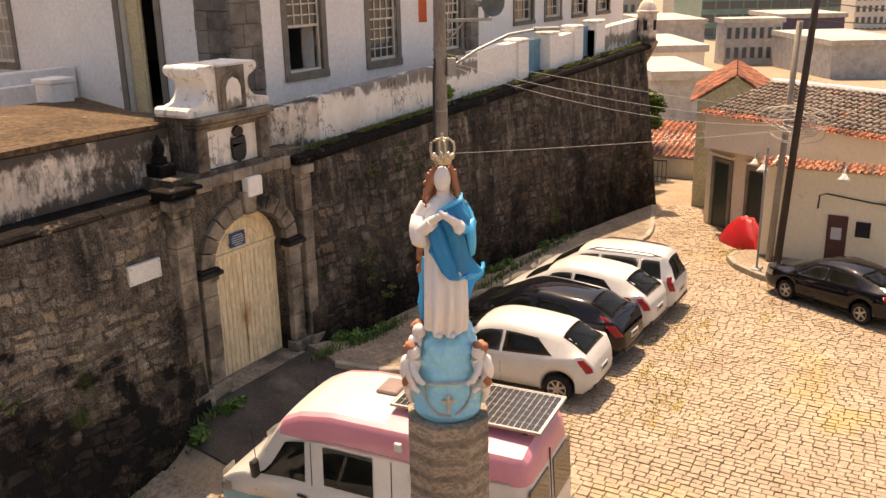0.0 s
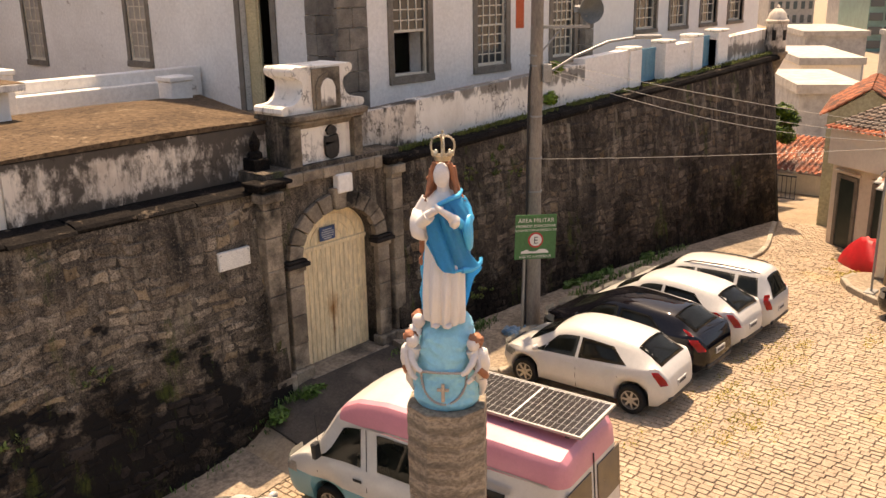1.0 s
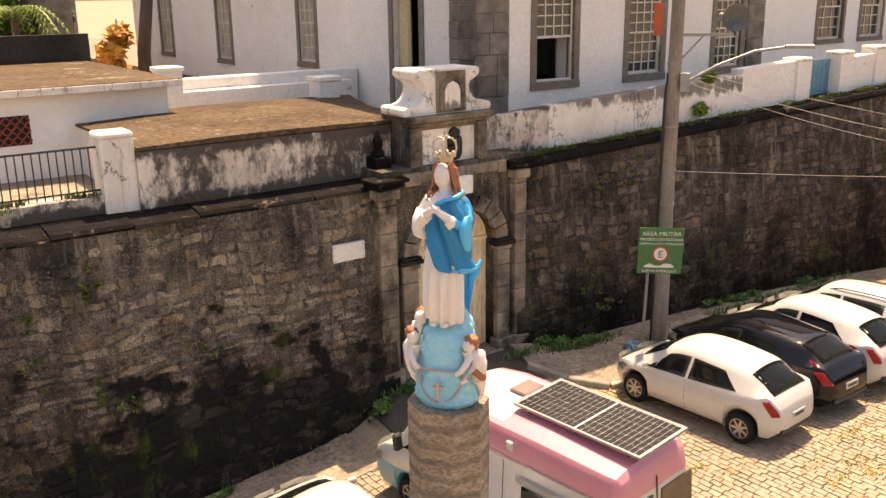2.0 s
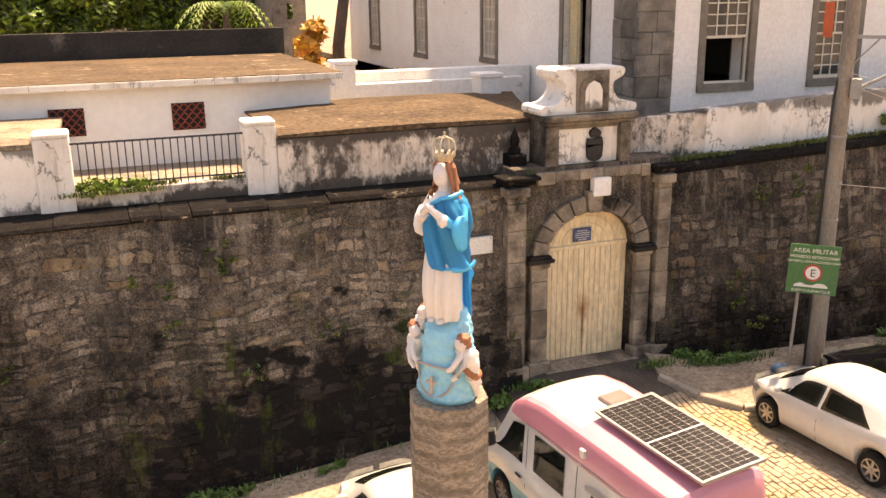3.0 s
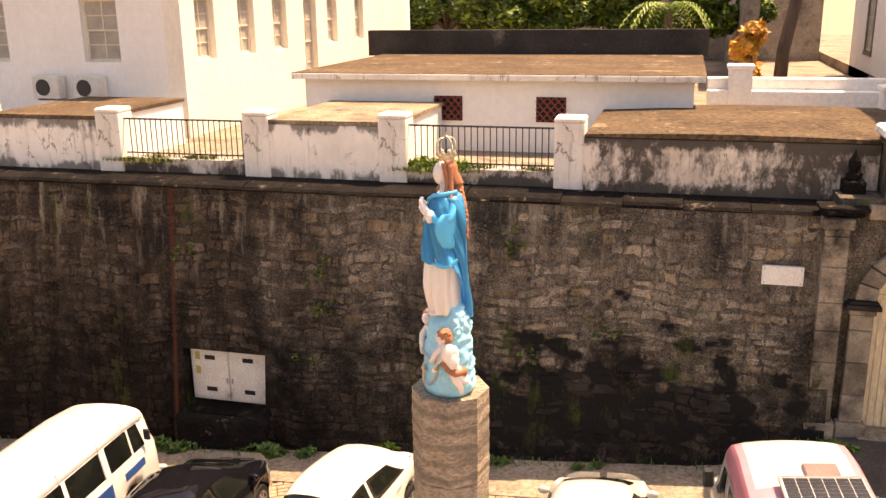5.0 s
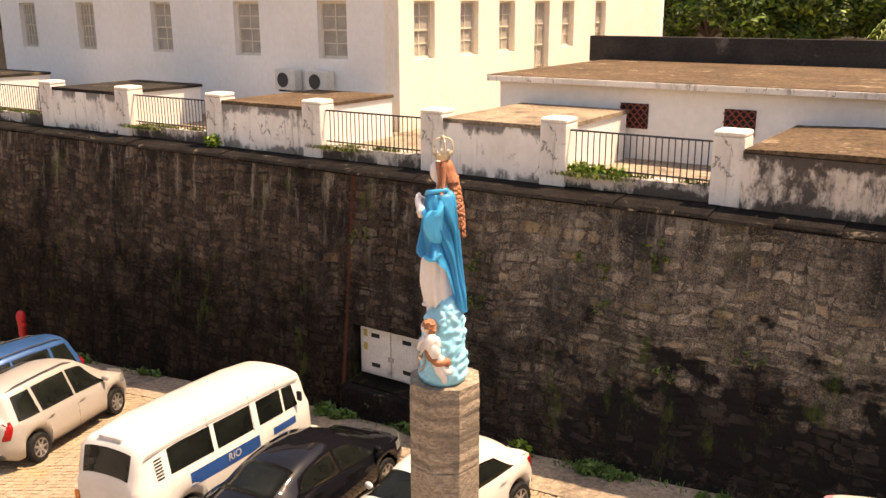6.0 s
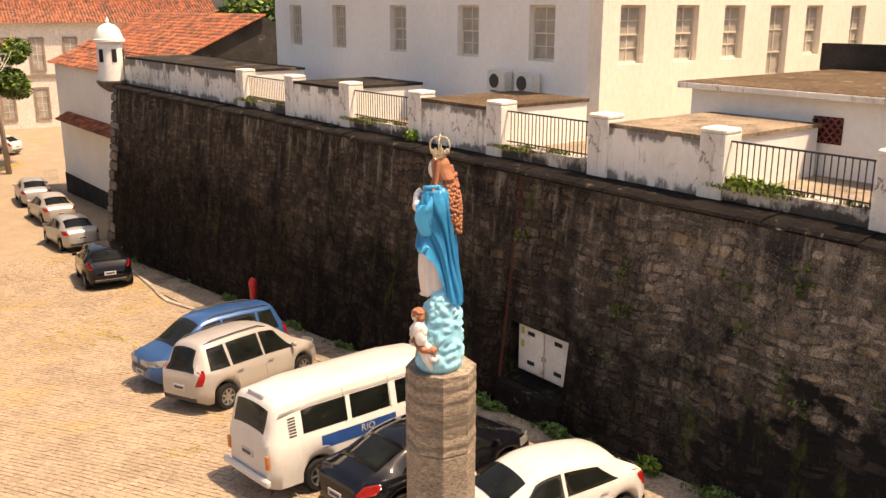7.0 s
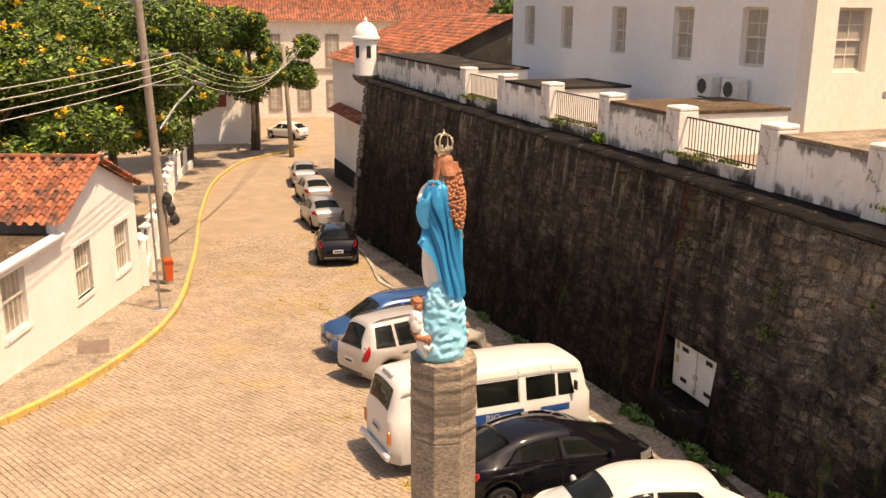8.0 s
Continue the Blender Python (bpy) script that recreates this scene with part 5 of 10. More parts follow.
        bmesh.ops.solidify(bm, geom=bm.faces[:], thickness=0.004)
        return bm

    def flank_pane(self, y0, y1, z0, z1, sx, out=0.006, n=8, skew=0.0):
        bm = bmesh.new()
        rows = [[self.flank(y0 + (y1 - y0) * i / n + skew * j / 3, z0 + (z1 - z0) * j / 3, sx, out) for i in range(n + 1)] for j in range(4)]
        loft(bm, rows, close_ring=False, cap=False)
        bmesh.ops.solidify(bm, geom=bm.faces[:], thickness=0.004)
        return bm

    def top_pane(self, y0, y1, u=0.9, out=0.007, n=6, u1=None):
        """Glass on the sloping front or rear of the cabin."""
        bm = bmesh.new()
        rows = []
        for j in range(n + 1):
            y = y0 + (y1 - y0) * j / n
            h = self.ring(y)
            wr, zt = h[8][0], self.zt(y)
            dz = (self.zt(y + 0.02) - self.zt(y - 0.02)) / 0.04
            nv = Vector((0, -dz, 1)).normalized() * out
            k = u + ((u1 or u) - u) * j / n
            row = []
            for i in range(9):
                q = (i / 4 - 1) * k
                xs = [p[0] for p in h[8:]][::-1]
                zs = [p[1] for p in h[8:]][::-1]
                x = q * wr
                row.append((x, y + nv.y, float(np.interp(abs(x), xs, zs)) + nv.z))
            rows.append(row)
        loft(bm, rows, close_ring=False, cap=False)
        bmesh.ops.solidify(bm, geom=bm.faces[:], thickness=0.004)
        return bm


def wheel(parent, x, y, r, width=0.2, spokes=7, rim_mat=None, rr=0.66):
    s = 1 if x > 0 else -1
    bm = bmesh.new()
    prof = [(r * rr, -width / 2), (r * 0.93, -width / 2), (r, -width / 2 + 0.03), (r, width / 2 - 0.03), (r * 0.93, width / 2), (r * rr, width / 2)]
    rings = [[(x + s * h, y + q * math.cos(a), r + q * math.sin(a)) for a in (2 * math.pi * i / 28 for i in range(28))] for q, h in prof]
    loft(bm, rings, cap=False)
    bmesh.ops.solidify(bm, geom=bm.faces[:], thickness=0.01)
    w = part("wheel", bm, M_TYRE, parent, smooth=True, angle=40)
    bm = bmesh.new()
    R = r * rr
    h = width / 2
    for q0, q1, a0, a1 in ((R, R * 0.9, h * 0.95, h * 0.8),):
        loft(bm, [[(x + s * d, y + q * math.cos(a), r + q * math.sin(a)) for a in (2 * math.pi * i / 28 for i in range(28))] for q, d in ((R * 1.01, a0), (R * 0.9, a0), (R * 0.88, 0.0))], cap=False)
    for k in range(spokes):
        a = 2 * math.pi * k / spokes
        c, sn = math.cos(a), math.sin(a)
        pts = []
        for q, t, d in ((R * 0.12, 0.030, 0.82), (R * 0.92, 0.022, 0.86)):
            for u in (-t, t):
                pts.append((x + s * h * d, y + q * c - u * sn, r + q * sn + u * c))
        bm.faces.new([bm.verts.new(pts[i]) for i in (0, 1, 3, 2)])
    loft(bm, [[(x + s * d, y + q * math.cos(a), r + q * math.sin(a)) for a in (2 * math.pi * i / 12 for i in range(12))] for q, d in ((R * 0.2, h * 0.7), (R * 0.17, h * 0.92), (R * 0.02, h * 0.95))])
    part("rim", bm, rim_mat or M_RIM, w)
    bm = bmesh.new()
    loft(bm, [[(x + s * d, y + q * math.cos(a), r + q * math.sin(a)) for a in (2 * math.pi * i / 20 for i in range(20))] for q, d in ((R * 0.92, h * 0.2), (R * 0.05, h * 0.2))])
    part("brake_disc", bm, M_DARKTRIM, w)
    return w


def lump(bm, pts, y0, y1, sx=1):
    """A bevelled plate from an (x, z) outline between two depths."""
    prism(bm, [(x * sx, z) for x, z in pts], "y", y0, y1)
    bmesh.ops.bevel(bm, geom=bm.edges[:], offset=0.012, segments=2, affect="EDGES", clamp_overlap=True)


def corner_lamp(shell, y0, y1, z0, z1, sx, wrap=0.3, out=0.012):
    """A lamp that wraps from the flank onto the end of the body."""
    bm = bmesh.new()
    rows = []
    end = shell.L / 2 * (1 if y1 > 0 else -1)
    for j in range(4):
        z = z0 + (z1 - z0) * j / 3
        row = []
        for i in range(6):
            y = y0 + (end * 0.996 - y0) * i / 5
            row.append(shell.flank(y, z, sx, out))
        x_end = row[-1][0]
        for i in range(1, 5):
            row.append((x_end - sx * wrap * i / 4, end + (out if end > 0 else -out), z))
        rows.append(row)
    loft(bm, rows, close_ring=False, cap=False)
    bmesh.ops.solidify(bm, geom=bm.faces[:], thickness=0.01)
    return bm


def tail_lamp(shell, depth, z0, z1, sx, skew):
    """A lens hugging the rear corner: from the flank round to the tailgate, leaning with the rear."""
    bm = bmesh.new()
    rows = []
    a = -shell.L / 2
    for j in range(6):
        z = z0 + (z1 - z0) * j / 5
        # where the tail stands at this height
        y0 = a + 0.004
        while y0 < a + 0.6 and shell.zt(y0) < z + 0.06:
            y0 += 0.01
        row = []
        for i in range(11):
            y = y0 + depth * (0.75 + 0.25 * math.sin(math.pi * j / 5)) * (1 - i / 10)
            row.append(shell.flank(y, z, sx, 0.014))
        rows.append(row)
    loft(bm, rows, close_ring=False, cap=False)
    bmesh.ops.solidify(bm, geom=bm.faces[:], thickness=0.012)
    return bm


def car(label, m, shell, colour, side_windows, front, rear, tail, head, group="", rims=None, spokes=7, roof_rails=False, plate_z=0.56, category="car", doors=(), tint=None, rear_plate_y=None, name="car", handles=()):
    t = thing(name, label, category, group)
    body = part("body", shell.body(tint), colour, t, smooth=True, angle=62)
    part("windshield", shell.top_pane(*front), M_CARGLASS, t, smooth=True)
    part("rear_window", shell.top_pane(*rear), M_CARGLASS, t, smooth=True)
    L2 = shell.L / 2
    for sx in (1, -1):
        for w in side_windows:
            part("side_window", shell.side_pane(*w, sx), M_CARGLASS, t, smooth=True)
        for yw in shell.wheels:
            wheel(t, sx * (shell.W / 2 - 0.115), yw, shell.r, spokes=spokes, rim_mat=rims)
        if tail:
            part("tail_light", tail_lamp(shell, tail[0], tail[1], tail[2], sx, tail[3]), M_REDLAMP, t, smooth=True)
        if head:
            part("headlight", corner_lamp(shell, L2 - head[0], L2, head[1], head[2], sx, head[3]), M_HEADLAMP, t)
        zl = interp(shell.belt, front[0] if front[0] > 0 else 0.6)
        ym = front[3] if len(front) > 3 else 0.62
        p = shell.side(side_windows[-1][2] - 0.12, 0.15, sx)
        bm = bmesh.new()
        blob(bm, (p[0] + sx * 0.1, p[1] + 0.02, p[2] + 0.05), (0.1, 0.055, 0.07), wob=0.05)
        part("mirror", bm, colour if not isinstance(colour, list) else colour[0], t, smooth=True)
        for y in doors:
            bm = shell.flank_pane(y - 0.006, y + 0.006, shell.clear + 0.1, interp(shell.belt, y) - 0.02, sx, 0.003, n=1)
            part("door_gap", bm, M_DARKTRIM, t)
        for y in handles:
            z = interp(shell.belt, y) - 0.13
            part("door_handle", shell.flank_pane(y - 0.09, y + 0.09, z - 0.018, z + 0.018, sx, 0.025, n=2), colour if not isinstance(colour, list) else M_DARKTRIM, t)
        sill = shell.flank_pane(shell.wheels[0] + shell.r + 0.08, shell.wheels[1] - shell.r - 0.08, shell.clear + 0.01, shell.clear + 0.075, sx, 0.008)
        part("sill_trim", sill, M_DARKTRIM, t)
        if roof_rails:
            y0, y1 = rear[1] + 0.15, front[0] - 0.25
            bm = bmesh.new()
            pts = []
            for i in range(9):
                y = y0 + (y1 - y0) * i / 8
                h = shell.ring(y)[8]
                pts.append((sx * (h[0] - 0.02), y, h[1] + (0.05 if 0 < i < 8 else 0.0)))
            tube(bm, pts, 0.016, 6)
            part("roof_rail", bm, M_DARKTRIM, t)
    yb = rear_plate_y or -L2 + 0.01
    pl = part("number_plate", boxes((-0.2, 0.2, yb - 0.02, yb + 0.02, plate_z, plate_z + 0.13)), M_PLATE, t)
    part("print_bar", boxes((-0.15, 0.15, yb - 0.024, yb - 0.021, plate_z + 0.035, plate_z + 0.095)), M_BARS, pl)
    pl = part("number_plate", boxes((-0.2, 0.2, L2 - 0.02, L2 + 0.02, 0.42, 0.55)), M_PLATE, t)
    part("print_bar", boxes((-0.15, 0.15, L2 + 0.021, L2 + 0.024, 0.455, 0.515)), M_BARS, pl)
    part("grille", boxes((-0.35, 0.35, L2 - 0.02, L2 + 0.012, 0.56, 0.68), bevel=0.01), M_DARKTRIM, t)
    part("bumper_trim", boxes((-0.55, 0.55, -L2 - 0.012, -L2 + 0.05, 0.32, 0.42), bevel=0.02), M_DARKTRIM, t)
    t.matrix_world = m
    return t


# outlines of the kinds of vehicle
def hatch(L=4.0, W=1.73, H=1.53, nose=0.0):
    a, b = -L / 2, L / 2
    top = [(a, 0.60), (a + 0.02, 0.76), (a + 0.05, 0.88), (a + 0.10, 0.96), (a + 0.18, 1.04), (a + 0.45, H - 0.29), (a + 0.72, H - 0.13), (a + 0.92, H - 0.08), (-0.65, H - 0.035), (-0.3, H - 0.008), (0.05, H), (0.32, H - 0.025), (0.52, H - 0.085), (0.62, H - 0.13), (1.26, 1.06), (1.36, 1.01), (b - 0.45, 0.90), (b - 0.18, 0.79), (b - 0.06, 0.68), (b - 0.02, 0.60), (b, 0.52)]
    belt = [(a, 1.05), (-1.2, 1.02), (-0.8, 0.985), (0.0, 0.935), (1.2, 0.89), (b, 0.80)]
    return Shell(L, W, top, belt, (-1.27, 1.27), 0.31, corner=0.85, roof_round=0.16, lean=0.30, taper=0.065, nose=0.56, tuck=0.8, bulge=0.05)


HATCH_WINDOWS = [(-1.16, -0.80, -0.05, -0.08), (0.02, -0.01, 1.04, 0.52)]
HATCH = dict(side_windows=HATCH_WINDOWS, front=(0.66, 1.24, 0.98, ), rear=(-1.79, -1.28, 0.90), tail=(0.15, 0.70, 1.04, 0.05), head=(0.5, 0.62, 0.78, 0.4), doors=(-0.98, -0.02, 1.06), handles=(-0.8, 0.14))


def mpv(L=3.93, W=1.70, H=1.66):
    a, b = -L / 2, L / 2
    top = [(a, 0.68), (a + 0.02, 0.84), (a + 0.05, 0.98), (a + 0.08, 1.06), (a + 0.28, H - 0.10), (a + 0.42, H - 0.04), (-0.6, H), (0.1, H - 0.01), (0.46, H - 0.06), (0.55, H - 0.10), (1.30, 1.06), (1.38, 1.02), (b - 0.35, 0.90), (b - 0.12, 0.78), (b - 0.03, 0.66), (b, 0.56)]
    belt = [(a, 0.98), (0.0, 0.95), (b, 0.86)]
    return Shell(L, W, top, belt, (-1.255, 1.255), 0.30, corner=0.7, roof_round=0.14, taper=0.05, nose=0.60, tuck=0.7, lean=0.28, bulge=0.045)


MPV = dict(side_windows=[(-1.62, -1.52, -1.08, -1.08), (-1.0, -1.0, -0.06, -0.06), (0.0, 0.0, 1.0, 0.5)], front=(0.58, 1.28, 0.98), rear=(-1.90, -1.68, 0.93), tail=(0.13, 0.70, 1.04, 0.02), head=(0.5, 0.68, 0.84, 0.4), doors=(-1.05, -0.03, 1.06), handles=(-0.85, 0.12), roof_rails=True)


def sedan(L=4.25, W=1.70, H=1.47):
    a, b = -L / 2, L / 2
    top = [(a, 0.62), (a + 0.02, 0.78), (a + 0.05, 0.90), (a + 0.10, 0.99), (a + 0.36, 1.06), (a + 0.46, 1.10), (-1.15, H - 0.17), (-0.8, H - 0.06), (-0.45, H - 0.01), (-0.1, H), (0.2, H - 0.02), (0.45, H - 0.08), (0.6, H - 0.14), (1.30, 1.01), (1.40, 0.97), (b - 0.4, 0.86), (b - 0.15, 0.75), (b - 0.04, 0.64), (b, 0.54)]
    belt = [(a, 1.0), (-1.0, 0.97), (0.0, 0.92), (b, 0.80)]
    return Shell(L, W, top, belt, (-1.25, 1.25), 0.30, corner=0.8, roof_round=0.15, lean=0.31, taper=0.06, nose=0.56, tuck=0.7, bulge=0.05)


SEDAN = dict(side_windows=[(-1.24, -0.92, -0.10, -0.12), (-0.03, -0.05, 1.04, 0.48)], front=(0.63, 1.28, 0.98), rear=(-1.64, -0.98, 0.95), tail=(0.34, 0.76, 0.94, 0.0), head=(0.5, 0.62, 0.78, 0.4), doors=(-0.07, 1.06, -1.0), handles=(-0.75, 0.12))

SANDERO = hatch()
ROW = "cars parked along the wall"
LANE = "cars parked along the lane"
car("white hatchback parked nose to the kerb beneath the wall", on_ground(8.3, 3.55, 2.5, s=0.85), SANDERO, P_WHITE, group=ROW, **HATCH)
car("black hatchback with tall red tail lamps parked nose in", on_ground(9.98, 3.7, -1, s=0.87), hatch(4.2, 1.77, 1.48), P_BLACK, group=ROW, **{**HATCH, "tail": (0.17, 0.72, 1.12, 0.06)})
car("small white rounded hatchback parked nose to the wall", on_ground(11.5, 3.6, -0.5, s=0.88), hatch(3.9, 1.69, 1.52), P_WHITE, group=ROW, **HATCH)
car("tall white hatchback at the end of the parked row", on_ground(12.8, 3.55, 2, s=0.87), mpv(3.9, 1.69, 1.6), P_WHITE, group=ROW, **MPV)
car("white hatchback parked tail to the wall", on_ground(-2.85, 4.2, 170, s=0.87), hatch(3.9, 1.66, 1.5), P_WHITE, group=ROW, **HATCH)
car("white hatchback with black roof trim parked beside the van", on_ground(1.0, 3.85, 0, s=0.9), hatch(3.9, 1.66, 1.5), P_WHITE, group=ROW, **HATCH)
car("glossy black saloon parked nose to the wall", on_ground(-5.15, 3.68, 3, s=0.93), sedan(), P_BLACK, group=ROW, **SEDAN)
car("silver beige compact people carrier parked nose to the wall", on_ground(-12.4, 3.55, 18, s=0.97), mpv(), P_SILVER, group=ROW, **MPV)
car("blue compact people carrier parked tail to the wall", on_ground(-14.25, 3.55, 184.5, s=0.97), mpv(), P_BLUE, group=ROW, **MPV)
# line of cars parked along the lane
car("black hatchback parked along the lane behind other cars", on_ground(-27.45, 4.84, 80.5), hatch(4.03, 1.69, 1.5), P_BLACK, group=LANE, **{**HATCH, "tail": (0.16, 0.78, 1.06, 0.05)})
car("silver saloon parked along the lane", on_ground(-35.9, 5.97, 89.4), sedan(4.1), P_GREY, group=LANE, **SEDAN)
car("pale silver saloon parked along the lane", on_ground(-43.3, 7.0, 89.3), sedan(4.1), P_SILVER, group=LANE, **SEDAN)
car("grey saloon at the head of the parked line", on_ground(-49.6, 7.6, 83), sedan(4.2), P_GREY, group=LANE, **SEDAN)
car("white hatchback parked at the far bend", on_ground(-72.6, 10.4, 128), hatch(), P_WHITE, **HATCH)
car("black saloon with five spoke alloy rims beside the ochre house", on_ground(14.75, -1.1, -29.5, s=0.76), sedan(4.55, 1.77, 1.44), P_BLACK, spokes=5, **SEDAN)
car("white car with only its nose showing at the roadside", on_ground(12.6, -4.6, -30, s=0.8), hatch(), P_WHITE, **HATCH)


# ---- van with a pink raised roof ----
def van(m):
    L, W, H = 5.3, 1.94, 2.42
    a, b = -L / 2, L / 2
    top = [(a, 0.9), (a + 0.01, 2.1), (a + 0.05, 2.30), (a + 0.12, 2.38), (-1.2, H), (0.4, H), (0.95, H - 0.08), (1.25, H - 0.22), (1.36, H - 0.32), (1.95, 1.30), (2.02, 1.22), (b - 0.3, 1.04), (b - 0.08, 0.9), (b - 0.02, 0.8), (b, 0.7)]
    belt = [(a, 1.24), (1.2, 1.24), (1.9, 1.18), (b, 1.0)]
    sh = Shell(L, W, top, belt, (-1.5, 1.62), 0.33, 0.24, lean=0.11, corner=0.18, roof_round=0.14, soft=False)
    t = thing("van", "white camper van with a pink roof edge and turquoise skirt", "van", "cars parked along the wall")

    def tint(c):
        if c.z < 0.78:
            return 2
        if c.y < 1.32 and c.z > 1.92 and (abs(c.x) > 0.62 or c.y < -0.45):
            return 1
        return 0
    bm = sh.body()
    # finer rows let the colour bands follow straight lines
    for z in (0.78, 1.93):
        bmesh.ops.bisect_plane(bm, geom=bm.verts[:] + bm.edges[:] + bm.faces[:], plane_co=(0, 0, z), plane_no=(0, 0, 1))
    for x in (-0.62, 0.62):
        bmesh.ops.bisect_plane(bm, geom=bm.verts[:] + bm.edges[:] + bm.faces[:], plane_co=(x, 0, 0), plane_no=(1, 0, 0))
    bmesh.ops.bisect_plane(bm, geom=bm.verts[:] + bm.edges[:] + bm.faces[:], plane_co=(0, -0.45, 0), plane_no=(0, 1, 0))
    for f in bm.faces:
        f.material_index = tint(f.calc_center_median())
    part("body", bm, [P_WHITE, P_PINK, P_TURQ], t, smooth=True, angle=38)
    part("windshield", sh.top_pane(1.40, 1.93, 0.98), M_CARGLASS, t, smooth=True)
    for sx in (1, -1):
        part("side_window", sh.side_pane(0.86, 0.84, 1.76, 1.20, sx, 0.02, 0.70), M_CARGLASS, t)
        part("side_window", sh.side_pane(-0.32, -0.32, 0.52, 0.52, sx, 0.05, 0.64, out=0.012), M_CARGLASS, t)
        part("side_window", sh.side_pane(-1.75, -1.75, -1.0, -1.0, sx, -0.02, 0.40, out=0.02), M_CARGLASS, t)
        bm = sh.side_pane(-1.85, -1.85, -0.9, -0.9, sx, 0.44, 0.52, out=0.05)
        part("awning_rail", bm, P_WHITE, t)
        for y in (0.74, 1.80, -0.62):
            part("door_gap", sh.flank_pane(y - 0.008, y + 0.008, 0.42, 1.9, sx, 0.004, n=1), M_DARKTRIM, t)
        part("door_handle", sh.flank_pane(0.82, 1.0, 1.02, 1.07, sx, 0.025, n=2), M_DARKTRIM, t)
        for yw in sh.wheels:
            wheel(t, sx * (W / 2 - 0.13), yw, 0.33, 0.21, 8)
        p = sh.side(1.62, 0.1, sx)
        bm = bmesh.new()
        box(bm, p[0] + sx * 0.04, p[0] + sx * 0.2, p[1] + 0.02, p[1] + 0.12, p[2] - 0.02, p[2] + 0.28, 0.03)
        part("mirror", bm, M_DARKTRIM, t)
        part("headlight", corner_lamp(sh, b - 0.35, b, 0.74, 0.92, sx, 0.3), M_HEADLAMP, t)
        part("tail_light", sh.flank_pane(a + 0.01, a + 0.09, 0.9, 1.25, sx, 0.01, n=2), M_REDLAMP, t)
        # barn doors with long dark panes
        part("rear_window", boxes((0.09 * sx, 0.74 * sx, a - 0.012, a + 0.01, 1.18, 1.86), bevel=0.004), mat("smoked_rear_pane", (0.10, 0.075, 0.05), (0.07, 0.055, 0.04), 3, 0.12, fine=0.02) if sx == 1 else bpy.data.materials["smoked_rear_pane"], t)
        part("roof_trim", sh.side_pane(-2.4, -2.4, 1.1, 1.1, sx, 0.70, 0.725, out=0.008), P_WHITE, t)
        for y in (-0.75,):
            p = sh.side(y, 0.92, sx, 0.02)
            part("roof_clip", boxes((p[0] - 0.03, p[0] + 0.03, y - 0.06, y + 0.06, p[2] - 0.1, p[2] + 0.04), bevel=0.012), P_WHITE, t)
    part("rear_door_gap", boxes((-0.006, 0.006, a - 0.008, a + 0.01, 0.4, 2.1)), M_DARKTRIM, t)
    part("bumper", boxes((-0.9, 0.9, a - 0.06, a + 0.1, 0.36, 0.52), bevel=0.03), M_DARKTRIM, t)
    pl = part("number_plate", boxes((-0.2, 0.2, a - 0.016, a + 0.01, 0.72, 0.85)), M_PLATE, t)
    part("print_bar", boxes((-0.15, 0.15, a - 0.02, a - 0.017, 0.75, 0.82)), M_BARS, pl)
    part("grille", boxes((-0.4, 0.4, b - 0.03, b + 0.012, 0.56, 0.8), bevel=0.01), M_DARKTRIM, t)
    # roof hatch
    hv = part("roof_hatch", boxes((0.0, 0.42, -0.30, 0.06, H - 0.01, H + 0.05), bevel=0.02), mat("smoked_hatch", (0.24, 0.17, 0.15), (0.19, 0.135, 0.12), 4, 0.4), t)
    t.matrix_world = m
    return t, H


VAN_M = on_ground(3.56, 3.1, 4.0, 3.1, 1.6, s=0.91)
van_ob, van_h = van(VAN_M)
# solar panel on short feet above the van's roof
sp = thing("solar_panel", "dark solar panel in a silver frame on a van roof", "solar panel")
M_CELL = mat("solar_cell", (0.030, 0.028, 0.028), (0.042, 0.038, 0.036), 6, 0.16, 0.2, fine=0.03)
M_CELLGAP = mat("panel_backsheet", (0.66, 0.65, 0.62), (0.58, 0.57, 0.54), 6, 0.4, fine=0.02)
PW, PL = 1.02, 2.06
bm = boxes((-PW / 2, PW / 2, -PL / 2, -PL / 2 + 0.025, 0, 0.04), (-PW / 2, PW / 2, PL / 2 - 0.025, PL / 2, 0, 0.04), (-PW / 2, -PW / 2 + 0.025, -PL / 2 + 0.025, PL / 2 - 0.025, 0, 0.04), (PW / 2 - 0.025, PW / 2, -PL / 2 + 0.025, PL / 2 - 0.025, 0, 0.04))
part("frame", bm, M_GREYIRON, sp)
part("backsheet", boxes((-PW / 2 + 0.025, PW / 2 - 0.025, -PL / 2 + 0.025, PL / 2 - 0.025, 0.015, 0.03)), M_CELLGAP, sp)
first = None
for half in (0, 1):
    for i in range(6):
        for j in range(12):
            cx = -PW / 2 + 0.04 + (PW - 0.08) * (i + 0.5) / 6
            cy = (-PL / 2 + 0.04 if half == 0 else 0.012) + (PL / 2 - 0.052) * (j + 0.5) / 12
            if first is None:
                first = part("cell", boxes((-0.0740, 0.0740, -0.0370, 0.0370, 0.0, 0.003)), M_CELL, sp)
                first.location = (cx, cy, 0.031)
            else:
                ob = first.copy()
                scene.collection.objects.link(ob)
                ob.location = (cx, cy, 0.031)
for x in (-0.42, 0.42):
    for y in (-0.8, 0.0, 0.8):
        part("foot", boxes((x - 0.02, x + 0.02, y - 0.03, y + 0.03, -0.075, 0.0)), M_DARKTRIM, sp)
sp.matrix_world = VAN_M @ Matrix.Translation((0.14, -1.54, van_h + 0.075)) @ Matrix.Diagonal((0.98, 1.1, 1, 1))


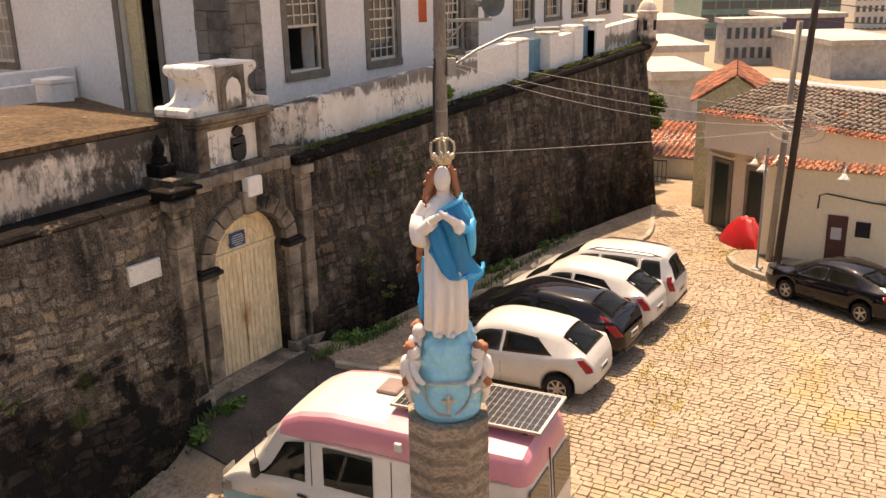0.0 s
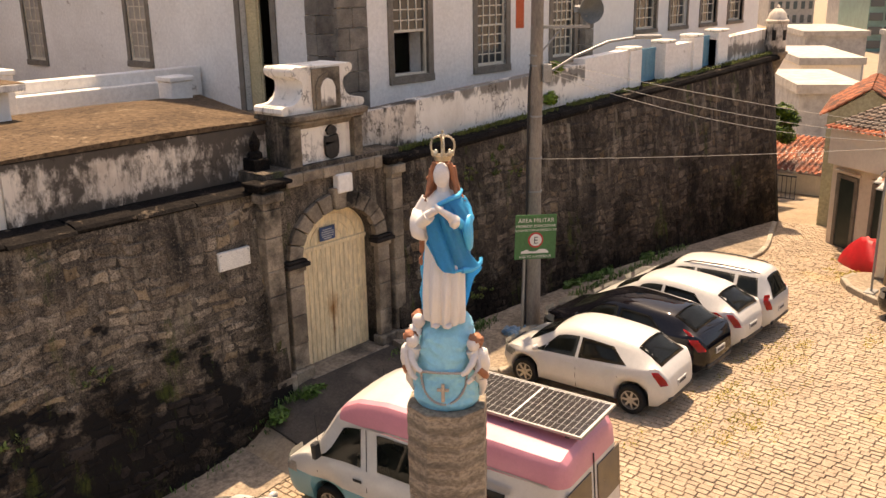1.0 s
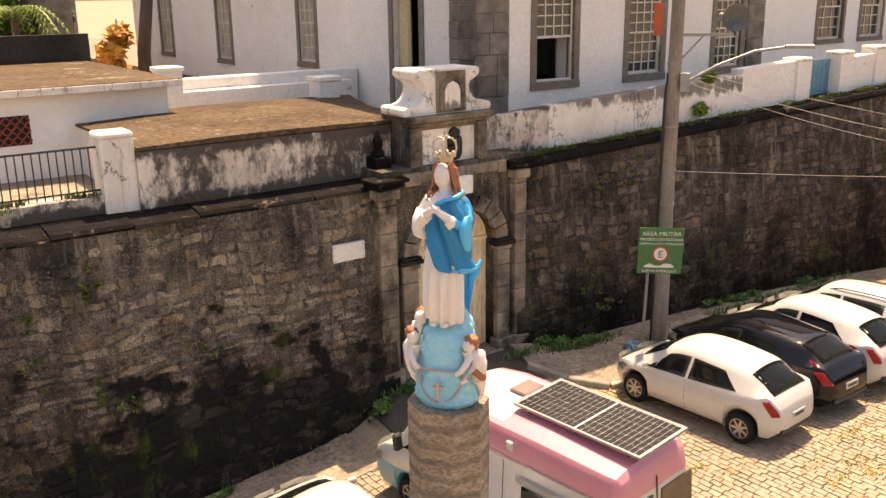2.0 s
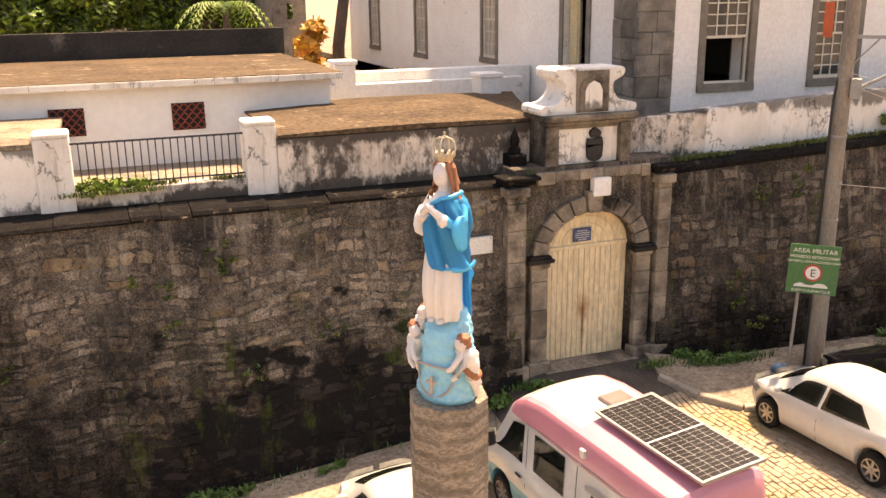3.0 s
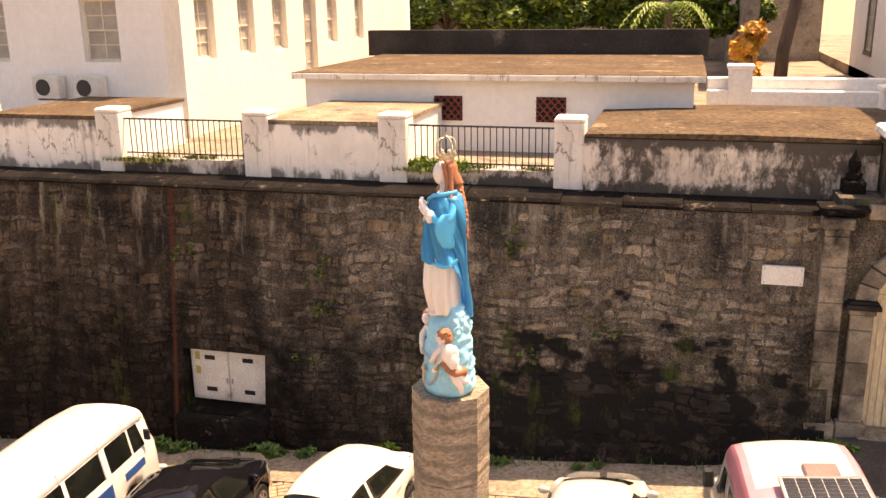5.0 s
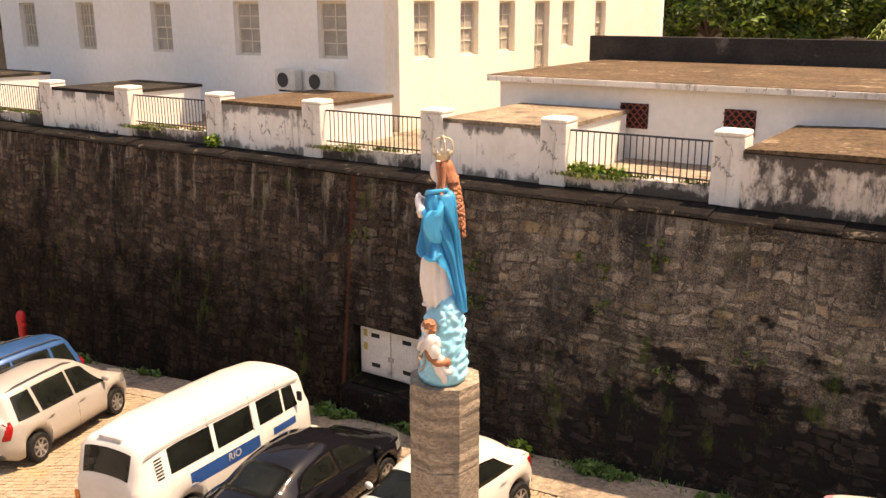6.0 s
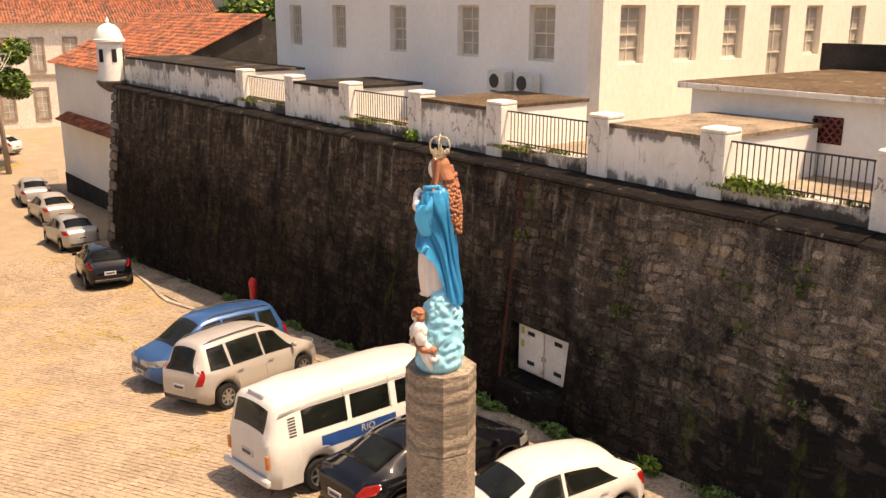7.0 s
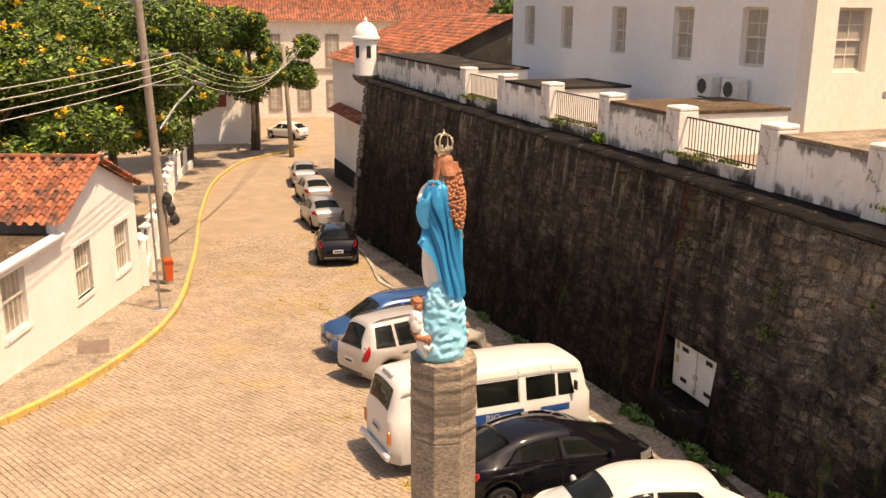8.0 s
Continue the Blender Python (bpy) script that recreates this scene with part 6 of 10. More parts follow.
# ---- old minibus with a blue stripe ----
def minibus(m):
    L, W, H = 4.5, 1.72, 2.02
    a, b = -L / 2, L / 2
    top = [(a, 0.75), (a + 0.01, 1.15), (a + 0.05, 1.35), (a + 0.2, 1.86), (a + 0.3, 1.94), (-1.2, H), (1.2, H), (b - 0.36, H - 0.06), (b - 0.24, 1.88), (b - 0.05, 1.22), (b - 0.01, 1.05), (b, 0.8)]
    belt = [(a, 1.20), (b, 1.20)]
    sh = Shell(L, W, top, belt, (-1.2, 1.2), 0.32, 0.25, lean=0.10, corner=0.24, roof_round=0.14, soft=False)
    t = thing("minibus", "old white minibus with a blue stripe along its side", "minibus", "cars parked along the wall")
    part("body", sh.body(), P_WHITE, t, smooth=True, angle=50)
    part("windshield", sh.top_pane(b - 0.22, b - 0.08, 0.95), M_CARGLASS, t)
    part("rear_window", sh.top_pane(a + 0.185, a + 0.06, 0.88), M_CARGLASS, t)
    M_STRIPE = paint("blue_stripe_paint", (0.035, 0.13, 0.42), 0.35)
    for sx in (1, -1):
        for y0, y1 in ((-1.50, -0.52), (-0.42, 0.50), (0.68, 1.36), (1.42, 1.80)):
            part("side_window", sh.side_pane(y0, y0, y1, y1 - (0.08 if y1 > 1.5 else 0), sx, 0.04, 0.74), M_CARGLASS, t)
        part("stripe", sh.flank_pane(-1.15, 0.60, 0.84, 1.09, sx, 0.004, n=16), M_STRIPE, t)
        part("stripe", sh.flank_pane(0.98, 1.66, 0.92, 1.06, sx, 0.004, n=6), M_STRIPE, t)
        part("gutter", sh.side_pane(-2.0, -1.95, 1.95, 1.85, sx, 0.83, 0.87, out=0.03), P_WHITE, t)
        for k in range(7):
            part("louvre", sh.side_pane(-1.80, -1.80, -1.64, -1.64, sx, 0.05 + k * 0.09, 0.09 + k * 0.09, out=0.010), M_DARKTRIM, t)
        for yw in sh.wheels:
            wheel(t, sx * (W / 2 - 0.13), yw, 0.32, 0.18, 6)
        for y in (0.52, 1.28, -0.56):
            part("door_gap", sh.flank_pane(y - 0.006, y + 0.006, 0.42, 1.85, sx, 0.005, n=1), M_DARKTRIM, t)
        part("tail_light", boxes((sx * 0.66, sx * 0.76, a - 0.015, a + 0.03, 0.72, 0.98), bevel=0.01), M_AMBER, t)
        bm = bmesh.new()
        blob(bm, (sx * 0.55, b - 0.02, 0.86), (0.11, 0.05, 0.11))
        part("headlight", bm, M_HEADLAMP, t, smooth=True)
        p = sh.side(1.75, 0.2, sx)
        bm = bmesh.new()
        box(bm, p[0] + sx * 0.04, p[0] + sx * 0.16, p[1], p[1] + 0.05, p[2], p[2] + 0.2, 0.015)
        part("mirror", bm, M_DARKTRIM, t)
    part("bumper", boxes((-0.84, 0.84, a - 0.1, a - 0.0, 0.42, 0.56), bevel=0.03), P_WHITE, t)
    part("bumper", boxes((-0.84, 0.84, b, b + 0.1, 0.42, 0.56), bevel=0.03), P_WHITE, t)
    pl = part("number_plate", boxes((-0.2, 0.2, a - 0.02, a + 0.02, 0.80, 0.93)), M_PLATE, t)
    part("print_bar", boxes((-0.15, 0.15, a - 0.026, a - 0.021, 0.84, 0.90)), M_BARS, pl)
    part("rear_vent", boxes((-0.28, 0.28, a + 0.24, a + 0.32, 1.88, 1.98), bevel=0.02), mat("pale_roof_sign", (0.6, 0.6, 0.58), None, 3, 0.5), t)
    # lettering on the stripe
    for sx, rot in ((1, 90), (-1, -90)):
        cu = bpy.data.curves.new("stripe_lettering", "FONT")
        cu.body = "RIO"
        cu.size = 0.2
        cu.align_x = "CENTER"
        tmp = bpy.data.objects.new("tmp_text", cu)
        scene.collection.objects.link(tmp)
        dg = bpy.context.evaluated_depsgraph_get()
        me = bpy.data.meshes.new_from_object(tmp.evaluated_get(dg))
        bpy.data.objects.remove(tmp)
        me.materials.clear()
        me.materials.append(M_PLATE)
        ob = new("stripe_lettering", me)
        ob.parent = t
        ob.matrix_local = Matrix.Translation((sx * (W / 2 + 0.022), -0.1, 0.93)) @ pose(0, 0, 0, 90, 0, rot)
    t.matrix_world = m
    return t


minibus(on_ground(-7.2, 3.26, 3.6, 2.4, s=0.94))

# ---- column and statue ----
COL_TOP = 3.80
COL_R = 0.310


def column():
    t = thing("statue_column", "octagonal cast concrete column with a banded, stained shaft", "column", at=(0, 0, 0))
    gz = ground_z(0, 0)
    turn = radians(33.8)

    def oct_ring(r, z, rock=0.0):
        out = []
        for i in range(8):
            a = turn + 2 * math.pi * (i + 0.5) / 8
            rr = r / math.cos(math.pi / 8)
            out.append((rr * math.cos(a), rr * math.sin(a), z + rock * math.sin(a * 2 + 1)))
        return out

    def rough(bm, k):
        for v in bm.verts:
            v.co += Vector((noise.noise(v.co * 9), noise.noise(v.co * 9 + Vector((5, 0, 0))), 0)) * k
    bm = bmesh.new()
    loft(bm, [oct_ring(COL_R, z) for z in (gz - 0.3, 0.2, 0.9, 1.6, 2.2)])
    bmesh.ops.bevel(bm, geom=[e for e in bm.edges if abs(e.verts[0].co.z - e.verts[1].co.z) > 0.2], offset=0.012, segments=1, affect="EDGES")
    rough(bm, 0.006)
    part("lower_shaft", bm, M_COLUMN, t)
    bm = bmesh.new()
    loft(bm, [oct_ring(COL_R + 0.002, 2.21, 0.0), oct_ring(COL_R + 0.002, 2.99)])
    bmesh.ops.bevel(bm, geom=bm.edges[:], offset=0.01, segments=1, affect="EDGES")
    rough(bm, 0.006)
    part("middle_drum", bm, M_COLUMN, t)
    bm = bmesh.new()
    rings = []
    z = 3.0
    while z < COL_TOP - 0.02:
        rings.append(oct_ring(COL_R + 0.003 - 0.004 * (abs(math.sin((z - 3.0) * math.pi / 0.115)) ** 5) + 0.001 * math.sin(z * 23.0), z, 0.014 * min(1, (z - 3.0) * 8, (COL_TOP - z) * 8)))
        z += 0.012
    rings.append(oct_ring(COL_R, COL_TOP))
    loft(bm, rings)
    rough(bm, 0.004)
    part("upper_drum", bm, M_BANDED, t, "concrete drum with wavy dark bands of damp")
    part("base_step", boxes((-0.55, 0.55, -0.55, 0.55, gz - 0.2, gz + 0.3), bevel=0.03), M_COLUMN, t)
    return t


column()
M_ROBE = mat("statue_white_paint", (0.80, 0.76, 0.71), (0.74, 0.69, 0.63), 2, 0.55, dirt=(0.52, 0.44, 0.37), dscale=5, dlow=0.66, dhigh=0.9, stretch=(1, 1, 0.4), fine=0.025)
M_MANTLE = mat("statue_blue_paint", (0.035, 0.46, 0.78), (0.025, 0.38, 0.70), 3, 0.42, fine=0.03, dirt=(0.12, 0.42, 0.62), dscale=4, dlow=0.66, dhigh=0.85)
M_HAIR = mat("statue_brown_paint", (0.40, 0.165, 0.080), (0.30, 0.115, 0.058), 6, 0.65, bump=0.4, bscale=40, fine=0.05)
M_CLOUD = mat("statue_cloud_paint", (0.30, 0.66, 0.78), (0.20, 0.54, 0.70), 2.5, 0.5, bump=0.12, bscale=12, dirt=(0.40, 0.68, 0.76), dscale=4, dlow=0.55, dhigh=0.75, fine=0.04)
M_SKIN = mat("statue_pale_paint", (0.78, 0.72, 0.67), (0.72, 0.65, 0.60), 4, 0.55, fine=0.03)


def statue():
    """One mesh; the figure's front is local -y, its left side +x."""
    bm = bmesh.new()

    def ring(z, rx, ry, cx=0.0, cy=0.0, folds=0.0, n=48, k=9, ph=0.0):
        out = []
        for i in range(n):
            a = 2 * math.pi * i / n
            f = 1 + folds * (math.sin(k * a + ph + 1.5 * math.sin(2 * a)) * 0.6 + 0.4 * math.sin((2 * k + 1) * a + ph * 2))
            out.append((cx + rx * f * math.cos(a), cy + ry * f * math.sin(a), z))
        return out

    def polar(deg, r, z, flat=1.0):
        return (r * math.cos(radians(deg)), r * math.sin(radians(deg)) * flat, z)
    # cloud: rolling billows, strongest behind, rising at the back and left
    rnd = random.Random(11)
    lobes = []
    for i in range(210):
        deg = rnd.uniform(-180, 180)
        front = max(0.0, math.cos(radians(deg + 85)))
        z = rnd.uniform(0.0, 0.78)
        lobes.append((deg, z, rnd.uniform(0.022, 0.048) * (1 - 0.35 * front), rnd.uniform(0.12, 0.32), rnd.uniform(0.022, 0.045), rnd.uniform(-0.16, 0.16)))
    rows = []
    for j in range(84):
        t_ = j / 83
        row = []
        for i in range(120):
            deg = -180 + 3 * i
            a = radians(deg)
            top = float(np.interp(deg, [-180, -150, -120, -60, -25, 0, 40, 90, 140, 180], [0.72, 0.69, 0.66, 0.66, 0.71, 0.80, 0.84, 0.79, 0.74, 0.72]))
            z = top * math.sin(t_ * math.pi / 2) ** 0.85
            q = z / top
            r0 = float(np.interp(q, [0, 0.08, 0.3, 0.6, 0.8, 0.92, 1.0], [0.262, 0.272, 0.255, 0.236, 0.215, 0.185, 0.11]))
            h = 0.0
            for ld, lz, lh, wa, wz, tilt in lobes:
                da = radians((deg - ld + 180) % 360 - 180)
                if abs(da) < 0.8:
                    dz = z - lz - tilt * da
                    e = (da / wa) ** 2 + (dz / wz) ** 2
                    if e < 3.0:
                        h = max(h, lh * math.exp(-e))
            r = r0 + h * min(1.0, (1.02 - q) * 6) * min(1.0, q * 12 + 0.1)
            row.append((r * math.cos(a) * 0.91, r * math.sin(a) * 0.77 - 0.012, z))
        rows.append(row)
    loft(bm, rows, mat_index=3)
    # robe: long soft folds from the hip, swelling before the knees and drawn in at the hem
    rows = []
    zz = [0.56, 0.68, 0.78, 0.95, 1.10, 1.28, 1.42, 1.55, 1.66, 1.74]
    fold_at = [(-118, 9, 0.020), (-96, 6, -0.022), (-82, 7, 0.018), (-66, 6, -0.020), (-50, 9, 0.020), (-30, 7, -0.016), (-12, 8, 0.016), (8, 8, -0.014), (-140, 8, -0.020), (-158, 9, 0.016), (180, 9, -0.012), (60, 10, 0.012), (100, 10, -0.012), (140, 9, 0.012)]
    for j in range(56):
        v = j / 55
        row = []
        for i in range(180):
            deg = -180 + 2 * i
            a = radians(deg)
            hem = 0.685 + 0.075 * (0.5 + 0.5 * math.sin(a)) + 0.012 * math.sin(7 * a + 1)
            z = hem + (1.74 - hem) * v
            rx = float(np.interp(z, zz, [0.135, 0.150, 0.160, 0.162, 0.160, 0.152, 0.155, 0.165, 0.14, 0.07]))
            ry = float(np.interp(z, zz, [0.105, 0.118, 0.135, 0.148, 0.145, 0.130, 0.122, 0.118, 0.10, 0.066]))
            cy = float(np.interp(z, [0.56, 0.72, 0.9, 1.05, 1.3, 1.74], [-0.02, -0.035, -0.055, -0.05, -0.02, 0.0]))
            fd = float(np.interp(z, [0.56, 0.8, 1.2, 1.45, 1.74], [1.25, 1.0, 0.7, 0.4, 0.0]))
            sway = 5.0 * math.sin(4.0 * z + 0.5) + 16.0 * (z - 0.7) * math.sin(a * 0.5)
            h = sum(k * math.exp(-((((deg - d + sway) + 180) % 360 - 180) / w) ** 2) for d, w, k in fold_at) * fd
            row.append(((rx + h) * math.cos(a), cy + (ry + h) * math.sin(a), z))
        rows.append(row)
    loft(bm, rows, mat_index=0)
    # toes of the shoes beneath the hem
    for x in (-0.045, 0.05):
        blob(bm, (x, -0.145, 0.70), (0.03, 0.05, 0.022), 12, mat_index=4)
    # neck and plain egg head
    loft(bm, [ring(z, r, r * 1.05, 0, cy) for z, r, cy in ((1.68, 0.085, 0.0), (1.73, 0.055, -0.008), (1.78, 0.045, -0.018), (1.84, 0.048, -0.028))], mat_index=4)
    blob(bm, (-0.004, -0.052, 1.872), (0.062, 0.068, 0.098), 14, mat_index=4)
    # hair: cap, side locks, mane of curls down the back
    rows = []
    for j in range(16):
        t_ = j / 15
        z = 1.992 - 0.20 * t_
        row = []
        for i in range(31):
            a = radians(-42 + 264 * i / 30)
            r = 0.082 * math.sqrt(max(0.0, 1 - (max(0.0, (z - 1.90)) / 0.094) ** 2)) if z > 1.90 else 0.082 + 0.02 * (1.90 - z) / 0.12
            r *= 1 + 0.035 * math.sin(14 * a + 16 * z)
            front = 1.0 if z > 1.93 else 0.86
            low_k = max(0.0, 1.88 - z) / 0.09
            row.append((r * math.cos(a) * (1.0 - 0.12 * low_k), r * math.sin(a) * (1.0 if math.sin(a) > 0 else front * 0.66) + 0.03 * low_k, z))
        rows.append(row)
    loft(bm, rows, close_ring=False, cap=False, mat_index=2)
    for sx in (-1, 1):
        tube(bm, [(sx * 0.055, -0.05, 1.965), (sx * 0.074, -0.04, 1.90), (sx * 0.08, -0.03, 1.84), (sx * 0.094, -0.03, 1.79), (sx * 0.10, -0.045, 1.745), (sx * 0.122, -0.06, 1.71), (sx * 0.13, -0.07, 1.67)], 0.020, 10, 0.012, mat_index=2)
        tube(bm, [(sx * 0.072, 0.0, 1.93), (sx * 0.09, 0.0, 1.82), (sx * 0.115, 0.0, 1.735), (sx * 0.145, -0.01, 1.69), (sx * 0.16, -0.02, 1.665)], 0.026, 10, 0.015, mat_index=2)
    rows = []
    for z, rx, ry, cy in ((1.90, 0.075, 0.045, 0.045), (1.82, 0.085, 0.05, 0.055), (1.74, 0.105, 0.046, 0.070), (1.62, 0.116, 0.044, 0.090), (1.52, 0.104, 0.040, 0.100), (1.43, 0.080, 0.035, 0.104), (1.37, 0.054, 0.028, 0.108), (1.33, 0.030, 0.020, 0.110), (1.31, 0.012, 0.010, 0.110)):
        rows.append(ring(z, rx, ry, -0.045, cy, 0.04, 40, 9, z * 9))
    loft(bm, rows, mat_index=2)
    rnd = random.Random(9)
    for z in np.arange(1.30, 1.82, 0.036):
        w = float(np.interp(z, [1.28, 1.40, 1.6, 1.8], [0.035, 0.085, 0.115, 0.09]))
        cy = float(np.interp(z, [1.18, 1.5, 1.8], [0.125, 0.112, 0.058]))
        n_c = max(2, int(w / 0.014))
        for k in range(n_c + 1):
            a = radians(10 + 160 * (k + rnd.uniform(-0.3, 0.3)) / n_c)
            zz_ = z + rnd.uniform(-0.014, 0.014)
            p = (-0.045 + w * math.cos(a), cy + 0.05 * math.sin(a), zz_)
            blob(bm, (p[0], p[1] + 0.004, p[2]), (0.019, 0.015, 0.021), mat_index=2, wob=0.35, s=3)
    for x, y, z in ((-0.185, 0.045, 1.32), (-0.19, 0.05, 1.26), (-0.175, 0.055, 1.20), (-0.195, 0.045, 1.16)):
        blob(bm, (x, y, z), (0.026, 0.026, 0.042), mat_index=2, wob=0.4, s=4)
    # right sleeve (white), wide at the elbow, and crossed palms before the breast
    tube(bm, [(-0.12, 0.0, 1.67), (-0.165, -0.005, 1.60), (-0.195, -0.02, 1.54), (-0.205, -0.05, 1.49), (-0.17, -0.10, 1.49), (-0.11, -0.155, 1.55), (-0.075, -0.185, 1.59)], 0.060, 18, 0.046, mat_index=0)
    loft(bm, [ring(z, rx, ry, cx, cy, 0.06, 40, 6, z * 7) for z, rx, ry, cx, cy in ((1.60, 0.05, 0.06, -0.185, -0.03), (1.53, 0.068, 0.085, -0.185, -0.055), (1.46, 0.075, 0.095, -0.175, -0.075), (1.40, 0.07, 0.085, -0.165, -0.075), (1.375, 0.045, 0.055, -0.155, -0.07))], mat_index=0)
    tube(bm, [(-0.085, -0.18, 1.59), (-0.04, -0.205, 1.625), (0.005, -0.215, 1.645), (0.04, -0.205, 1.65)], 0.034, 12, 0.018, mat_index=4)
    tube(bm, [(0.10, -0.195, 1.575), (0.07, -0.212, 1.605), (0.03, -0.225, 1.635), (-0.005, -0.222, 1.66), (-0.02, -0.21, 1.675)], 0.034, 12, 0.015, mat_index=4)
    blob(bm, (0.115, -0.180, 1.55), (0.045, 0.045, 0.055), 14, mat_index=0, wob=0.2, s=2)
    # mantle: over the left shoulder and arm, across the breast and hips, blown at the left, falling behind
    rows = []
    n_a = 110
    for j in range(52):
        v = j / 51
        row = []
        for i in range(n_a + 1):
            u = i / n_a
            deg = -124 + 292 * u
            a = radians(deg)
            hi = float(np.interp(deg, [-124, -110, -95, -70, -40, 0, 40, 70, 100, 130, 168], [1.55, 1.63, 1.67, 1.71, 1.73, 1.735, 1.725, 1.66, 1.50, 1.34, 1.20]))
            lo = float(np.interp(deg, [-124, -112, -98, -80, -60, -35, -12, 10, 28, 50, 80, 120, 168], [1.36, 1.31, 1.23, 1.165, 1.145, 1.15, 1.14, 1.04, 0.86, 0.68, 0.62, 0.62, 0.70]))
            z = hi + (lo - hi) * v
            side = float(np.interp(z, [0.6, 0.85, 1.05, 1.2, 1.32, 1.42, 1.52, 1.62, 1.69, 1.74], [0.185, 0.172, 0.165, 0.165, 0.172, 0.188, 0.200, 0.188, 0.158, 0.085]))
            fore = float(np.interp(z, [0.6, 1.05, 1.2, 1.35, 1.5, 1.6, 1.68, 1.74], [0.22, 0.222, 0.214, 0.188, 0.170, 0.156, 0.130, 0.085]))
            back_ = float(np.interp(z, [0.6, 0.75, 0.9, 1.05, 1.25, 1.45, 1.6, 1.7, 1.74], [0.185, 0.178, 0.155, 0.135, 0.122, 0.118, 0.115, 0.104, 0.08]))
            kf = 0.5 - 0.5 * math.cos(math.pi * max(0.0, min(1.0, (-deg - 25) / 50)))
            kb = 0.5 - 0.5 * math.cos(math.pi * max(0.0, min(1.0, (deg - 15) / 55)))
            r = side * (1 - kf) * (1 - kb) + fore * kf + back_ * kb
            # slanting folds: from the breast they sweep down and round to the left hip, and so on behind
            front_d = 7.5 * a + 17.0 * (z - 1.2) + 0.7 * math.sin(9.0 * z + 2.0 * a)
            back_d = 11.0 * a + 13.0 * (z - 1.2) + 0.8 * math.sin(5.0 * z + a)
            d = front_d * (1 - kb) + back_d * kb
            crease = 1.0 - abs(math.sin(d / 2 + 0.35 * math.sin(0.61 * d))) ** 0.55
            amp = (0.042 - 0.008 * kb) * min(1.0, v * 2.5 + 0.15)
            fold = amp * (0.55 - 1.25 * crease + 0.16 * math.sin(2.3 * d + 1.1))
            flare = 0.10 * max(0.0, v - 0.55) ** 2 / 0.2 * math.exp(-((deg + 12) / 22) ** 2)
            lift = 0.035 * max(0.0, v - 0.7) ** 2 / 0.09 * math.exp(-((deg + 10) / 16) ** 2)
            r += 0.008 + fold + flare
            row.append((r * math.cos(a), r * math.sin(a) * 0.98, z + lift))
        rows.append(row)
    fs = loft(bm, rows, close_ring=False, cap=False, mat_index=1)
    # blue sleeve: over the upper arm, hanging open from the forearm
    tube(bm, [(0.13, 0.005, 1.68), (0.178, -0.005, 1.61), (0.205, -0.03, 1.54), (0.195, -0.075, 1.50), (0.155, -0.125, 1.515), (0.115, -0.165, 1.555)], 0.034, 18, 0.040, mat_index=1)
    loft(bm, [ring(z, rx, ry, cx, cy, 0.10, 44, 5, z * 9) for z, rx, ry, cx, cy in ((1.575, 0.03, 0.06, 0.195, -0.045), (1.51, 0.042, 0.085, 0.19, -0.075), (1.44, 0.036, 0.085, 0.20, -0.085), (1.37, 0.030, 0.072, 0.205, -0.075), (1.31, 0.022, 0.05, 0.205, -0.055), (1.29, 0.008, 0.02, 0.203, -0.045))], mat_index=1)
    r = bmesh.ops.solidify(bm, geom=fs, thickness=0.014)
    for f in r["geom"]:
        if isinstance(f, bmesh.types.BMFace):
            f.material_index = 1
    # rolled hem along the lower front edge, with a curled tip
    tube(bm, [polar(-120, 0.19, 1.36), polar(-100, 0.178, 1.25), polar(-80, 0.182, 1.17), polar(-55, 0.198, 1.15), polar(-30, 0.232, 1.16), polar(-12, 0.262, 1.165)], 0.010, 12, 0.013, mat_index=1)
    tube(bm, [polar(-116, 0.16, 1.60), polar(-95, 0.155, 1.665), polar(-65, 0.15, 1.705), polar(-30, 0.145, 1.72), polar(20, 0.13, 1.735)], 0.015, 12, 0.02, mat_index=1)
    tube(bm, [polar(160, 0.165, 1.25), polar(167, 0.188, 1.10), polar(163, 0.182, 1.0), polar(169, 0.198, 0.9), polar(165, 0.188, 0.8), polar(169, 0.192, 0.7), polar(165, 0.185, 0.62)], 0.026, 10, 0.02, mat_index=1)
    tube(bm, [polar(-40, 0.215, 1.155), polar(-24, 0.24, 1.15), polar(-12, 0.27, 1.165), polar(-4, 0.288, 1.195), polar(0, 0.285, 1.222)], 0.024, 12, 0.014, mat_index=1)
    # small winged figures holding the beads, as plain lumps
    for sd in (1, -1):
        def at(deg, r, z):
            d = -90 + sd * (deg + 90)
            return polar(d, r * 0.89, z, 0.84)
        tube(bm, [at(-30, 0.295, 0.50), at(-26, 0.315, 0.43), at(-18, 0.325, 0.35), at(-8, 0.315, 0.27), at(0, 0.30, 0.22)], 0.052, 14, 0.058, mat_index=0)
        blob(bm, at(-33, 0.325, 0.555), (0.052, 0.052, 0.06), 14, mat_index=4)
        blob(bm, at(-27, 0.325, 0.585), (0.060, 0.060, 0.05), 14, mat_index=2, wob=0.35, s=5)
        blob(bm, at(-21, 0.32, 0.545), (0.04, 0.04, 0.05), 14, mat_index=2, wob=0.35, s=6)
        # wing, both arms, cloth, legs
        for deg_, z_, r_, s_ in ((-20, 0.43, 0.355, 0.075), (-13, 0.37, 0.36, 0.07), (-10, 0.43, 0.35, 0.055)):
            blob(bm, at(deg_, r_, z_), (s_ * 0.75, s_ * 0.75, s_ * 1.2), 14, mat_index=0, wob=0.12, s=2)
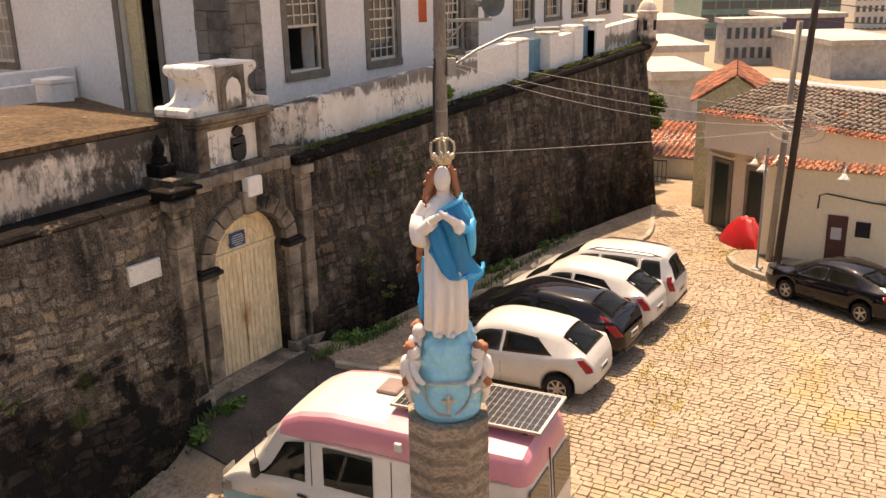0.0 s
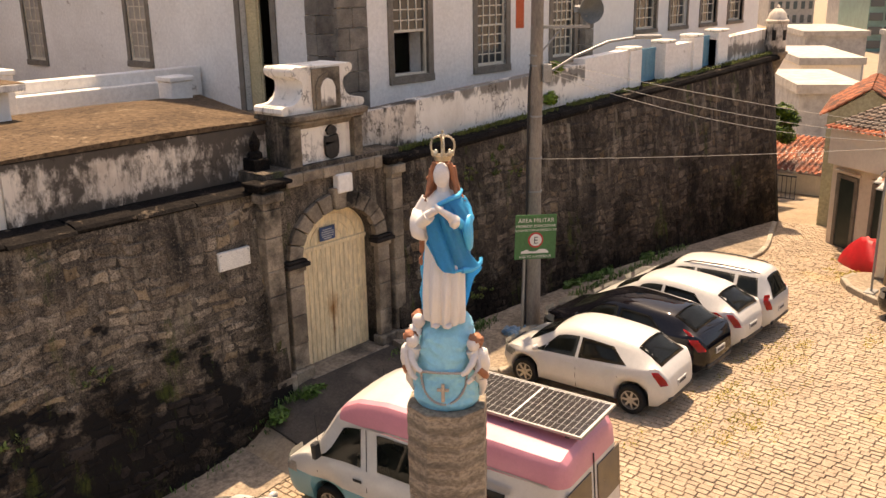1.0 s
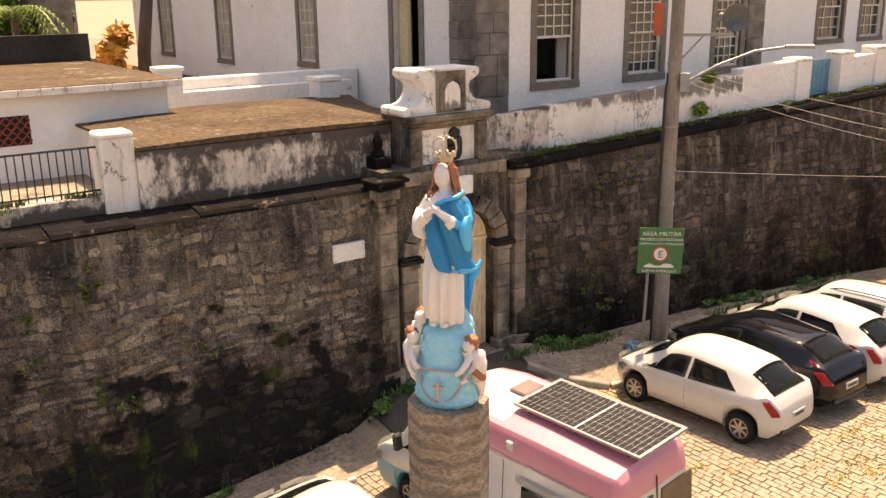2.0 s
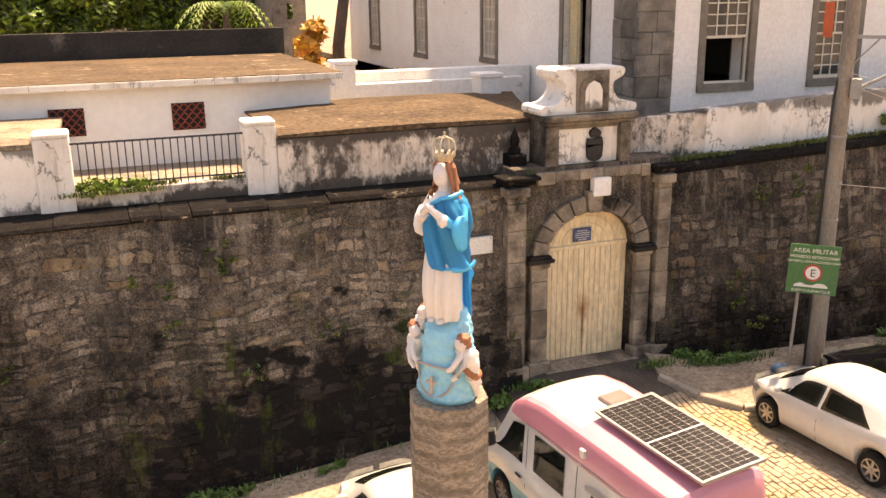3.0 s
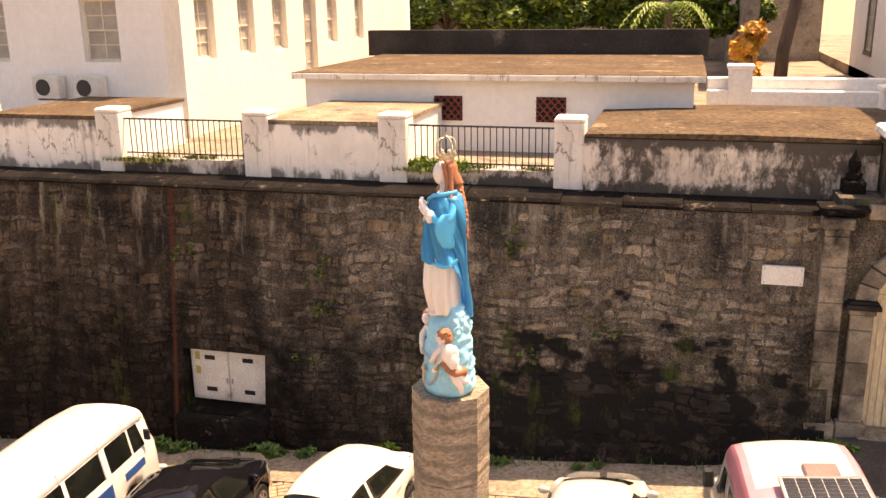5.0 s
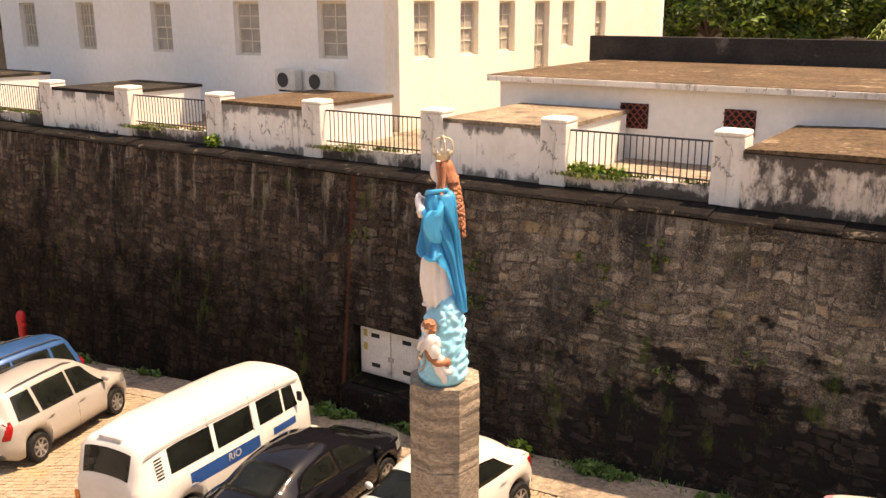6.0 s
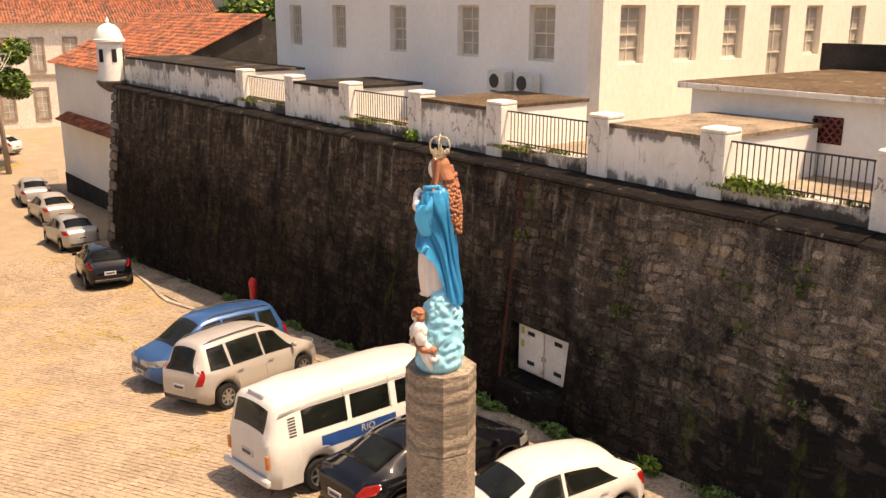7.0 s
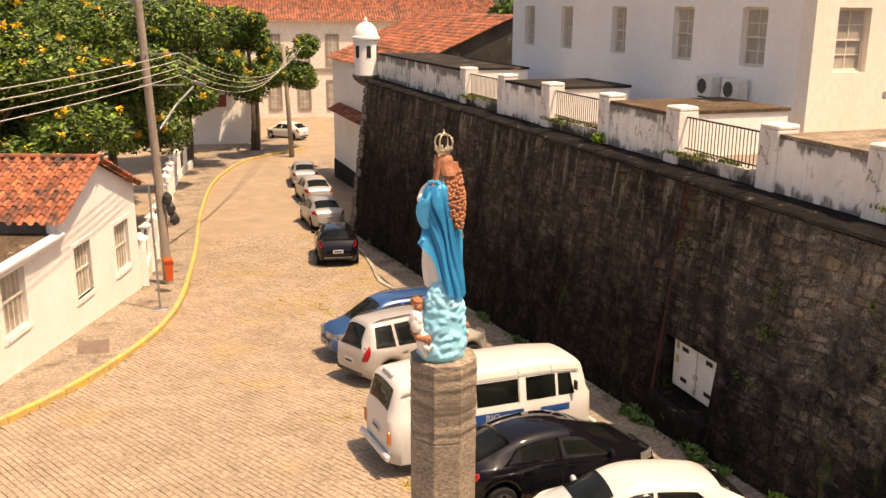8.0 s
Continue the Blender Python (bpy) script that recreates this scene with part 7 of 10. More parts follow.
        tube(bm, [at(-32, 0.335, 0.47), at(-42, 0.365, 0.41), at(-50, 0.35, 0.345), at(-56, 0.325, 0.32)], 0.032, 12, 0.019, mat_index=4)
        tube(bm, [at(-26, 0.36, 0.46), at(-34, 0.39, 0.38), at(-42, 0.375, 0.29), at(-48, 0.345, 0.25)], 0.031, 12, 0.018, mat_index=4)
        tube(bm, [at(-30, 0.345, 0.36), at(-20, 0.375, 0.30), at(-8, 0.365, 0.255), at(4, 0.335, 0.25), at(12, 0.31, 0.26)], 0.030, 12, 0.034, mat_index=2)
        blob(bm, at(9, 0.315, 0.245), (0.042, 0.042, 0.04), 14, mat_index=2, wob=0.4, s=5)
        tube(bm, [at(-10, 0.33, 0.24), at(-4, 0.34, 0.17), at(4, 0.325, 0.11), at(6, 0.31, 0.06)], 0.042, 12, 0.02, mat_index=4)
        tube(bm, [at(-2, 0.32, 0.23), at(8, 0.33, 0.17), at(16, 0.315, 0.15), at(21, 0.305, 0.19)], 0.038, 12, 0.018, mat_index=4)
    blob(bm, polar(-160, 0.215, 0.70), (0.052, 0.052, 0.06), 14, mat_index=4)
    blob(bm, polar(-172, 0.215, 0.72), (0.052, 0.052, 0.055), 14, mat_index=2, wob=0.3, s=5)
    blob(bm, polar(-163, 0.245, 0.61), (0.055, 0.055, 0.065), 14, mat_index=0, wob=0.3, s=3)
    return whole("statue", bm, [M_ROBE, M_MANTLE, M_HAIR, M_CLOUD, M_SKIN], "painted statue in white robe and blue mantle on a cloud", "statue", smooth=True, angle=70)


STATUE_TURN = -61
st = statue()
SM = Matrix.Translation((0, 0, COL_TOP + 0.004)) @ pose(0, 0, 0, 0, 0, STATUE_TURN)
st.matrix_world = SM
M_GOLD = mat("tarnished_gilt", (0.66, 0.58, 0.43), (0.50, 0.43, 0.30), 8, 0.38, 0.55)
crown = thing("crown", "openwork gilt metal crown resting on the statue", "crown")
crown.matrix_world = SM @ Matrix.Translation((0, -0.01, 1.978)) @ Matrix.Scale(0.87, 4)
bm = bmesh.new()
loft(bm, [[(r * math.cos(a), r * math.sin(a), z) for a in (2 * math.pi * i / 32 for i in range(32))] for r, z in ((0.062, 0.0), (0.07, 0.0), (0.076, 0.03), (0.084, 0.045), (0.072, 0.045), (0.062, 0.0))], cap=False)
part("band", bm, M_GOLD, crown, smooth=True, angle=40)
for k in range(8):
    a = 2 * math.pi * k / 8 + 0.2
    bm = bmesh.new()
    blob(bm, (0.085 * math.cos(a), 0.085 * math.sin(a), 0.06), (0.018, 0.018, 0.026), wob=0.3, s=5)
    part("leaf_finial", bm, M_GOLD, crown)
for k in range(4):
    a = 2 * math.pi * k / 4 + 0.3
    bm = bmesh.new()
    tube(bm, [(math.cos(a) * r, math.sin(a) * r, z) for r, z in ((0.072, 0.03), (0.092, 0.07), (0.102, 0.115), (0.096, 0.16), (0.07, 0.195), (0.035, 0.208), (0.0, 0.2))], 0.0085, 8)
    for q in range(9):
        u = q / 8
        r = float(np.interp(u, [0, 0.3, 0.6, 0.85, 1], [0.09, 0.11, 0.1, 0.06, 0.02]))
        z = float(np.interp(u, [0, 0.3, 0.6, 0.85, 1], [0.06, 0.12, 0.175, 0.208, 0.215]))
        blob(bm, (math.cos(a) * r, math.sin(a) * r, z), (0.007, 0.007, 0.007))
    part("arch", bm, M_GOLD, crown, smooth=True)
bm = bmesh.new()
blob(bm, (0, 0, 0.215), (0.018, 0.018, 0.018))
box(bm, -0.005, 0.005, -0.005, 0.005, 0.228, 0.262)
box(bm, -0.014, 0.014, -0.005, 0.005, 0.242, 0.252)
part("orb", bm, M_GOLD, crown)
# beaded rosary with a cross over the cloud
ros = thing("rosary", "pale beaded rosary with a cross hung over the cloud", "rosary")
ros.matrix_world = Matrix.Translation((0, 0, COL_TOP + 0.004)) @ pose(0, 0, 0, 0, 0, -57)
M_BEAD = mat("weathered_beads", (0.55, 0.49, 0.44), (0.42, 0.36, 0.32), 6, 0.6)
M_CROSS = mat("pale_cross_paint", (0.62, 0.48, 0.36), (0.55, 0.42, 0.31), 6, 0.6)
first = None
for i in range(64):
    u = i / 64
    s = math.sin(2 * math.pi * u)
    a = radians(-90 + 44 * math.cos(2 * math.pi * u))
    z = 0.30 + (0.035 * s if s > 0 else 0.235 * s)
    p = (0.262 * math.cos(a), 0.228 * math.sin(a), z)
    if first is None:
        bm = bmesh.new()
        bmesh.ops.create_icosphere(bm, subdivisions=1, radius=0.0135)
        first = part("bead", bm, M_BEAD, ros, smooth=True)
        first.location = p
    else:
        ob = first.copy()
        scene.collection.objects.link(ob)
        ob.location = p
part("cross", boxes((-0.013, 0.013, -0.246, -0.226, 0.09, 0.245), (-0.048, -0.013, -0.246, -0.226, 0.18, 0.205), (0.013, 0.048, -0.246, -0.226, 0.18, 0.205), bevel=0.004), M_CROSS, ros)

# ---- street furniture ----
def cable(name, a, b, sag, r=0.012, material=None, label="thin sagging overhead cable", group="overhead cables"):
    bm = bmesh.new()
    a, b = Vector(a), Vector(b)
    pts = [a.lerp(b, i / 20) - Vector((0, 0, sag * 4 * (i / 20) * (1 - i / 20))) for i in range(21)]
    tube(bm, pts, r, 5)
    return whole(name, bm, material or M_CABLE, label, "cable", group)


# concrete pole beside the gate, with bracket, loudspeaker and green sign
pole = thing("utility_pole", "round concrete utility pole with straps and brackets", "pole", at=(9.95, 6.12, ground_z(9.95, 6.1)))
pole.rotation_euler = (0, 0, radians(-48))
bm = bmesh.new()
tube(bm, [(0, 0, 0), (0.0, -0.02, 3.5), (0.03, -0.05, 8.2)], 0.17, 16, 0.115)
part("shaft", bm, M_CONCPOLE, pole, smooth=True, angle=40)
for z in (3.0, 3.7, 4.55, 5.55, 5.75):
    bm = bmesh.new()
    loft(bm, [[(0.005 + r * math.cos(a), -0.025 + r * math.sin(a), z + h) for a in (2 * math.pi * i / 16 for i in range(16))] for r, h in ((0.168 - z * 0.006, 0), (0.172 - z * 0.006, 0), (0.172 - z * 0.006, 0.035), (0.168 - z * 0.006, 0.035))])
    part("strap", bm, M_GREYIRON, pole)
part("cable_conduit", (lambda b: (tube(b, [(-0.17, -0.08, 0.1), (-0.16, -0.09, 3.0), (-0.14, -0.1, 5.2), (-0.1, -0.1, 5.6)], 0.022, 8), b)[1])(bmesh.new()), M_CABLE, pole)
part("cross_arm", boxes((-0.1, 1.05, -0.1, -0.04, 6.28, 6.34)), M_GREYIRON, pole)
part("arm_brace", (lambda b: (tube(b, [(0.12, -0.07, 5.85), (0.5, -0.07, 6.28)], 0.018, 6), b)[1])(bmesh.new()), M_GREYIRON, pole)
part("lamp_arm", (lambda b: (tube(b, [(0.12, -0.05, 5.35), (0.8, 0.1, 5.72), (1.5, 0.3, 5.98), (2.1, 0.42, 6.05)], 0.028, 8), b)[1])(bmesh.new()), M_GREYIRON, pole)
part("lamp_head", (lambda b: (box(b, 2.05, 2.6, 0.36, 0.52, 6.02, 6.1, 0.02), b)[1])(bmesh.new()), M_GREYIRON, pole)
part("bracket_box", boxes((0.12, 0.3, -0.22, -0.06, 5.25, 5.6), bevel=0.01), M_GREYIRON, pole)
part("red_sign", boxes((-0.42, -0.26, -0.2, -0.18, 6.3, 6.9), bevel=0.004), mat("red_sign_paint", (0.55, 0.10, 0.03), None, 4, 0.5), pole)
horn = thing("loudspeaker", "grey horn loudspeaker on the pole's cross arm", "loudspeaker", at=(10.62, 5.32, ground_z(9.95, 6.1) + 6.62))
horn.rotation_euler = (0, 0, radians(10))
bm = bmesh.new()
rings = []
for r, h in ((0.05, 0.30), (0.08, 0.2), (0.12, 0.08), (0.22, 0.0), (0.26, -0.06), (0.26, -0.08), (0.21, -0.04), (0.1, 0.06), (0.03, 0.1)):
    rings.append([(h * 0.55 + r * 0.75 * math.cos(a), h * 0.85 - r * 0.65 * math.cos(a), r * math.sin(a)) for a in (2 * math.pi * i / 24 for i in range(24))])
loft(bm, rings)
part("horn", bm, mat("grey_horn_paint", (0.16, 0.17, 0.16), (0.11, 0.12, 0.115), 3, 0.6), horn, smooth=True, angle=50)
part("driver", boxes((0.12, 0.3, 0.18, 0.4, -0.08, 0.08), bevel=0.03), M_GREYIRON, horn)
part("bracket", boxes((-0.05, 0.05, 0.05, 0.12, -0.32, -0.1)), M_GREYIRON, horn)

sign = thing("traffic_sign", "green no parking sign with white lettering on a steel post", "sign")
SG = (9.35, 5.72, 2.0)
M_SIGN = mat("green_sign_paint", (0.035, 0.16, 0.045), (0.03, 0.135, 0.04), 3, 0.45)
M_SIGNW = mat("white_sign_print", (0.68, 0.68, 0.62), (0.62, 0.62, 0.57), 5, 0.5, fine=0.02)
M_SIGNR = mat("red_sign_ring", (0.5, 0.03, 0.03), None, 5, 0.5, fine=0.0)
part("panel", boxes((-0.42, 0.42, -0.012, 0.012, -0.45, 0.45), bevel=0.004), M_SIGN, sign)
part("post", (lambda b: (tube(b, [(-0.2, 0.05, -2.2), (-0.2, 0.05, 0.4)], 0.03, 10), b)[1])(bmesh.new()), M_GREYIRON, sign)


def words(text, size, x, z, y, material, parent, name="lettering", turn=None):
    cu = bpy.data.curves.new(name, "FONT")
    cu.body = text
    cu.size = size
    cu.align_x = "CENTER"
    tmp = bpy.data.objects.new("tmp_text", cu)
    scene.collection.objects.link(tmp)
    me = bpy.data.meshes.new_from_object(tmp.evaluated_get(bpy.context.evaluated_depsgraph_get()))
    bpy.data.objects.remove(tmp)
    me.materials.clear()
    me.materials.append(material)
    ob = new(name, me)
    ob.parent = parent
    ob.matrix_local = pose(x, y, z, 90, 0, 0)
    return ob


words("AREA MILITAR", 0.115, 0, 0.30, -0.016, M_SIGNW, sign)
words("PROIBIDO ESTACIONAR", 0.075, 0, 0.2, -0.016, M_SIGNW, sign)
words("SOMENTE COM AUTORIZAÇÃO", 0.06, 0, 0.12, -0.016, M_SIGNW, sign)
words("SUJEITO A REBOQUE", 0.07, 0, -0.42, -0.016, M_SIGNW, sign)
for r0, y, mtl in ((0.155, -0.015, M_SIGNR), (0.122, -0.019, M_SIGNW)):
    bm = bmesh.new()
    prism(bm, [(r0 * math.cos(2 * math.pi * i / 28), -0.06 + r0 * math.sin(2 * math.pi * i / 28)) for i in range(28)], "y", y - 0.002, y + 0.003)
    part("ring" if mtl == M_SIGNR else "disc", bm, mtl, sign)
words("E", 0.2, 0, -0.13, -0.024, M_BARS, sign)
bm = bmesh.new()
prism(bm, [(-0.3, -0.33), (-0.28, -0.29), (-0.18, -0.25), (-0.1, -0.29), (0.02, -0.29), (0.08, -0.25), (0.2, -0.25), (0.27, -0.3), (0.27, -0.33)], "y", -0.017, -0.013)
part("tow_symbol", bm, M_SIGNW, sign)
sign.matrix_world = Matrix.Translation((9.02, 5.42, 2.22)) @ pose(0, 0, 0, 0, 1.5, -38)

# black timber pole on the corner by the ochre house, with coiled cables
bp = thing("timber_pole", "leaning black timber pole with coiled cables", "pole", at=(16.25, 0.58, ground_z(16.2, 0.5) + 0.1))
bm = bmesh.new()
tube(bm, [(0, 0, 0), (0.12, -0.2, 4.5), (0.24, -0.42, 9.0)], 0.09, 12, 0.07)
part("shaft", bm, M_BLACKPOLE, bp, smooth=True)
cp = thing("utility_pole", "second slender concrete pole beside the timber pole", "pole", at=(17.2, 0.95, ground_z(17, 0.9)))
bm = bmesh.new()
tube(bm, [(0, 0, 0), (0.05, -0.1, 3.0), (0.1, -0.2, 6.0)], 0.085, 10, 0.07)
part("shaft", bm, M_CONCPOLE, cp, smooth=True)
coil = thing("cable_coil", "large coil of pale cables hung at the poles", "cable coil")
for k in range(9):
    rnd = random.Random(k)
    bm = bmesh.new()
    r1, r2 = rnd.uniform(0.35, 0.75), rnd.uniform(0.12, 0.3)
    c0 = (16.7 + rnd.uniform(-0.15, 0.15), 0.6 + rnd.uniform(-0.2, 0.2), 3.55 + rnd.uniform(-0.2, 0.2))
    tube(bm, [(c0[0] + 0.3 * math.cos(a) * r1, c0[1] + math.cos(a) * r1, c0[2] + math.sin(a) * r2) for a in (2 * math.pi * i / 24 for i in range(25))], 0.014, 5)
    part("loop", bm, M_CABLEPALE, coil)
for za, zb, sag in ((5.55, 3.85, 0.10), (5.42, 3.65, 0.22), (5.35, 3.55, 0.35), (3.55, 3.45, 0.05)):
    cable("cable", (10.0, 6.05, za), (16.4, 0.45, zb), sag, 0.005, M_CABLEPALE)
for k in range(4):
    cable("cable", (16.4, 0.45, 4.0 + 0.22 * k), (15.0, -9.0, 3.2 + 0.2 * k), 0.4, 0.008, M_CABLEPALE)
cable("cable", (16.45, 0.3, 5.9), (26.0, -4.0, 6.0), 0.3, 0.012)
cable("cable", (16.45, 0.3, 6.3), (15.5, -9.0, 6.2), 0.3, 0.012)
st_post = thing("sign_post", "thin galvanised post on the corner pavement", "post", at=(16.35, 1.05, ground_z(16.3, 1.0) + 0.13))
bm = bmesh.new()
tube(bm, [(0, 0, 0), (0.02, 0, 2.2), (0.05, -0.02, 3.0)], 0.028, 8)
part("tube", bm, M_GREYIRON, st_post)
part("foot", boxes((-0.2, 0.2, -0.12, 0.12, 0, 0.04), bevel=0.01), M_GREYIRON, st_post)

# ---- ochre house east of the lane ----
M_OCHREW = mat("ochre_limewash", (0.80, 0.69, 0.49), (0.74, 0.63, 0.45), 0.8, 0.9, bump=0.1, dirt=(0.36, 0.29, 0.19), dscale=1.1, dlow=0.64, dhigh=0.82, fine=0.03)
M_PINKW = mat("pinkish_limewash", (0.78, 0.68, 0.55), (0.70, 0.60, 0.48), 0.8, 0.9, bump=0.1, dirt=(0.36, 0.3, 0.22), dscale=1.1, dlow=0.62, dhigh=0.80, fine=0.03)
M_GREENW = mat("pale_green_limewash", (0.42, 0.40, 0.27), (0.36, 0.34, 0.23), 0.8, 0.9)
M_GREENDOOR = mat("dark_green_door_paint", (0.02, 0.032, 0.026), (0.03, 0.042, 0.034), 3, 0.5)
M_REDDOOR = mat("dark_red_door_paint", (0.07, 0.02, 0.018), (0.10, 0.03, 0.025), 3, 0.5)


def tiled_slope(parent, p0, p1, up, rows, cols, material=None, name="roof_tiles", w=0.22):
    """Barrel tiles on a slope: p0 to p1 is the eave, up the vector from eave to ridge. One joined mesh of tile rows."""
    p0, p1, up = Vector(p0), Vector(p1), Vector(up)
    e = p1 - p0
    nrm = e.cross(up).normalized()
    if nrm.z < 0:
        nrm = -nrm
    verts, faces = [], []
    rnd = random.Random(rows * 31 + cols)
    for j in range(rows):
        for i in range(cols):
            for half in (0, 1):
                base = len(verts)
                cw = 1.0 / cols
                u0 = (i + half * 0.5) * cw
                r = e.length * cw * 0.27
                for v, lift, k in ((j / rows, 0.035, 1.0), ((j + 1.12) / rows, 0.0, 0.85)):
                    c = p0 + e * (u0 + cw * 0.25) + up * min(v, 1.0) + nrm * lift + e.normalized() * rnd.uniform(-0.01, 0.01)
                    for a in (0, 45, 90, 135, 180):
                        s = 1 if half == 0 else -0.6
                        verts.append(tuple(c + e.normalized() * math.cos(radians(a)) * r * k + nrm * math.sin(radians(a)) * r * k * s))
                for q in range(4):
                    faces.append((base + q, base + q + 1, base + q + 6, base + q + 5))
    ob = mesh_object(name, verts, faces, material or M_TILE, True)
    ob.parent = parent
    return ob


M_OLDTILE = mat("greyed_old_tile", (0.26, 0.20, 0.155), (0.15, 0.115, 0.09), 1.2, 0.9, bump=0.2, bscale=20, dirt=(0.40, 0.17, 0.08), dscale=1.1, dlow=0.6, dhigh=0.72, spread=0.3, island=1)
hs = thing("house", "low ochre house with a tiled roof at the corner", "house")
for q in ((17.6, 18.0, -9, 1.33, -1.2, 2.25), (18.0, 19.9, 0.95, 1.33, -1.2, 2.25), (18.0, 26, -9, -8.6, -1.2, 2.25)):
    part("wall", boxes(q), M_OCHREW, hs)
part("plinth", boxes((17.57, 17.597, -9, 1.33, -1.2, -0.02)), M_PAVE, hs)
part("coping", boxes((17.53, 18.05, -9, 1.38, 2.253, 2.31), bevel=0.02), M_OCHREW, hs)
d = part("door", boxes((17.56, 17.597, -0.74, -0.28, -0.12, 1.22), bevel=0.005), M_REDDOOR, hs, "dark red wooden street door")
part("paper_notice", boxes((17.553, 17.558, -0.62, -0.38, 0.62, 0.92)), M_PLATE, d)
part("door_panel", boxes((17.548, 17.556, -0.68, -0.34, 0.0, 0.5), bevel=0.004), M_REDDOOR, d)
w = part("window", boxes((17.57, 17.598, -1.25, -0.92, 0.74, 1.12)), M_VOID, hs)
part("sill", boxes((17.53, 17.6, -1.3, -0.88, 0.68, 0.74)), M_OCHREW, w)
bm = bmesh.new()
tube(bm, [(17.57, -0.02, 1.35), (17.57, -0.04, 1.68), (17.57, -0.2, 1.74), (17.57, -1.2, 1.62), (17.57, -3.5, 1.5)], 0.018, 6)
part("conduit", bm, M_CABLE, hs)
# upper walls set back, with a tiled skirt and roof
tiled_slope(hs, (17.42, 1.42, 2.33), (17.42, -8.8, 2.33), (0.5, 0, 0.14), 2, 62, name="skirt_tiles")
# long upper storey behind the skirt, with its own tiled eave and an old grey roof
UP0, UP1 = Vector((20.9, 3.75, 0)), Vector((17.95, -2.05, 0))
UA = (UP1 - UP0).normalized()
UN = Vector((-UA.y, UA.x, 0))
mU = Matrix.Translation(UP0) @ Matrix(((UA.x, UN.x, 0, 0), (UA.y, UN.y, 0, 0), (0, 0, 1, 0), (0, 0, 0, 1)))
L_U = (UP1 - UP0).length
bm = boxes((0, L_U, 0, 2.4, 2.0, 3.0))
bmesh.ops.transform(bm, matrix=mU, verts=bm.verts)
part("upper_wall", bm, M_PINKW, hs)
tiled_slope(hs, mU @ Vector((-0.1, -0.14, 2.99)), mU @ Vector((L_U, -0.14, 2.99)), mU.to_3x3() @ Vector((0, 0.3, 0.08)), 1, 34, name="eave_tiles")
tiled_slope(hs, mU @ Vector((-0.05, 0.16, 3.07)), mU @ Vector((L_U + 0.2, 0.16, 3.07)), mU.to_3x3() @ Vector((0.35, 2.3, 0.66)), 10, 34, M_OLDTILE)
bm = bmesh.new()
tube(bm, [mU @ Vector((0.3, 2.46, 3.75)), mU @ Vector((L_U + 0.5, 2.46, 3.75))], 0.09, 8)
part("ridge_cap", bm, M_WORNWHITE, hs, "pale mortar ridge")
bm = boxes((0.3, L_U + 0.2, 2.42, 2.7, 1.5, 3.7))
bmesh.ops.transform(bm, matrix=mU, verts=bm.verts)
part("back_wall", bm, M_PINKW, hs)
hd = thing("house", "narrow plastered house with two dark green doors", "house")
# facade runs from the far corner towards the ochre house
FP0, FP1 = Vector((21.75, 3.85, 0)), Vector((19.75, 1.12, 0))
FA = (FP1 - FP0).normalized()
FN = Vector((FA.y, -FA.x, 0))
mF = Matrix.Translation(FP0) @ Matrix(((FA.x, FN.x, 0, 0), (FA.y, FN.y, 0, 0), (0, 0, 1, 0), (0, 0, 0, 1)))
L_F = (FP1 - FP0).length


def f_part(name, args, material, parent, bevel=0.0, label=""):
    """Boxes in facade space: x along it, y out towards the lane."""
    bm = boxes(*args, bevel=bevel)
    bmesh.ops.transform(bm, matrix=mF, verts=bm.verts)
    return part(name, bm, material, parent, label)


for q in ((0, L_F, -0.3, 0.0, -2.0, 2.2), (0, 0.3, -4, -0.3, -2, 2.2)):
    f_part("wall", (q,), M_PINKW, hd)
f_part("cornice", ((-0.05, L_F, 0.0, 0.10, 1.86, 1.94), (-0.05, L_F, 0.0, 0.13, 2.10, 2.22)), M_PINKW, hd, 0.015)
for x0 in (0.42, 1.92):
    q = f_part("door", ((x0, x0 + 0.66, 0.005, 0.03, -0.6, 1.5),), M_GREENDOOR, hd, 0.005, "dark green double door")
    f_part("door_frame", ((x0 - 0.12, x0, 0.003, 0.07, -0.6, 1.62), (x0 + 0.66, x0 + 0.78, 0.003, 0.07, -0.6, 1.62), (x0, x0 + 0.66, 0.003, 0.07, 1.5, 1.62)), M_FRAME, q)
    f_part("door_hood", ((x0 - 0.18, x0 + 0.84, 0.003, 0.11, 1.66, 1.74),), M_PINKW, q, 0.012)
tiled_slope(hd, mF @ Vector((-0.1, 0.16, 2.24)), mF @ Vector((L_F, 0.16, 2.24)), mF.to_3x3() @ Vector((0, -0.5, 0.14)), 2, 20, name="skirt_tiles")
# green gabled house behind
hg = thing("house", "pale green gabled house with a tiled roof", "house")
GL = Vector((24.39, 5.0, 0))
GA = (Vector((24.85, 3.12, 0)) - GL).normalized()
GN = Vector((-GA.y, GA.x, 0))
mG = Matrix.Translation(GL) @ Matrix(((GA.x, GN.x, 0, 0), (GA.y, GN.y, 0, 0), (0, 0, 1, 0), (0, 0, 0, 1)))
bm = bmesh.new()
prism(bm, [(0, -4), (2.38, -4), (2.38, 2.86), (1.19, 3.62), (0, 2.86)], "y", 0, 5, mG)
part("wall", bm, M_GREENW, hg)
for x0, sx in ((-0.2, 1), (2.58, -1)):
    tiled_slope(hg, mG @ Vector((x0, -0.15, 2.80)), mG @ Vector((x0, 5.0, 2.80)), mG.to_3x3() @ Vector((1.39 * sx, 0, 0.89)), 6, 24)
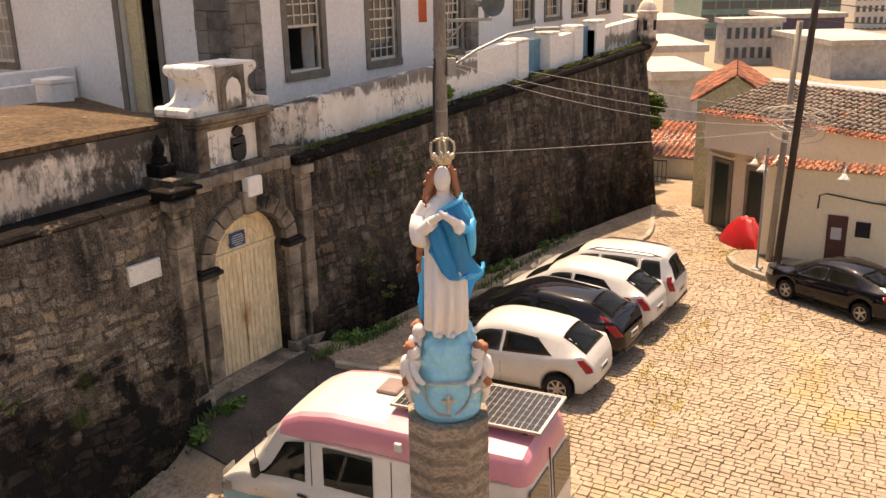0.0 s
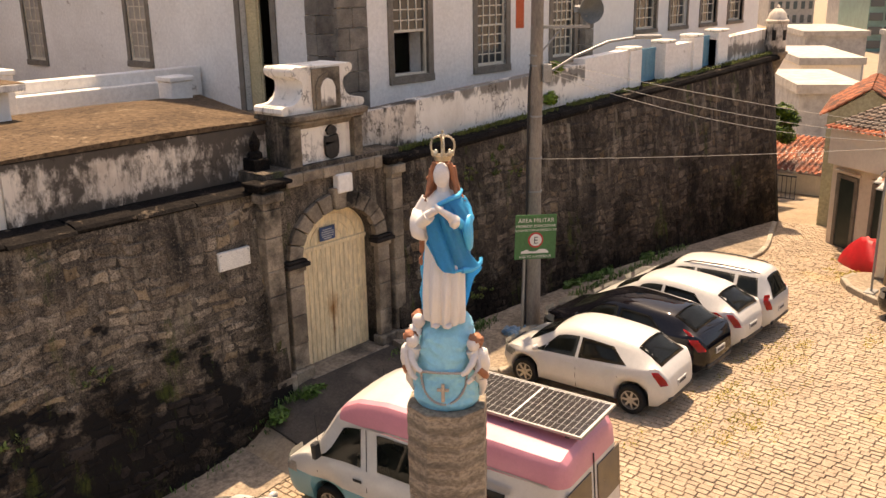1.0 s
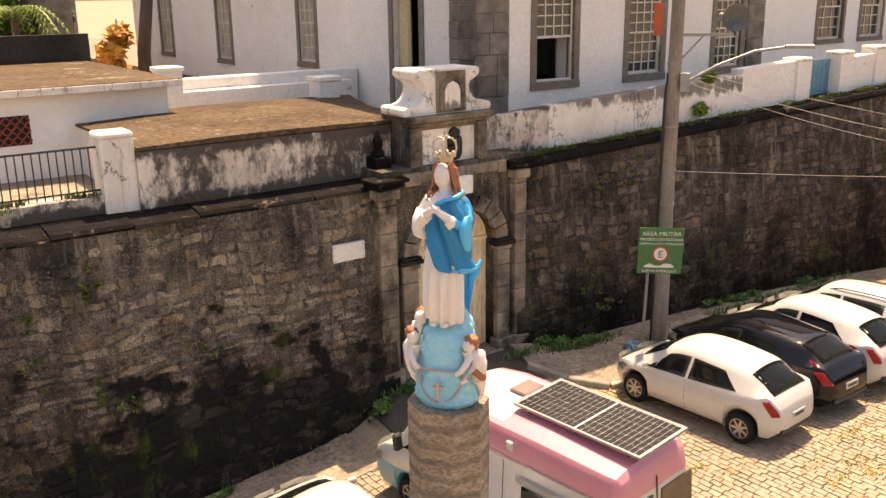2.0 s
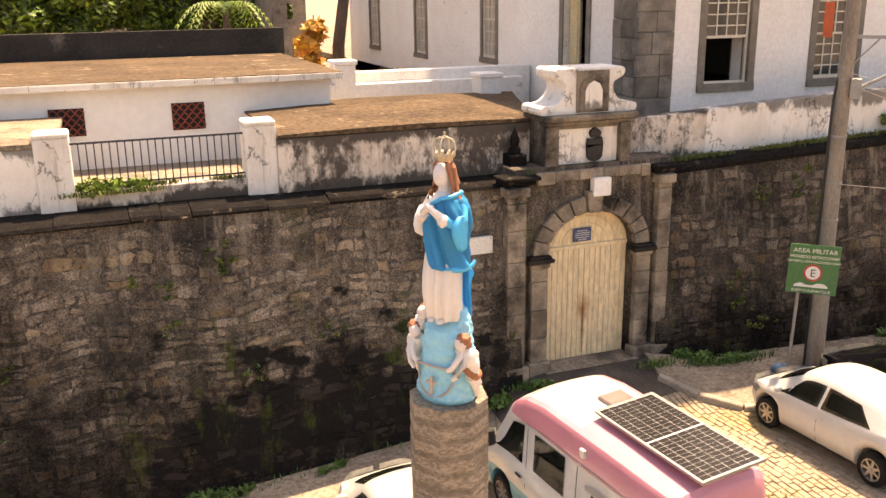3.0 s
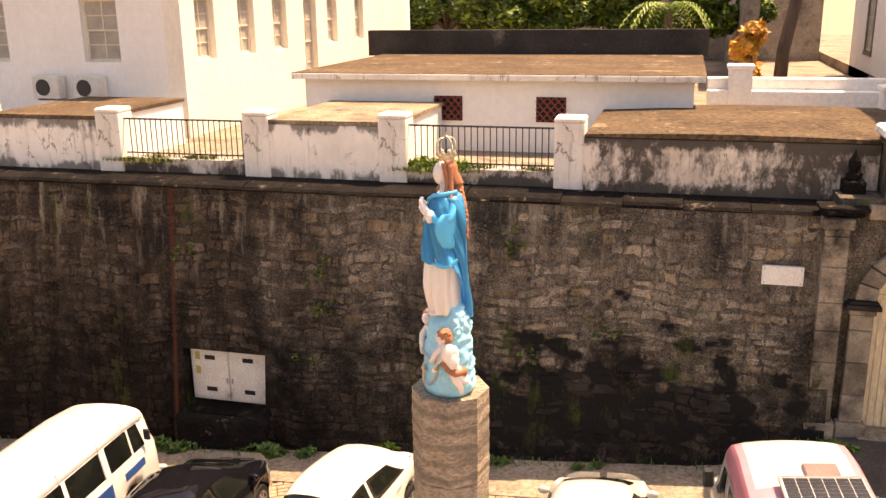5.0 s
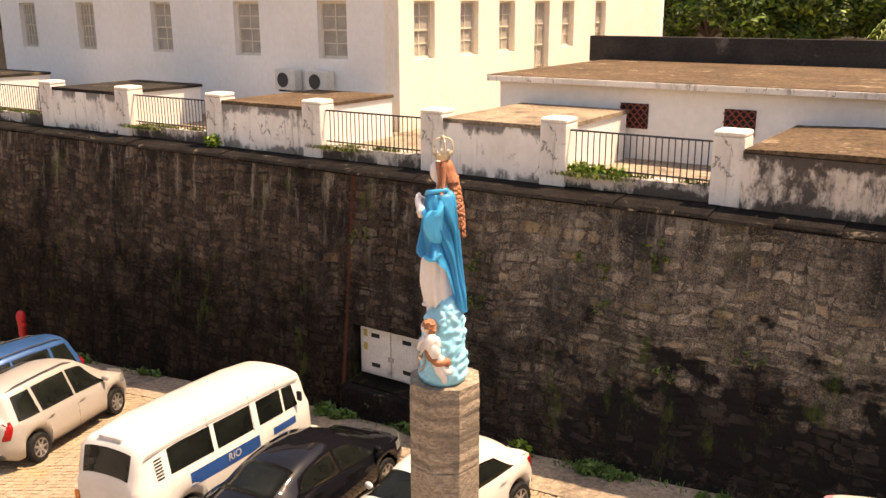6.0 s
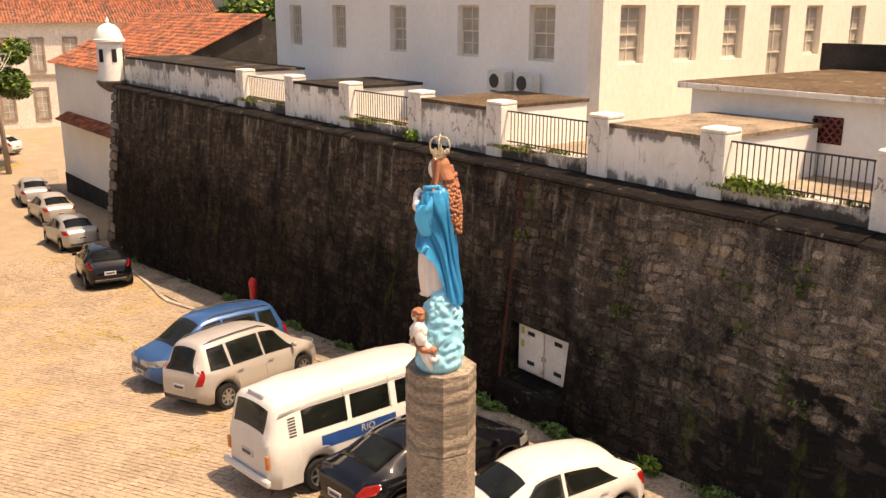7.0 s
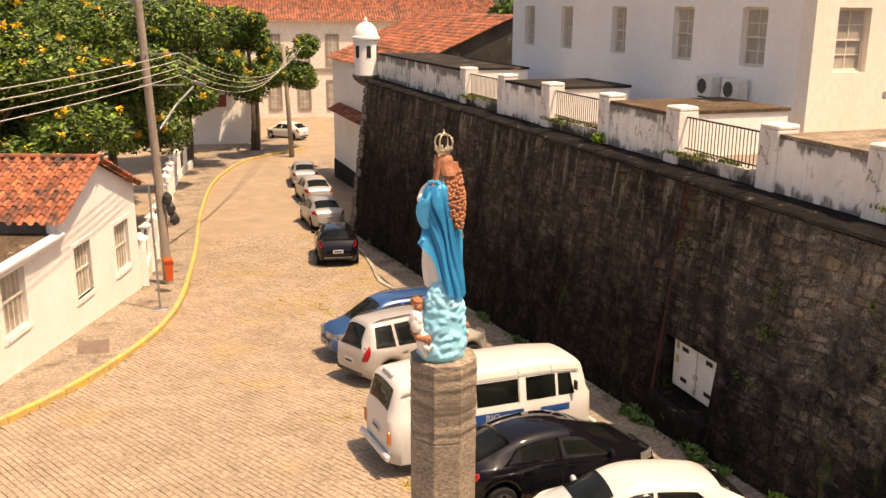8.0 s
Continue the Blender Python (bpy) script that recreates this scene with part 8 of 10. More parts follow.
# scalloped wall lamps
for p in ((17.32, 1.25, 2.3), (17.32, -0.6, 2.25), (19.9, 2.0, 1.9)):
    t = thing("wall_lamp", "white enamel street lamp on a bent arm", "lamp", "wall lamps", at=p)
    bm = bmesh.new()
    tube(bm, [(0.3, 0, 0.1), (0.1, 0, 0.22), (-0.15, 0, 0.22), (-0.25, 0, 0.12)], 0.018, 6)
    part("arm", bm, M_GREYIRON, t)
    bm = bmesh.new()
    lathe(bm, [(0.03, 0.12), (0.06, 0.08), (0.10, 0.02), (0.16, -0.03), (0.15, -0.035), (0.05, 0.0)], 16, (-0.25, 0, 0))
    part("shade", bm, M_CABW, t, smooth=True)
# red tarpaulin over something bulky
rows = []
for j in range(15):
    v = j / 14
    row = []
    for i in range(25):
        a = 2 * math.pi * i / 25
        rx, ry = 1.15 * (1 - 0.75 * v ** 1.6), 0.55 * (1 - 0.7 * v ** 1.6)
        f = 1 + 0.07 * math.sin(7 * a + 3 * v) + 0.04 * math.sin(15 * a)
        row.append((rx * f * math.cos(a), ry * f * math.sin(a), 0.85 * v + 0.03 * math.sin(5 * a + 2 * v)))
    rows.append(row)
bm = bmesh.new()
loft(bm, rows)
tp = whole("tarpaulin", bm, mat("red_tarpaulin", (0.50, 0.012, 0.02), (0.38, 0.01, 0.015), 3, 0.5, bump=0.2), "bright red tarpaulin draped over a bulky load", "tarpaulin", smooth=True, angle=60)
tp.matrix_world = Matrix.Translation((19.15, 1.95, ground_z(19.15, 1.95) - 0.01)) @ Matrix.Diagonal((1, 1, 0.95, 1)) @ Matrix.Rotation(math.atan2(-2.73, -2.0), 4, "Z") @ Matrix.Diagonal((0.8, 0.8, 1, 1))

# ---- white house west of the lane ----
HA, HB = Vector((-14.4, -6.14)), Vector((-23.8, -2.83))
HD = (HB - HA).normalized()
mH = Matrix(((HD.x, -HD.y, 0, HA.x), (HD.y, HD.x, 0, HA.y), (0, 0, 1, 0), (0, 0, 0, 1)))
# local x runs along the facade from HA to HB
OUT = -1 if (mH.to_3x3() @ Vector((0, 1, 0))).y > 0 else 1
hw = thing("house", "single storey white house with a red tiled gable roof", "house")


def h_boxes(name, args, material, parent, bevel=0.0, label=""):
    """Boxes in facade space: x along the facade, depth into the house, height."""
    bm = bmesh.new()
    for x0, x1, d0, d1, z0, z1 in args:
        box(bm, x0, x1, d0 * OUT, d1 * OUT, z0, z1, bevel)
    bmesh.ops.transform(bm, matrix=mH, verts=bm.verts)
    return part(name, bm, material, parent, label)


def h_at(x, d, z):
    return mH @ Vector((x, d * OUT, z))


wins = [(0.5, 1.75, -0.72, 0.92), (4.75, 5.95, -1.15, 0.40), (7.9, 9.15, -1.30, 0.28)]
cuts = sorted({-6.0, 10.0, *[v for q in wins for v in q[:2]]})
bl = []
for a, b in zip(cuts, cuts[1:]):
    hole = [q for q in wins if q[0] <= a + 1e-6 and q[1] >= b - 1e-6]
    top = 1.0
    if hole:
        bl += [(a, b, 0, 0.3, -3.5, hole[0][2]), (a, b, 0, 0.3, hole[0][3], top)]
    else:
        bl.append((a, b, 0, 0.3, -3.5, top))
bl += [(-6, -5.7, 0.3, 7, -3.5, 1.0), (9.7, 10.0, 0.3, 7, -3.5, 1.0), (-6, 10, 7, 7.3, -3.5, 1.0)]
h_boxes("wall", bl, M_WHITE, hw)
bm = bmesh.new()
g = [(3.9, 1.0), (10.0, 1.0), (10.0, 1.25), (6.75, 2.55), (3.9, 1.45)]
vs = [[h_at(x, d, z) for x, z in g] for d in (0, 0.3)]
loft(bm, vs)
part("gable", bm, M_WHITE, hw)
h_boxes("cornice", ((-6, 3.9, -0.16, 0.1, 0.86, 1.0), (-6, 3.9, -0.22, 0.1, 1.003, 1.1)), M_WHITE, hw, 0.02)
h_boxes("flat_roof", ((-6, 3.9, 0.1, 7, 1.0, 1.06),), M_ROOFSLAB, hw)
for x0, x1, z0, z1 in wins:
    q = h_boxes("window", ((x0, x1, 0.14, 0.17, z0, z1),), M_CURTAIN, hw)
    h_boxes("window_frame", ((x0 - 0.13, x0, -0.025, 0.1, z0 - 0.13, z1 + 0.13), (x1, x1 + 0.13, -0.025, 0.1, z0 - 0.13, z1 + 0.13), (x0, x1, -0.025, 0.1, z1, z1 + 0.13), (x0, x1, -0.04, 0.1, z0 - 0.13, z0)), M_WORNWHITE, q)
    h_boxes("muntins", [(x0 + (x1 - x0) * k / 5 - 0.012, x0 + (x1 - x0) * k / 5 + 0.012, 0.10, 0.13, z0, z1) for k in range(1, 5)] + [(x0, x1, 0.09, 0.13, (z0 + z1) / 2 - 0.03, (z0 + z1) / 2 + 0.03)], M_SASH, q)
for xe, xr in ((3.55, 6.75), (10.35, 6.75)):
    a, b = h_at(xe, -0.3, 1.38 if xe < 5 else 1.15), h_at(xe, 7.5, 1.38 if xe < 5 else 1.15)
    tiled_slope(hw, a, b, h_at(xr, 0, 2.66) - h_at(xe, 0, 1.38 if xe < 5 else 1.15), 9, 26)
bm = bmesh.new()
tube(bm, [h_at(6.75, -0.32, 2.7), h_at(6.75, 7.5, 2.7)], 0.09, 8)
part("ridge_tiles", bm, M_TILE, hw)

# fence of white piers and dark railings beyond the house
fl = resample([(-24.3, -2.75), (-33, -1.9), (-42, -1.25), (-52, -0.2), (-58, 1.2)], 2.6)
for a, b in zip(fl, fl[1:]):
    z = ground_z(a.x, a.y) + 0.1
    t = thing("fence_pier", "white fence pier with a pointed cap", "pier", "fence piers", at=(a.x, a.y, z))
    part("shaft", box(bmesh.new(), -0.2, 0.2, -0.2, 0.2, 0, 1.7, 0.015), M_WORNWHITE, t)
    bm = bmesh.new()
    lathe(bm, [(0.3, 1.7), (0.3, 1.76), (0.02, 1.95)], 4)
    part("cap", bm, M_WORNWHITE, t)
    f = thing("iron_fence", "dark iron fence on a low white wall", "fence", "fence panels")
    d = (b - a)
    ang = math.atan2(d.y, d.x)
    m_ = Matrix.Translation((a.x, a.y, z)) @ Matrix.Rotation(ang, 4, "Z")
    part("low_wall", boxes((0.2, d.length - 0.2, -0.12, 0.12, -0.3, 0.5)), M_WORNWHITE, f)
    part("top_rail", boxes((0.2, d.length - 0.2, -0.02, 0.02, 1.4, 1.45)), M_IRON, f)
    for k in range(1, 11):
        part("bar", boxes((0.2 + (d.length - 0.4) * k / 11 - 0.012, 0.2 + (d.length - 0.4) * k / 11 + 0.012, -0.012, 0.012, 0.5, 1.55)), M_IRON, f)
    f.matrix_world = m_

# lane side poles, lamp, bin
lp = thing("utility_pole", "tall concrete pole with a street lamp arm", "pole", at=(-24.2, -1.9, ground_z(-24.2, -1.9)))
bm = bmesh.new()
tube(bm, [(0, 0, 0), (-0.05, -0.1, 4.5), (-0.1, -0.35, 12.0)], 0.17, 14, 0.12)
part("shaft", bm, M_CONCPOLE, lp, smooth=True, angle=40)
part("lamp_arm", (lambda b: (tube(b, [(0, 0.1, 5.6), (-0.8, 0.7, 6.3), (-1.8, 1.4, 6.85)], 0.04, 8), b)[1])(bmesh.new()), M_GREYIRON, lp)
bm = bmesh.new()
box(bm, -0.35, 0.35, -0.12, 0.12, -0.05, 0.05, 0.03, Matrix.Translation((-2.05, 1.6, 6.95)) @ pose(0, 0, 0, 0, -15, -38))
part("lamp_head", bm, M_GREYIRON, lp)
for z in (7.0, 8.05):
    part("cross_arm", boxes((-0.76, -0.70, -0.45, 1.05, z, z + 0.05)), M_GREYIRON, lp)
    part("arm_strut", boxes((-0.7, 0.1, -0.2, -0.15, z, z + 0.05)), M_GREYIRON, lp)
bm = bmesh.new()
for k in range(3):
    blob(bm, (0.12, 0.15 + 0.1 * k, 3.2 - 0.35 * k), (0.14, 0.16, 0.24), wob=0.4, s=3)
part("cable_bundle", bm, M_CABLE, lp)
sp_ = thing("sign_post", "thin galvanised post with a wide foot on the pavement", "post", at=(-20.5, -2.3, ground_z(-20.5, -2.3) + 0.13))
bm = bmesh.new()
tube(bm, [(0, 0, 0), (-0.02, -0.03, 2.0), (-0.05, -0.06, 4.0)], 0.035, 8)
part("tube", bm, M_GREYIRON, sp_)
part("foot", boxes((-0.2, 0.2, -0.25, 0.25, 0, 0.05), bevel=0.01), M_GREYIRON, sp_)
M_ORANGE = mat("orange_plastic", (0.60, 0.10, 0.02), (0.5, 0.08, 0.015), 3, 0.5)


def bin_at(x, y, zoff):
    t = thing("litter_bin", "orange plastic litter bin strapped to a pole", "litter bin", "litter bins", at=(x, y, ground_z(x, y) + zoff))
    bm = bmesh.new()
    loft(bm, [[(sx * w, sy * w * 0.7, z) for sx, sy in ((-1, -1), (1, -1), (1, 1), (-1, 1))] for w, z in ((0.17, 0), (0.2, 0.65), (0.22, 0.66), (0.22, 0.75))])
    bmesh.ops.bevel(bm, geom=bm.edges[:], offset=0.02, segments=2, affect="EDGES")
    part("body", bm, M_ORANGE, t)
    part("mouth", boxes((-0.15, 0.15, 0.1, 0.165, 0.56, 0.66)), M_VOID, t)
    return t


bin_at(-22.9, -1.9, 0.55)
bin_at(-62.2, 9.0, 0.5)
# covers of the pavement and lane
whole("manhole_plate", boxes((-17.3, -15.9, -4.55, -3.75, 0, 0.012)), mat("rusty_iron_plate", (0.19, 0.13, 0.10), (0.14, 0.10, 0.08), 3, 0.8), "rusty iron cover set in the pavement", "manhole cover").matrix_world = Matrix.Translation((0, 0, ground_z(-16.6, -4.1) + 0.145)) @ Matrix.Rotation(0.0, 4, "Z")
# lane cables
for k in range(4):
    cable("cable", (-24.9, -0.98, 4.76 + 0.25 * k), (-62.0, 9.0 + 0.35 * k, 3.5 + 0.2 * k), 1.5, 0.014, M_CABLEPALE)
    cable("cable", (-24.9, -0.98, 4.76 + 0.25 * k), (-4.0, -7.6, 5.15 + 0.18 * k), 0.15, 0.011, M_CABLEPALE)
p2 = thing("utility_pole", "slim concrete pole on the far corner", "pole", at=(-62.0, 8.95, ground_z(-62, 8.9)))
bm = bmesh.new()
tube(bm, [(0, 0, 0), (0, -0.15, 4), (0, -0.35, 8.6)], 0.2, 10, 0.13)
part("shaft", bm, M_CONCPOLE, p2, smooth=True)
part("cross_arm", boxes((-0.06, 0.06, -0.9, 0.7, 8.2, 8.3)), M_CONCPOLE, p2)

# ---- bartizan and buildings at the west end ----
bz = thing("bartizan", "small white domed sentry turret on the bastion corner", "turret", at=(-34.15, 7.95, 0))
bm = bmesh.new()
lathe(bm, [(0.18, 3.45), (0.40, 3.58), (0.56, 3.72), (0.66, 3.86), (0.66, 3.95)], 20)
part("corbel", bm, M_QUOIN, bz, smooth=True, angle=40)
bm = bmesh.new()
lathe(bm, [(0.56, 3.953), (0.54, 5.55)], 20)
part("drum", bm, M_WHITE, bz, smooth=True, angle=40)
bm = bmesh.new()
lathe(bm, [(0.56, 5.553), (0.66, 5.6), (0.66, 5.7), (0.58, 5.72), (0.56, 5.85), (0.47, 6.1), (0.3, 6.28), (0.1, 6.36), (0.05, 6.4), (0.09, 6.46), (0.04, 6.54), (0.005, 6.66)], 20)
part("dome", bm, M_WHITE, bz, smooth=True, angle=40)
for a in (-60, 0, 60):
    q = Matrix.Rotation(radians(a), 4, "Z")
    bm = bmesh.new()
    box(bm, 0.5, 0.56, -0.1, 0.1, 4.75, 5.3, 0.0, q)
    part("loophole", bm, M_VOID, bz)
wl = thing("house", "white lower house with a tiled skirt beyond the bastion", "house")
part("wall", boxes((-52, -36.2, 10.2, 16, -6, 3.9), (-36.3, -35.3, 9.3, 16, -6, 3.3)), M_WHITE, wl)
part("plinth", boxes((-52, -36.2, 10.15, 10.197, -6, -2.9)), M_DARKWALL, wl)
w = part("window", boxes((-39.2, -38.3, 10.17, 10.196, 1.6, 3.2)), M_VOID, wl)
part("window_frame", boxes((-39.35, -39.2, 10.12, 10.2, 1.5, 3.3), (-38.3, -38.15, 10.12, 10.2, 1.5, 3.3)), M_FRAME, w)
part("air_conditioner", boxes((-40.2, -39.5, 9.85, 10.19, 1.9, 2.4), bevel=0.02), M_GREYIRON, wl)
tiled_slope(wl, (-52, 9.8, 3.8), (-36.0, 9.8, 3.8), (0, 3.2, 1.3), 9, 60)
tiled_slope(wl, (-50, 9.4, 0.6), (-36.4, 9.4, 0.6), (0, 0.8, 0.4), 3, 50, name="skirt_tiles")
rh = thing("house", "house with an orange tiled gable roof behind the terrace", "house")
bm = bmesh.new()
prism(bm, [(12.0, 3.8), (20.4, 3.8), (20.4, 4.75), (16.2, 6.6), (12.0, 4.75)], "x", -52, -36)
part("wall", bm, M_DARKWALL, rh, "grey stained gable wall")
tiled_slope(rh, (-52.3, 11.7, 4.65), (-35.7, 11.7, 4.65), (0, 4.6, 2.02), 14, 66)

fb = thing("house", "two storey pale building with stone framed windows and tiled roof", "house")
mB = Matrix.Translation((-90, 4, 0)) @ Matrix.Rotation(radians(82), 4, "Z")


def b_boxes(name, args, material, parent, bevel=0.0, label=""):
    bm = boxes(*args, bevel=bevel)
    bmesh.ops.transform(bm, matrix=mB, verts=bm.verts)
    return part(name, bm, material, parent, label)


M_PINKISH = mat("pale_pinkish_plaster", (0.76, 0.69, 0.60), (0.70, 0.63, 0.54), 0.5, 0.9, dirt=(0.5, 0.43, 0.36), dscale=0.4, dlow=0.66, dhigh=0.84)
M_BSUR = mat("brown_stone_surround", (0.33, 0.25, 0.19), (0.26, 0.2, 0.155), 1.5, 0.9)
b_boxes("wall", ((0, 32, 0, 12, -7, 5.3),), M_PINKISH, fb)
b_boxes("string_course", ((0, 32, -0.12, -0.002, 0.35, 0.65),), M_BSUR, fb)
b_boxes("plinth", ((0, 32, -0.1, -0.003, -7, -5.0),), M_BSUR, fb)
for k in range(9):
    x0 = 4.5 + 3.05 * k
    for z0, z1 in ((1.1, 4.0), (-3.5, -0.75)):
        q = b_boxes("window", ((x0, x0 + 1.0, -0.03, -0.004, z0, z1),), M_CURTAIN, fb)
        b_boxes("window_frame", ((x0 - 0.2, x0, -0.1, -0.004, z0 - 0.2, z1 + 0.2), (x0 + 1.0, x0 + 1.2, -0.1, -0.004, z0 - 0.2, z1 + 0.2), (x0, x0 + 1.0, -0.1, -0.004, z1, z1 + 0.2), (x0, x0 + 1.0, -0.1, -0.004, z0 - 0.2, z0)), M_BSUR, q)
        b_boxes("muntins", [(x0 + 0.5 - 0.03, x0 + 0.5 + 0.03, -0.06, -0.032, z0, z1)] + [(x0, x0 + 1.0, -0.058, -0.033, z0 + (z1 - z0) * j / 4 - 0.02, z0 + (z1 - z0) * j / 4 + 0.02) for j in (1, 2, 3)], M_SASH, q)
b_boxes("cornice", ((-0.3, 32.3, -0.4, 0, 5.303, 5.55),), M_PINKISH, fb, 0.05)
a, b = mB @ Vector((-0.5, -0.6, 5.5)), mB @ Vector((32.5, -0.6, 5.5))
tiled_slope(fb, a, b, mB.to_3x3() @ Vector((0, 7.0, 3.2)), 16, 110)
ws = thing("house", "low blank white house at the bend of the lane", "house")
part("wall", boxes((-80, -70.5, -4, 7.2, -7, 0.6)), M_WHITE, ws)
w = part("window", boxes((-70.49, -70.46, 3.6, 5.0, -1.2, -0.2)), M_CLAY, ws)
tiled_slope(ws, (-70.2, 7.5, 0.6), (-70.2, -4.2, 0.6), (-4.5, 0, 1.3), 8, 44)


# ---- trees and plants ----
def leaf_cloud(name, clumps, n, size, material, seed, parent=None, flat=0.6):
    """Many small leaf blades spread through the given clumps (centre, radii)."""
    rnd = np.random.RandomState(seed)
    weights = np.array([c[1][0] * c[1][1] + c[1][2] ** 2 for c in clumps])
    pick = rnd.choice(len(clumps), n, p=weights / weights.sum())
    cen = np.array([c[0] for c in clumps])[pick]
    rad = np.array([c[1] for c in clumps])[pick]
    d = rnd.normal(size=(n, 3))
    d /= np.linalg.norm(d, axis=1)[:, None]
    r = rnd.uniform(0.55, 1.05, n)[:, None]
    pos = cen + d * rad * r
    u = rnd.normal(size=(n, 3))
    u[:, 2] *= flat
    u /= np.linalg.norm(u, axis=1)[:, None]
    v = np.cross(u, d + rnd.normal(size=(n, 3)) * 0.5)
    v /= np.linalg.norm(v, axis=1)[:, None] + 1e-9
    s = size * rnd.uniform(0.5, 1.3, n)[:, None]
    a, b, c2, e = pos - u * s, pos + v * s * 0.42, pos + u * s, pos - v * s * 0.42
    verts = np.stack([a, b, c2, e], 1).reshape(-1, 3)
    faces = np.arange(4 * n).reshape(-1, 4)
    ob = mesh_object(name, verts.tolist(), faces.tolist(), material)
    if parent:
        ob.parent = parent
    return ob


def tree(x, y, h, spread, seed, n=9000, leaf=0.26, flowers=0, label="broad leafy street tree with dense green crown", trunk=0.3, first=0.35, foot=None):
    rnd = random.Random(seed)
    z0 = ground_z(x, y) if foot is None else foot
    t = thing("tree", label, "tree")
    bm = bmesh.new()
    top = Vector((x + rnd.uniform(-0.4, 0.4), y + rnd.uniform(-0.4, 0.4), z0 + h * first))
    tube(bm, [(x, y, z0 - 0.2), ((x + top.x) / 2, (y + top.y) / 2 + 0.1, z0 + h * first * 0.5), tuple(top)], trunk, 10, trunk * 0.7)
    clumps = []
    for k in range(13):
        a = 2 * math.pi * k / 13 + rnd.uniform(-0.3, 0.3)
        rr = spread * rnd.uniform(0.35, 0.95)
        e = Vector((x + rr * math.cos(a), y + rr * math.sin(a), z0 + h * rnd.uniform(first + 0.08, 0.92)))
        mid = top.lerp(e, 0.5) + Vector((0, 0, h * 0.06))
        tube(bm, [tuple(top), tuple(mid), tuple(e)], trunk * 0.42, 6, trunk * 0.1)
        for q in range(3):
            s = spread * rnd.uniform(0.16, 0.30)
            c = e + Vector((rnd.uniform(-1, 1), rnd.uniform(-1, 1), rnd.uniform(-0.6, 0.8))) * spread * 0.2
            clumps.append((tuple(c), (s, s, s * 0.75)))
    clumps.append(((x, y, z0 + h * 0.85), (spread * 0.35, spread * 0.35, spread * 0.25)))
    part("trunk", bm, M_BARK, t, smooth=True)
    # shade and sun put in as colour: dark and bright leaves mixed throughout
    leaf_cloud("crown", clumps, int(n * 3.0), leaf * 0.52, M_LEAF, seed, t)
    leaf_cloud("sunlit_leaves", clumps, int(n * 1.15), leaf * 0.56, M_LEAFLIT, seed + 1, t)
    if flowers:
        rn2 = random.Random(seed + 3)
        fc = []
        for c, r in clumps:
            if rn2.random() < 0.7:
                for _ in range(3):
                    d = Vector((rn2.gauss(0, 1), rn2.gauss(0, 1), abs(rn2.gauss(0, 1)))).normalized()
                    fc.append(((c[0] + d.x * r[0], c[1] + d.y * r[1], c[2] + d.z * r[2]), (0.2, 0.2, 0.18)))
        leaf_cloud("blossom", fc, flowers * 3, 0.10, M_FLOWER, seed + 2, t)
    return t


tree(-35.0, -5.2, 11.0, 5.6, 11, 16000, 0.24, 1500, "broad street tree in yellow flower beside the lane", first=0.3)
tree(-46.0, -4.0, 12.0, 6.0, 12, 15000, 0.26, 1300, "broad street tree in yellow flower beside the lane", first=0.3)
tree(-58.5, 1.0, 11.5, 5.2, 13, 12000, 0.28, 900, "broad street tree in yellow flower beside the lane")
tree(-65.5, 6.6, 10.5, 4.8, 14, 11000, 0.3, 500, "leaning street tree on the far corner pavement", trunk=0.42, first=0.45)
tree(-29.5, -8.5, 9.0, 4.6, 15, 10000, 0.24, 700, "broad street tree in yellow flower behind the white house", first=0.3)
tree(-58, 30, 15.0, 7.0, 16, 9000, 0.45, 0, "dark tree behind the tiled roofs")
tree(-3.2, 27.5, 4.8, 3.6, 21, 14000, 0.24, 0, "courtyard tree behind the blackened wall", first=0.30, foot=3.86)
tree(-9.6, 35.5, 5.4, 3.4, 23, 9000, 0.26, 0, "shady courtyard tree by the barracks", first=0.30, foot=3.86)
tree(1.6, 30.0, 4.6, 2.6, 22, 8000, 0.24, 0, "courtyard tree behind the blackened wall", first=0.34, foot=3.86)

# courtyard behind the sheds: bare trunk, red leaved plant, back walls
ct = thing("tree", "dark bare courtyard trunk", "tree")
bm = bmesh.new()
tube(bm, [(4.35, 20.2, 3.86), (4.4, 20.2, 5.5), (4.7, 20.3, 7.2), (5.2, 20.4, 9.0)], 0.2, 10, 0.14)
part("trunk", bm, M_BARK, ct, smooth=True)
bm = bmesh.new()
tube(bm, [(5.2, 20.4, 9.0), (5.8, 20.8, 9.8), (6.6, 21, 10.4)], 0.1, 8, 0.05)
part("limb", bm, M_BARK, ct)
M_CROTON = mat("orange_red_leaf", (0.55, 0.16, 0.03), (0.62, 0.40, 0.04), 6, 0.6, spread=0.3, island=1)
cr = thing("shrub", "orange and yellow leaved shrub in the courtyard", "shrub")
bm = bmesh.new()
for k in range(5):
    tube(bm, [(3.45, 19.6, 3.86), (3.45 + 0.15 * math.cos(k * 1.3), 19.6 + 0.15 * math.sin(k * 1.3), 4.6 + 0.2 * k)], 0.025, 6)
part("stems", bm, M_BARK, cr)
leaf_cloud("leaves", [((3.45, 19.6, 4.9), (0.3, 0.3, 0.5)), ((3.3, 19.6, 5.6), (0.35, 0.3, 0.3)), ((3.6, 19.6, 6.0), (0.3, 0.3, 0.35))], 420, 0.2, M_CROTON, 31, cr)
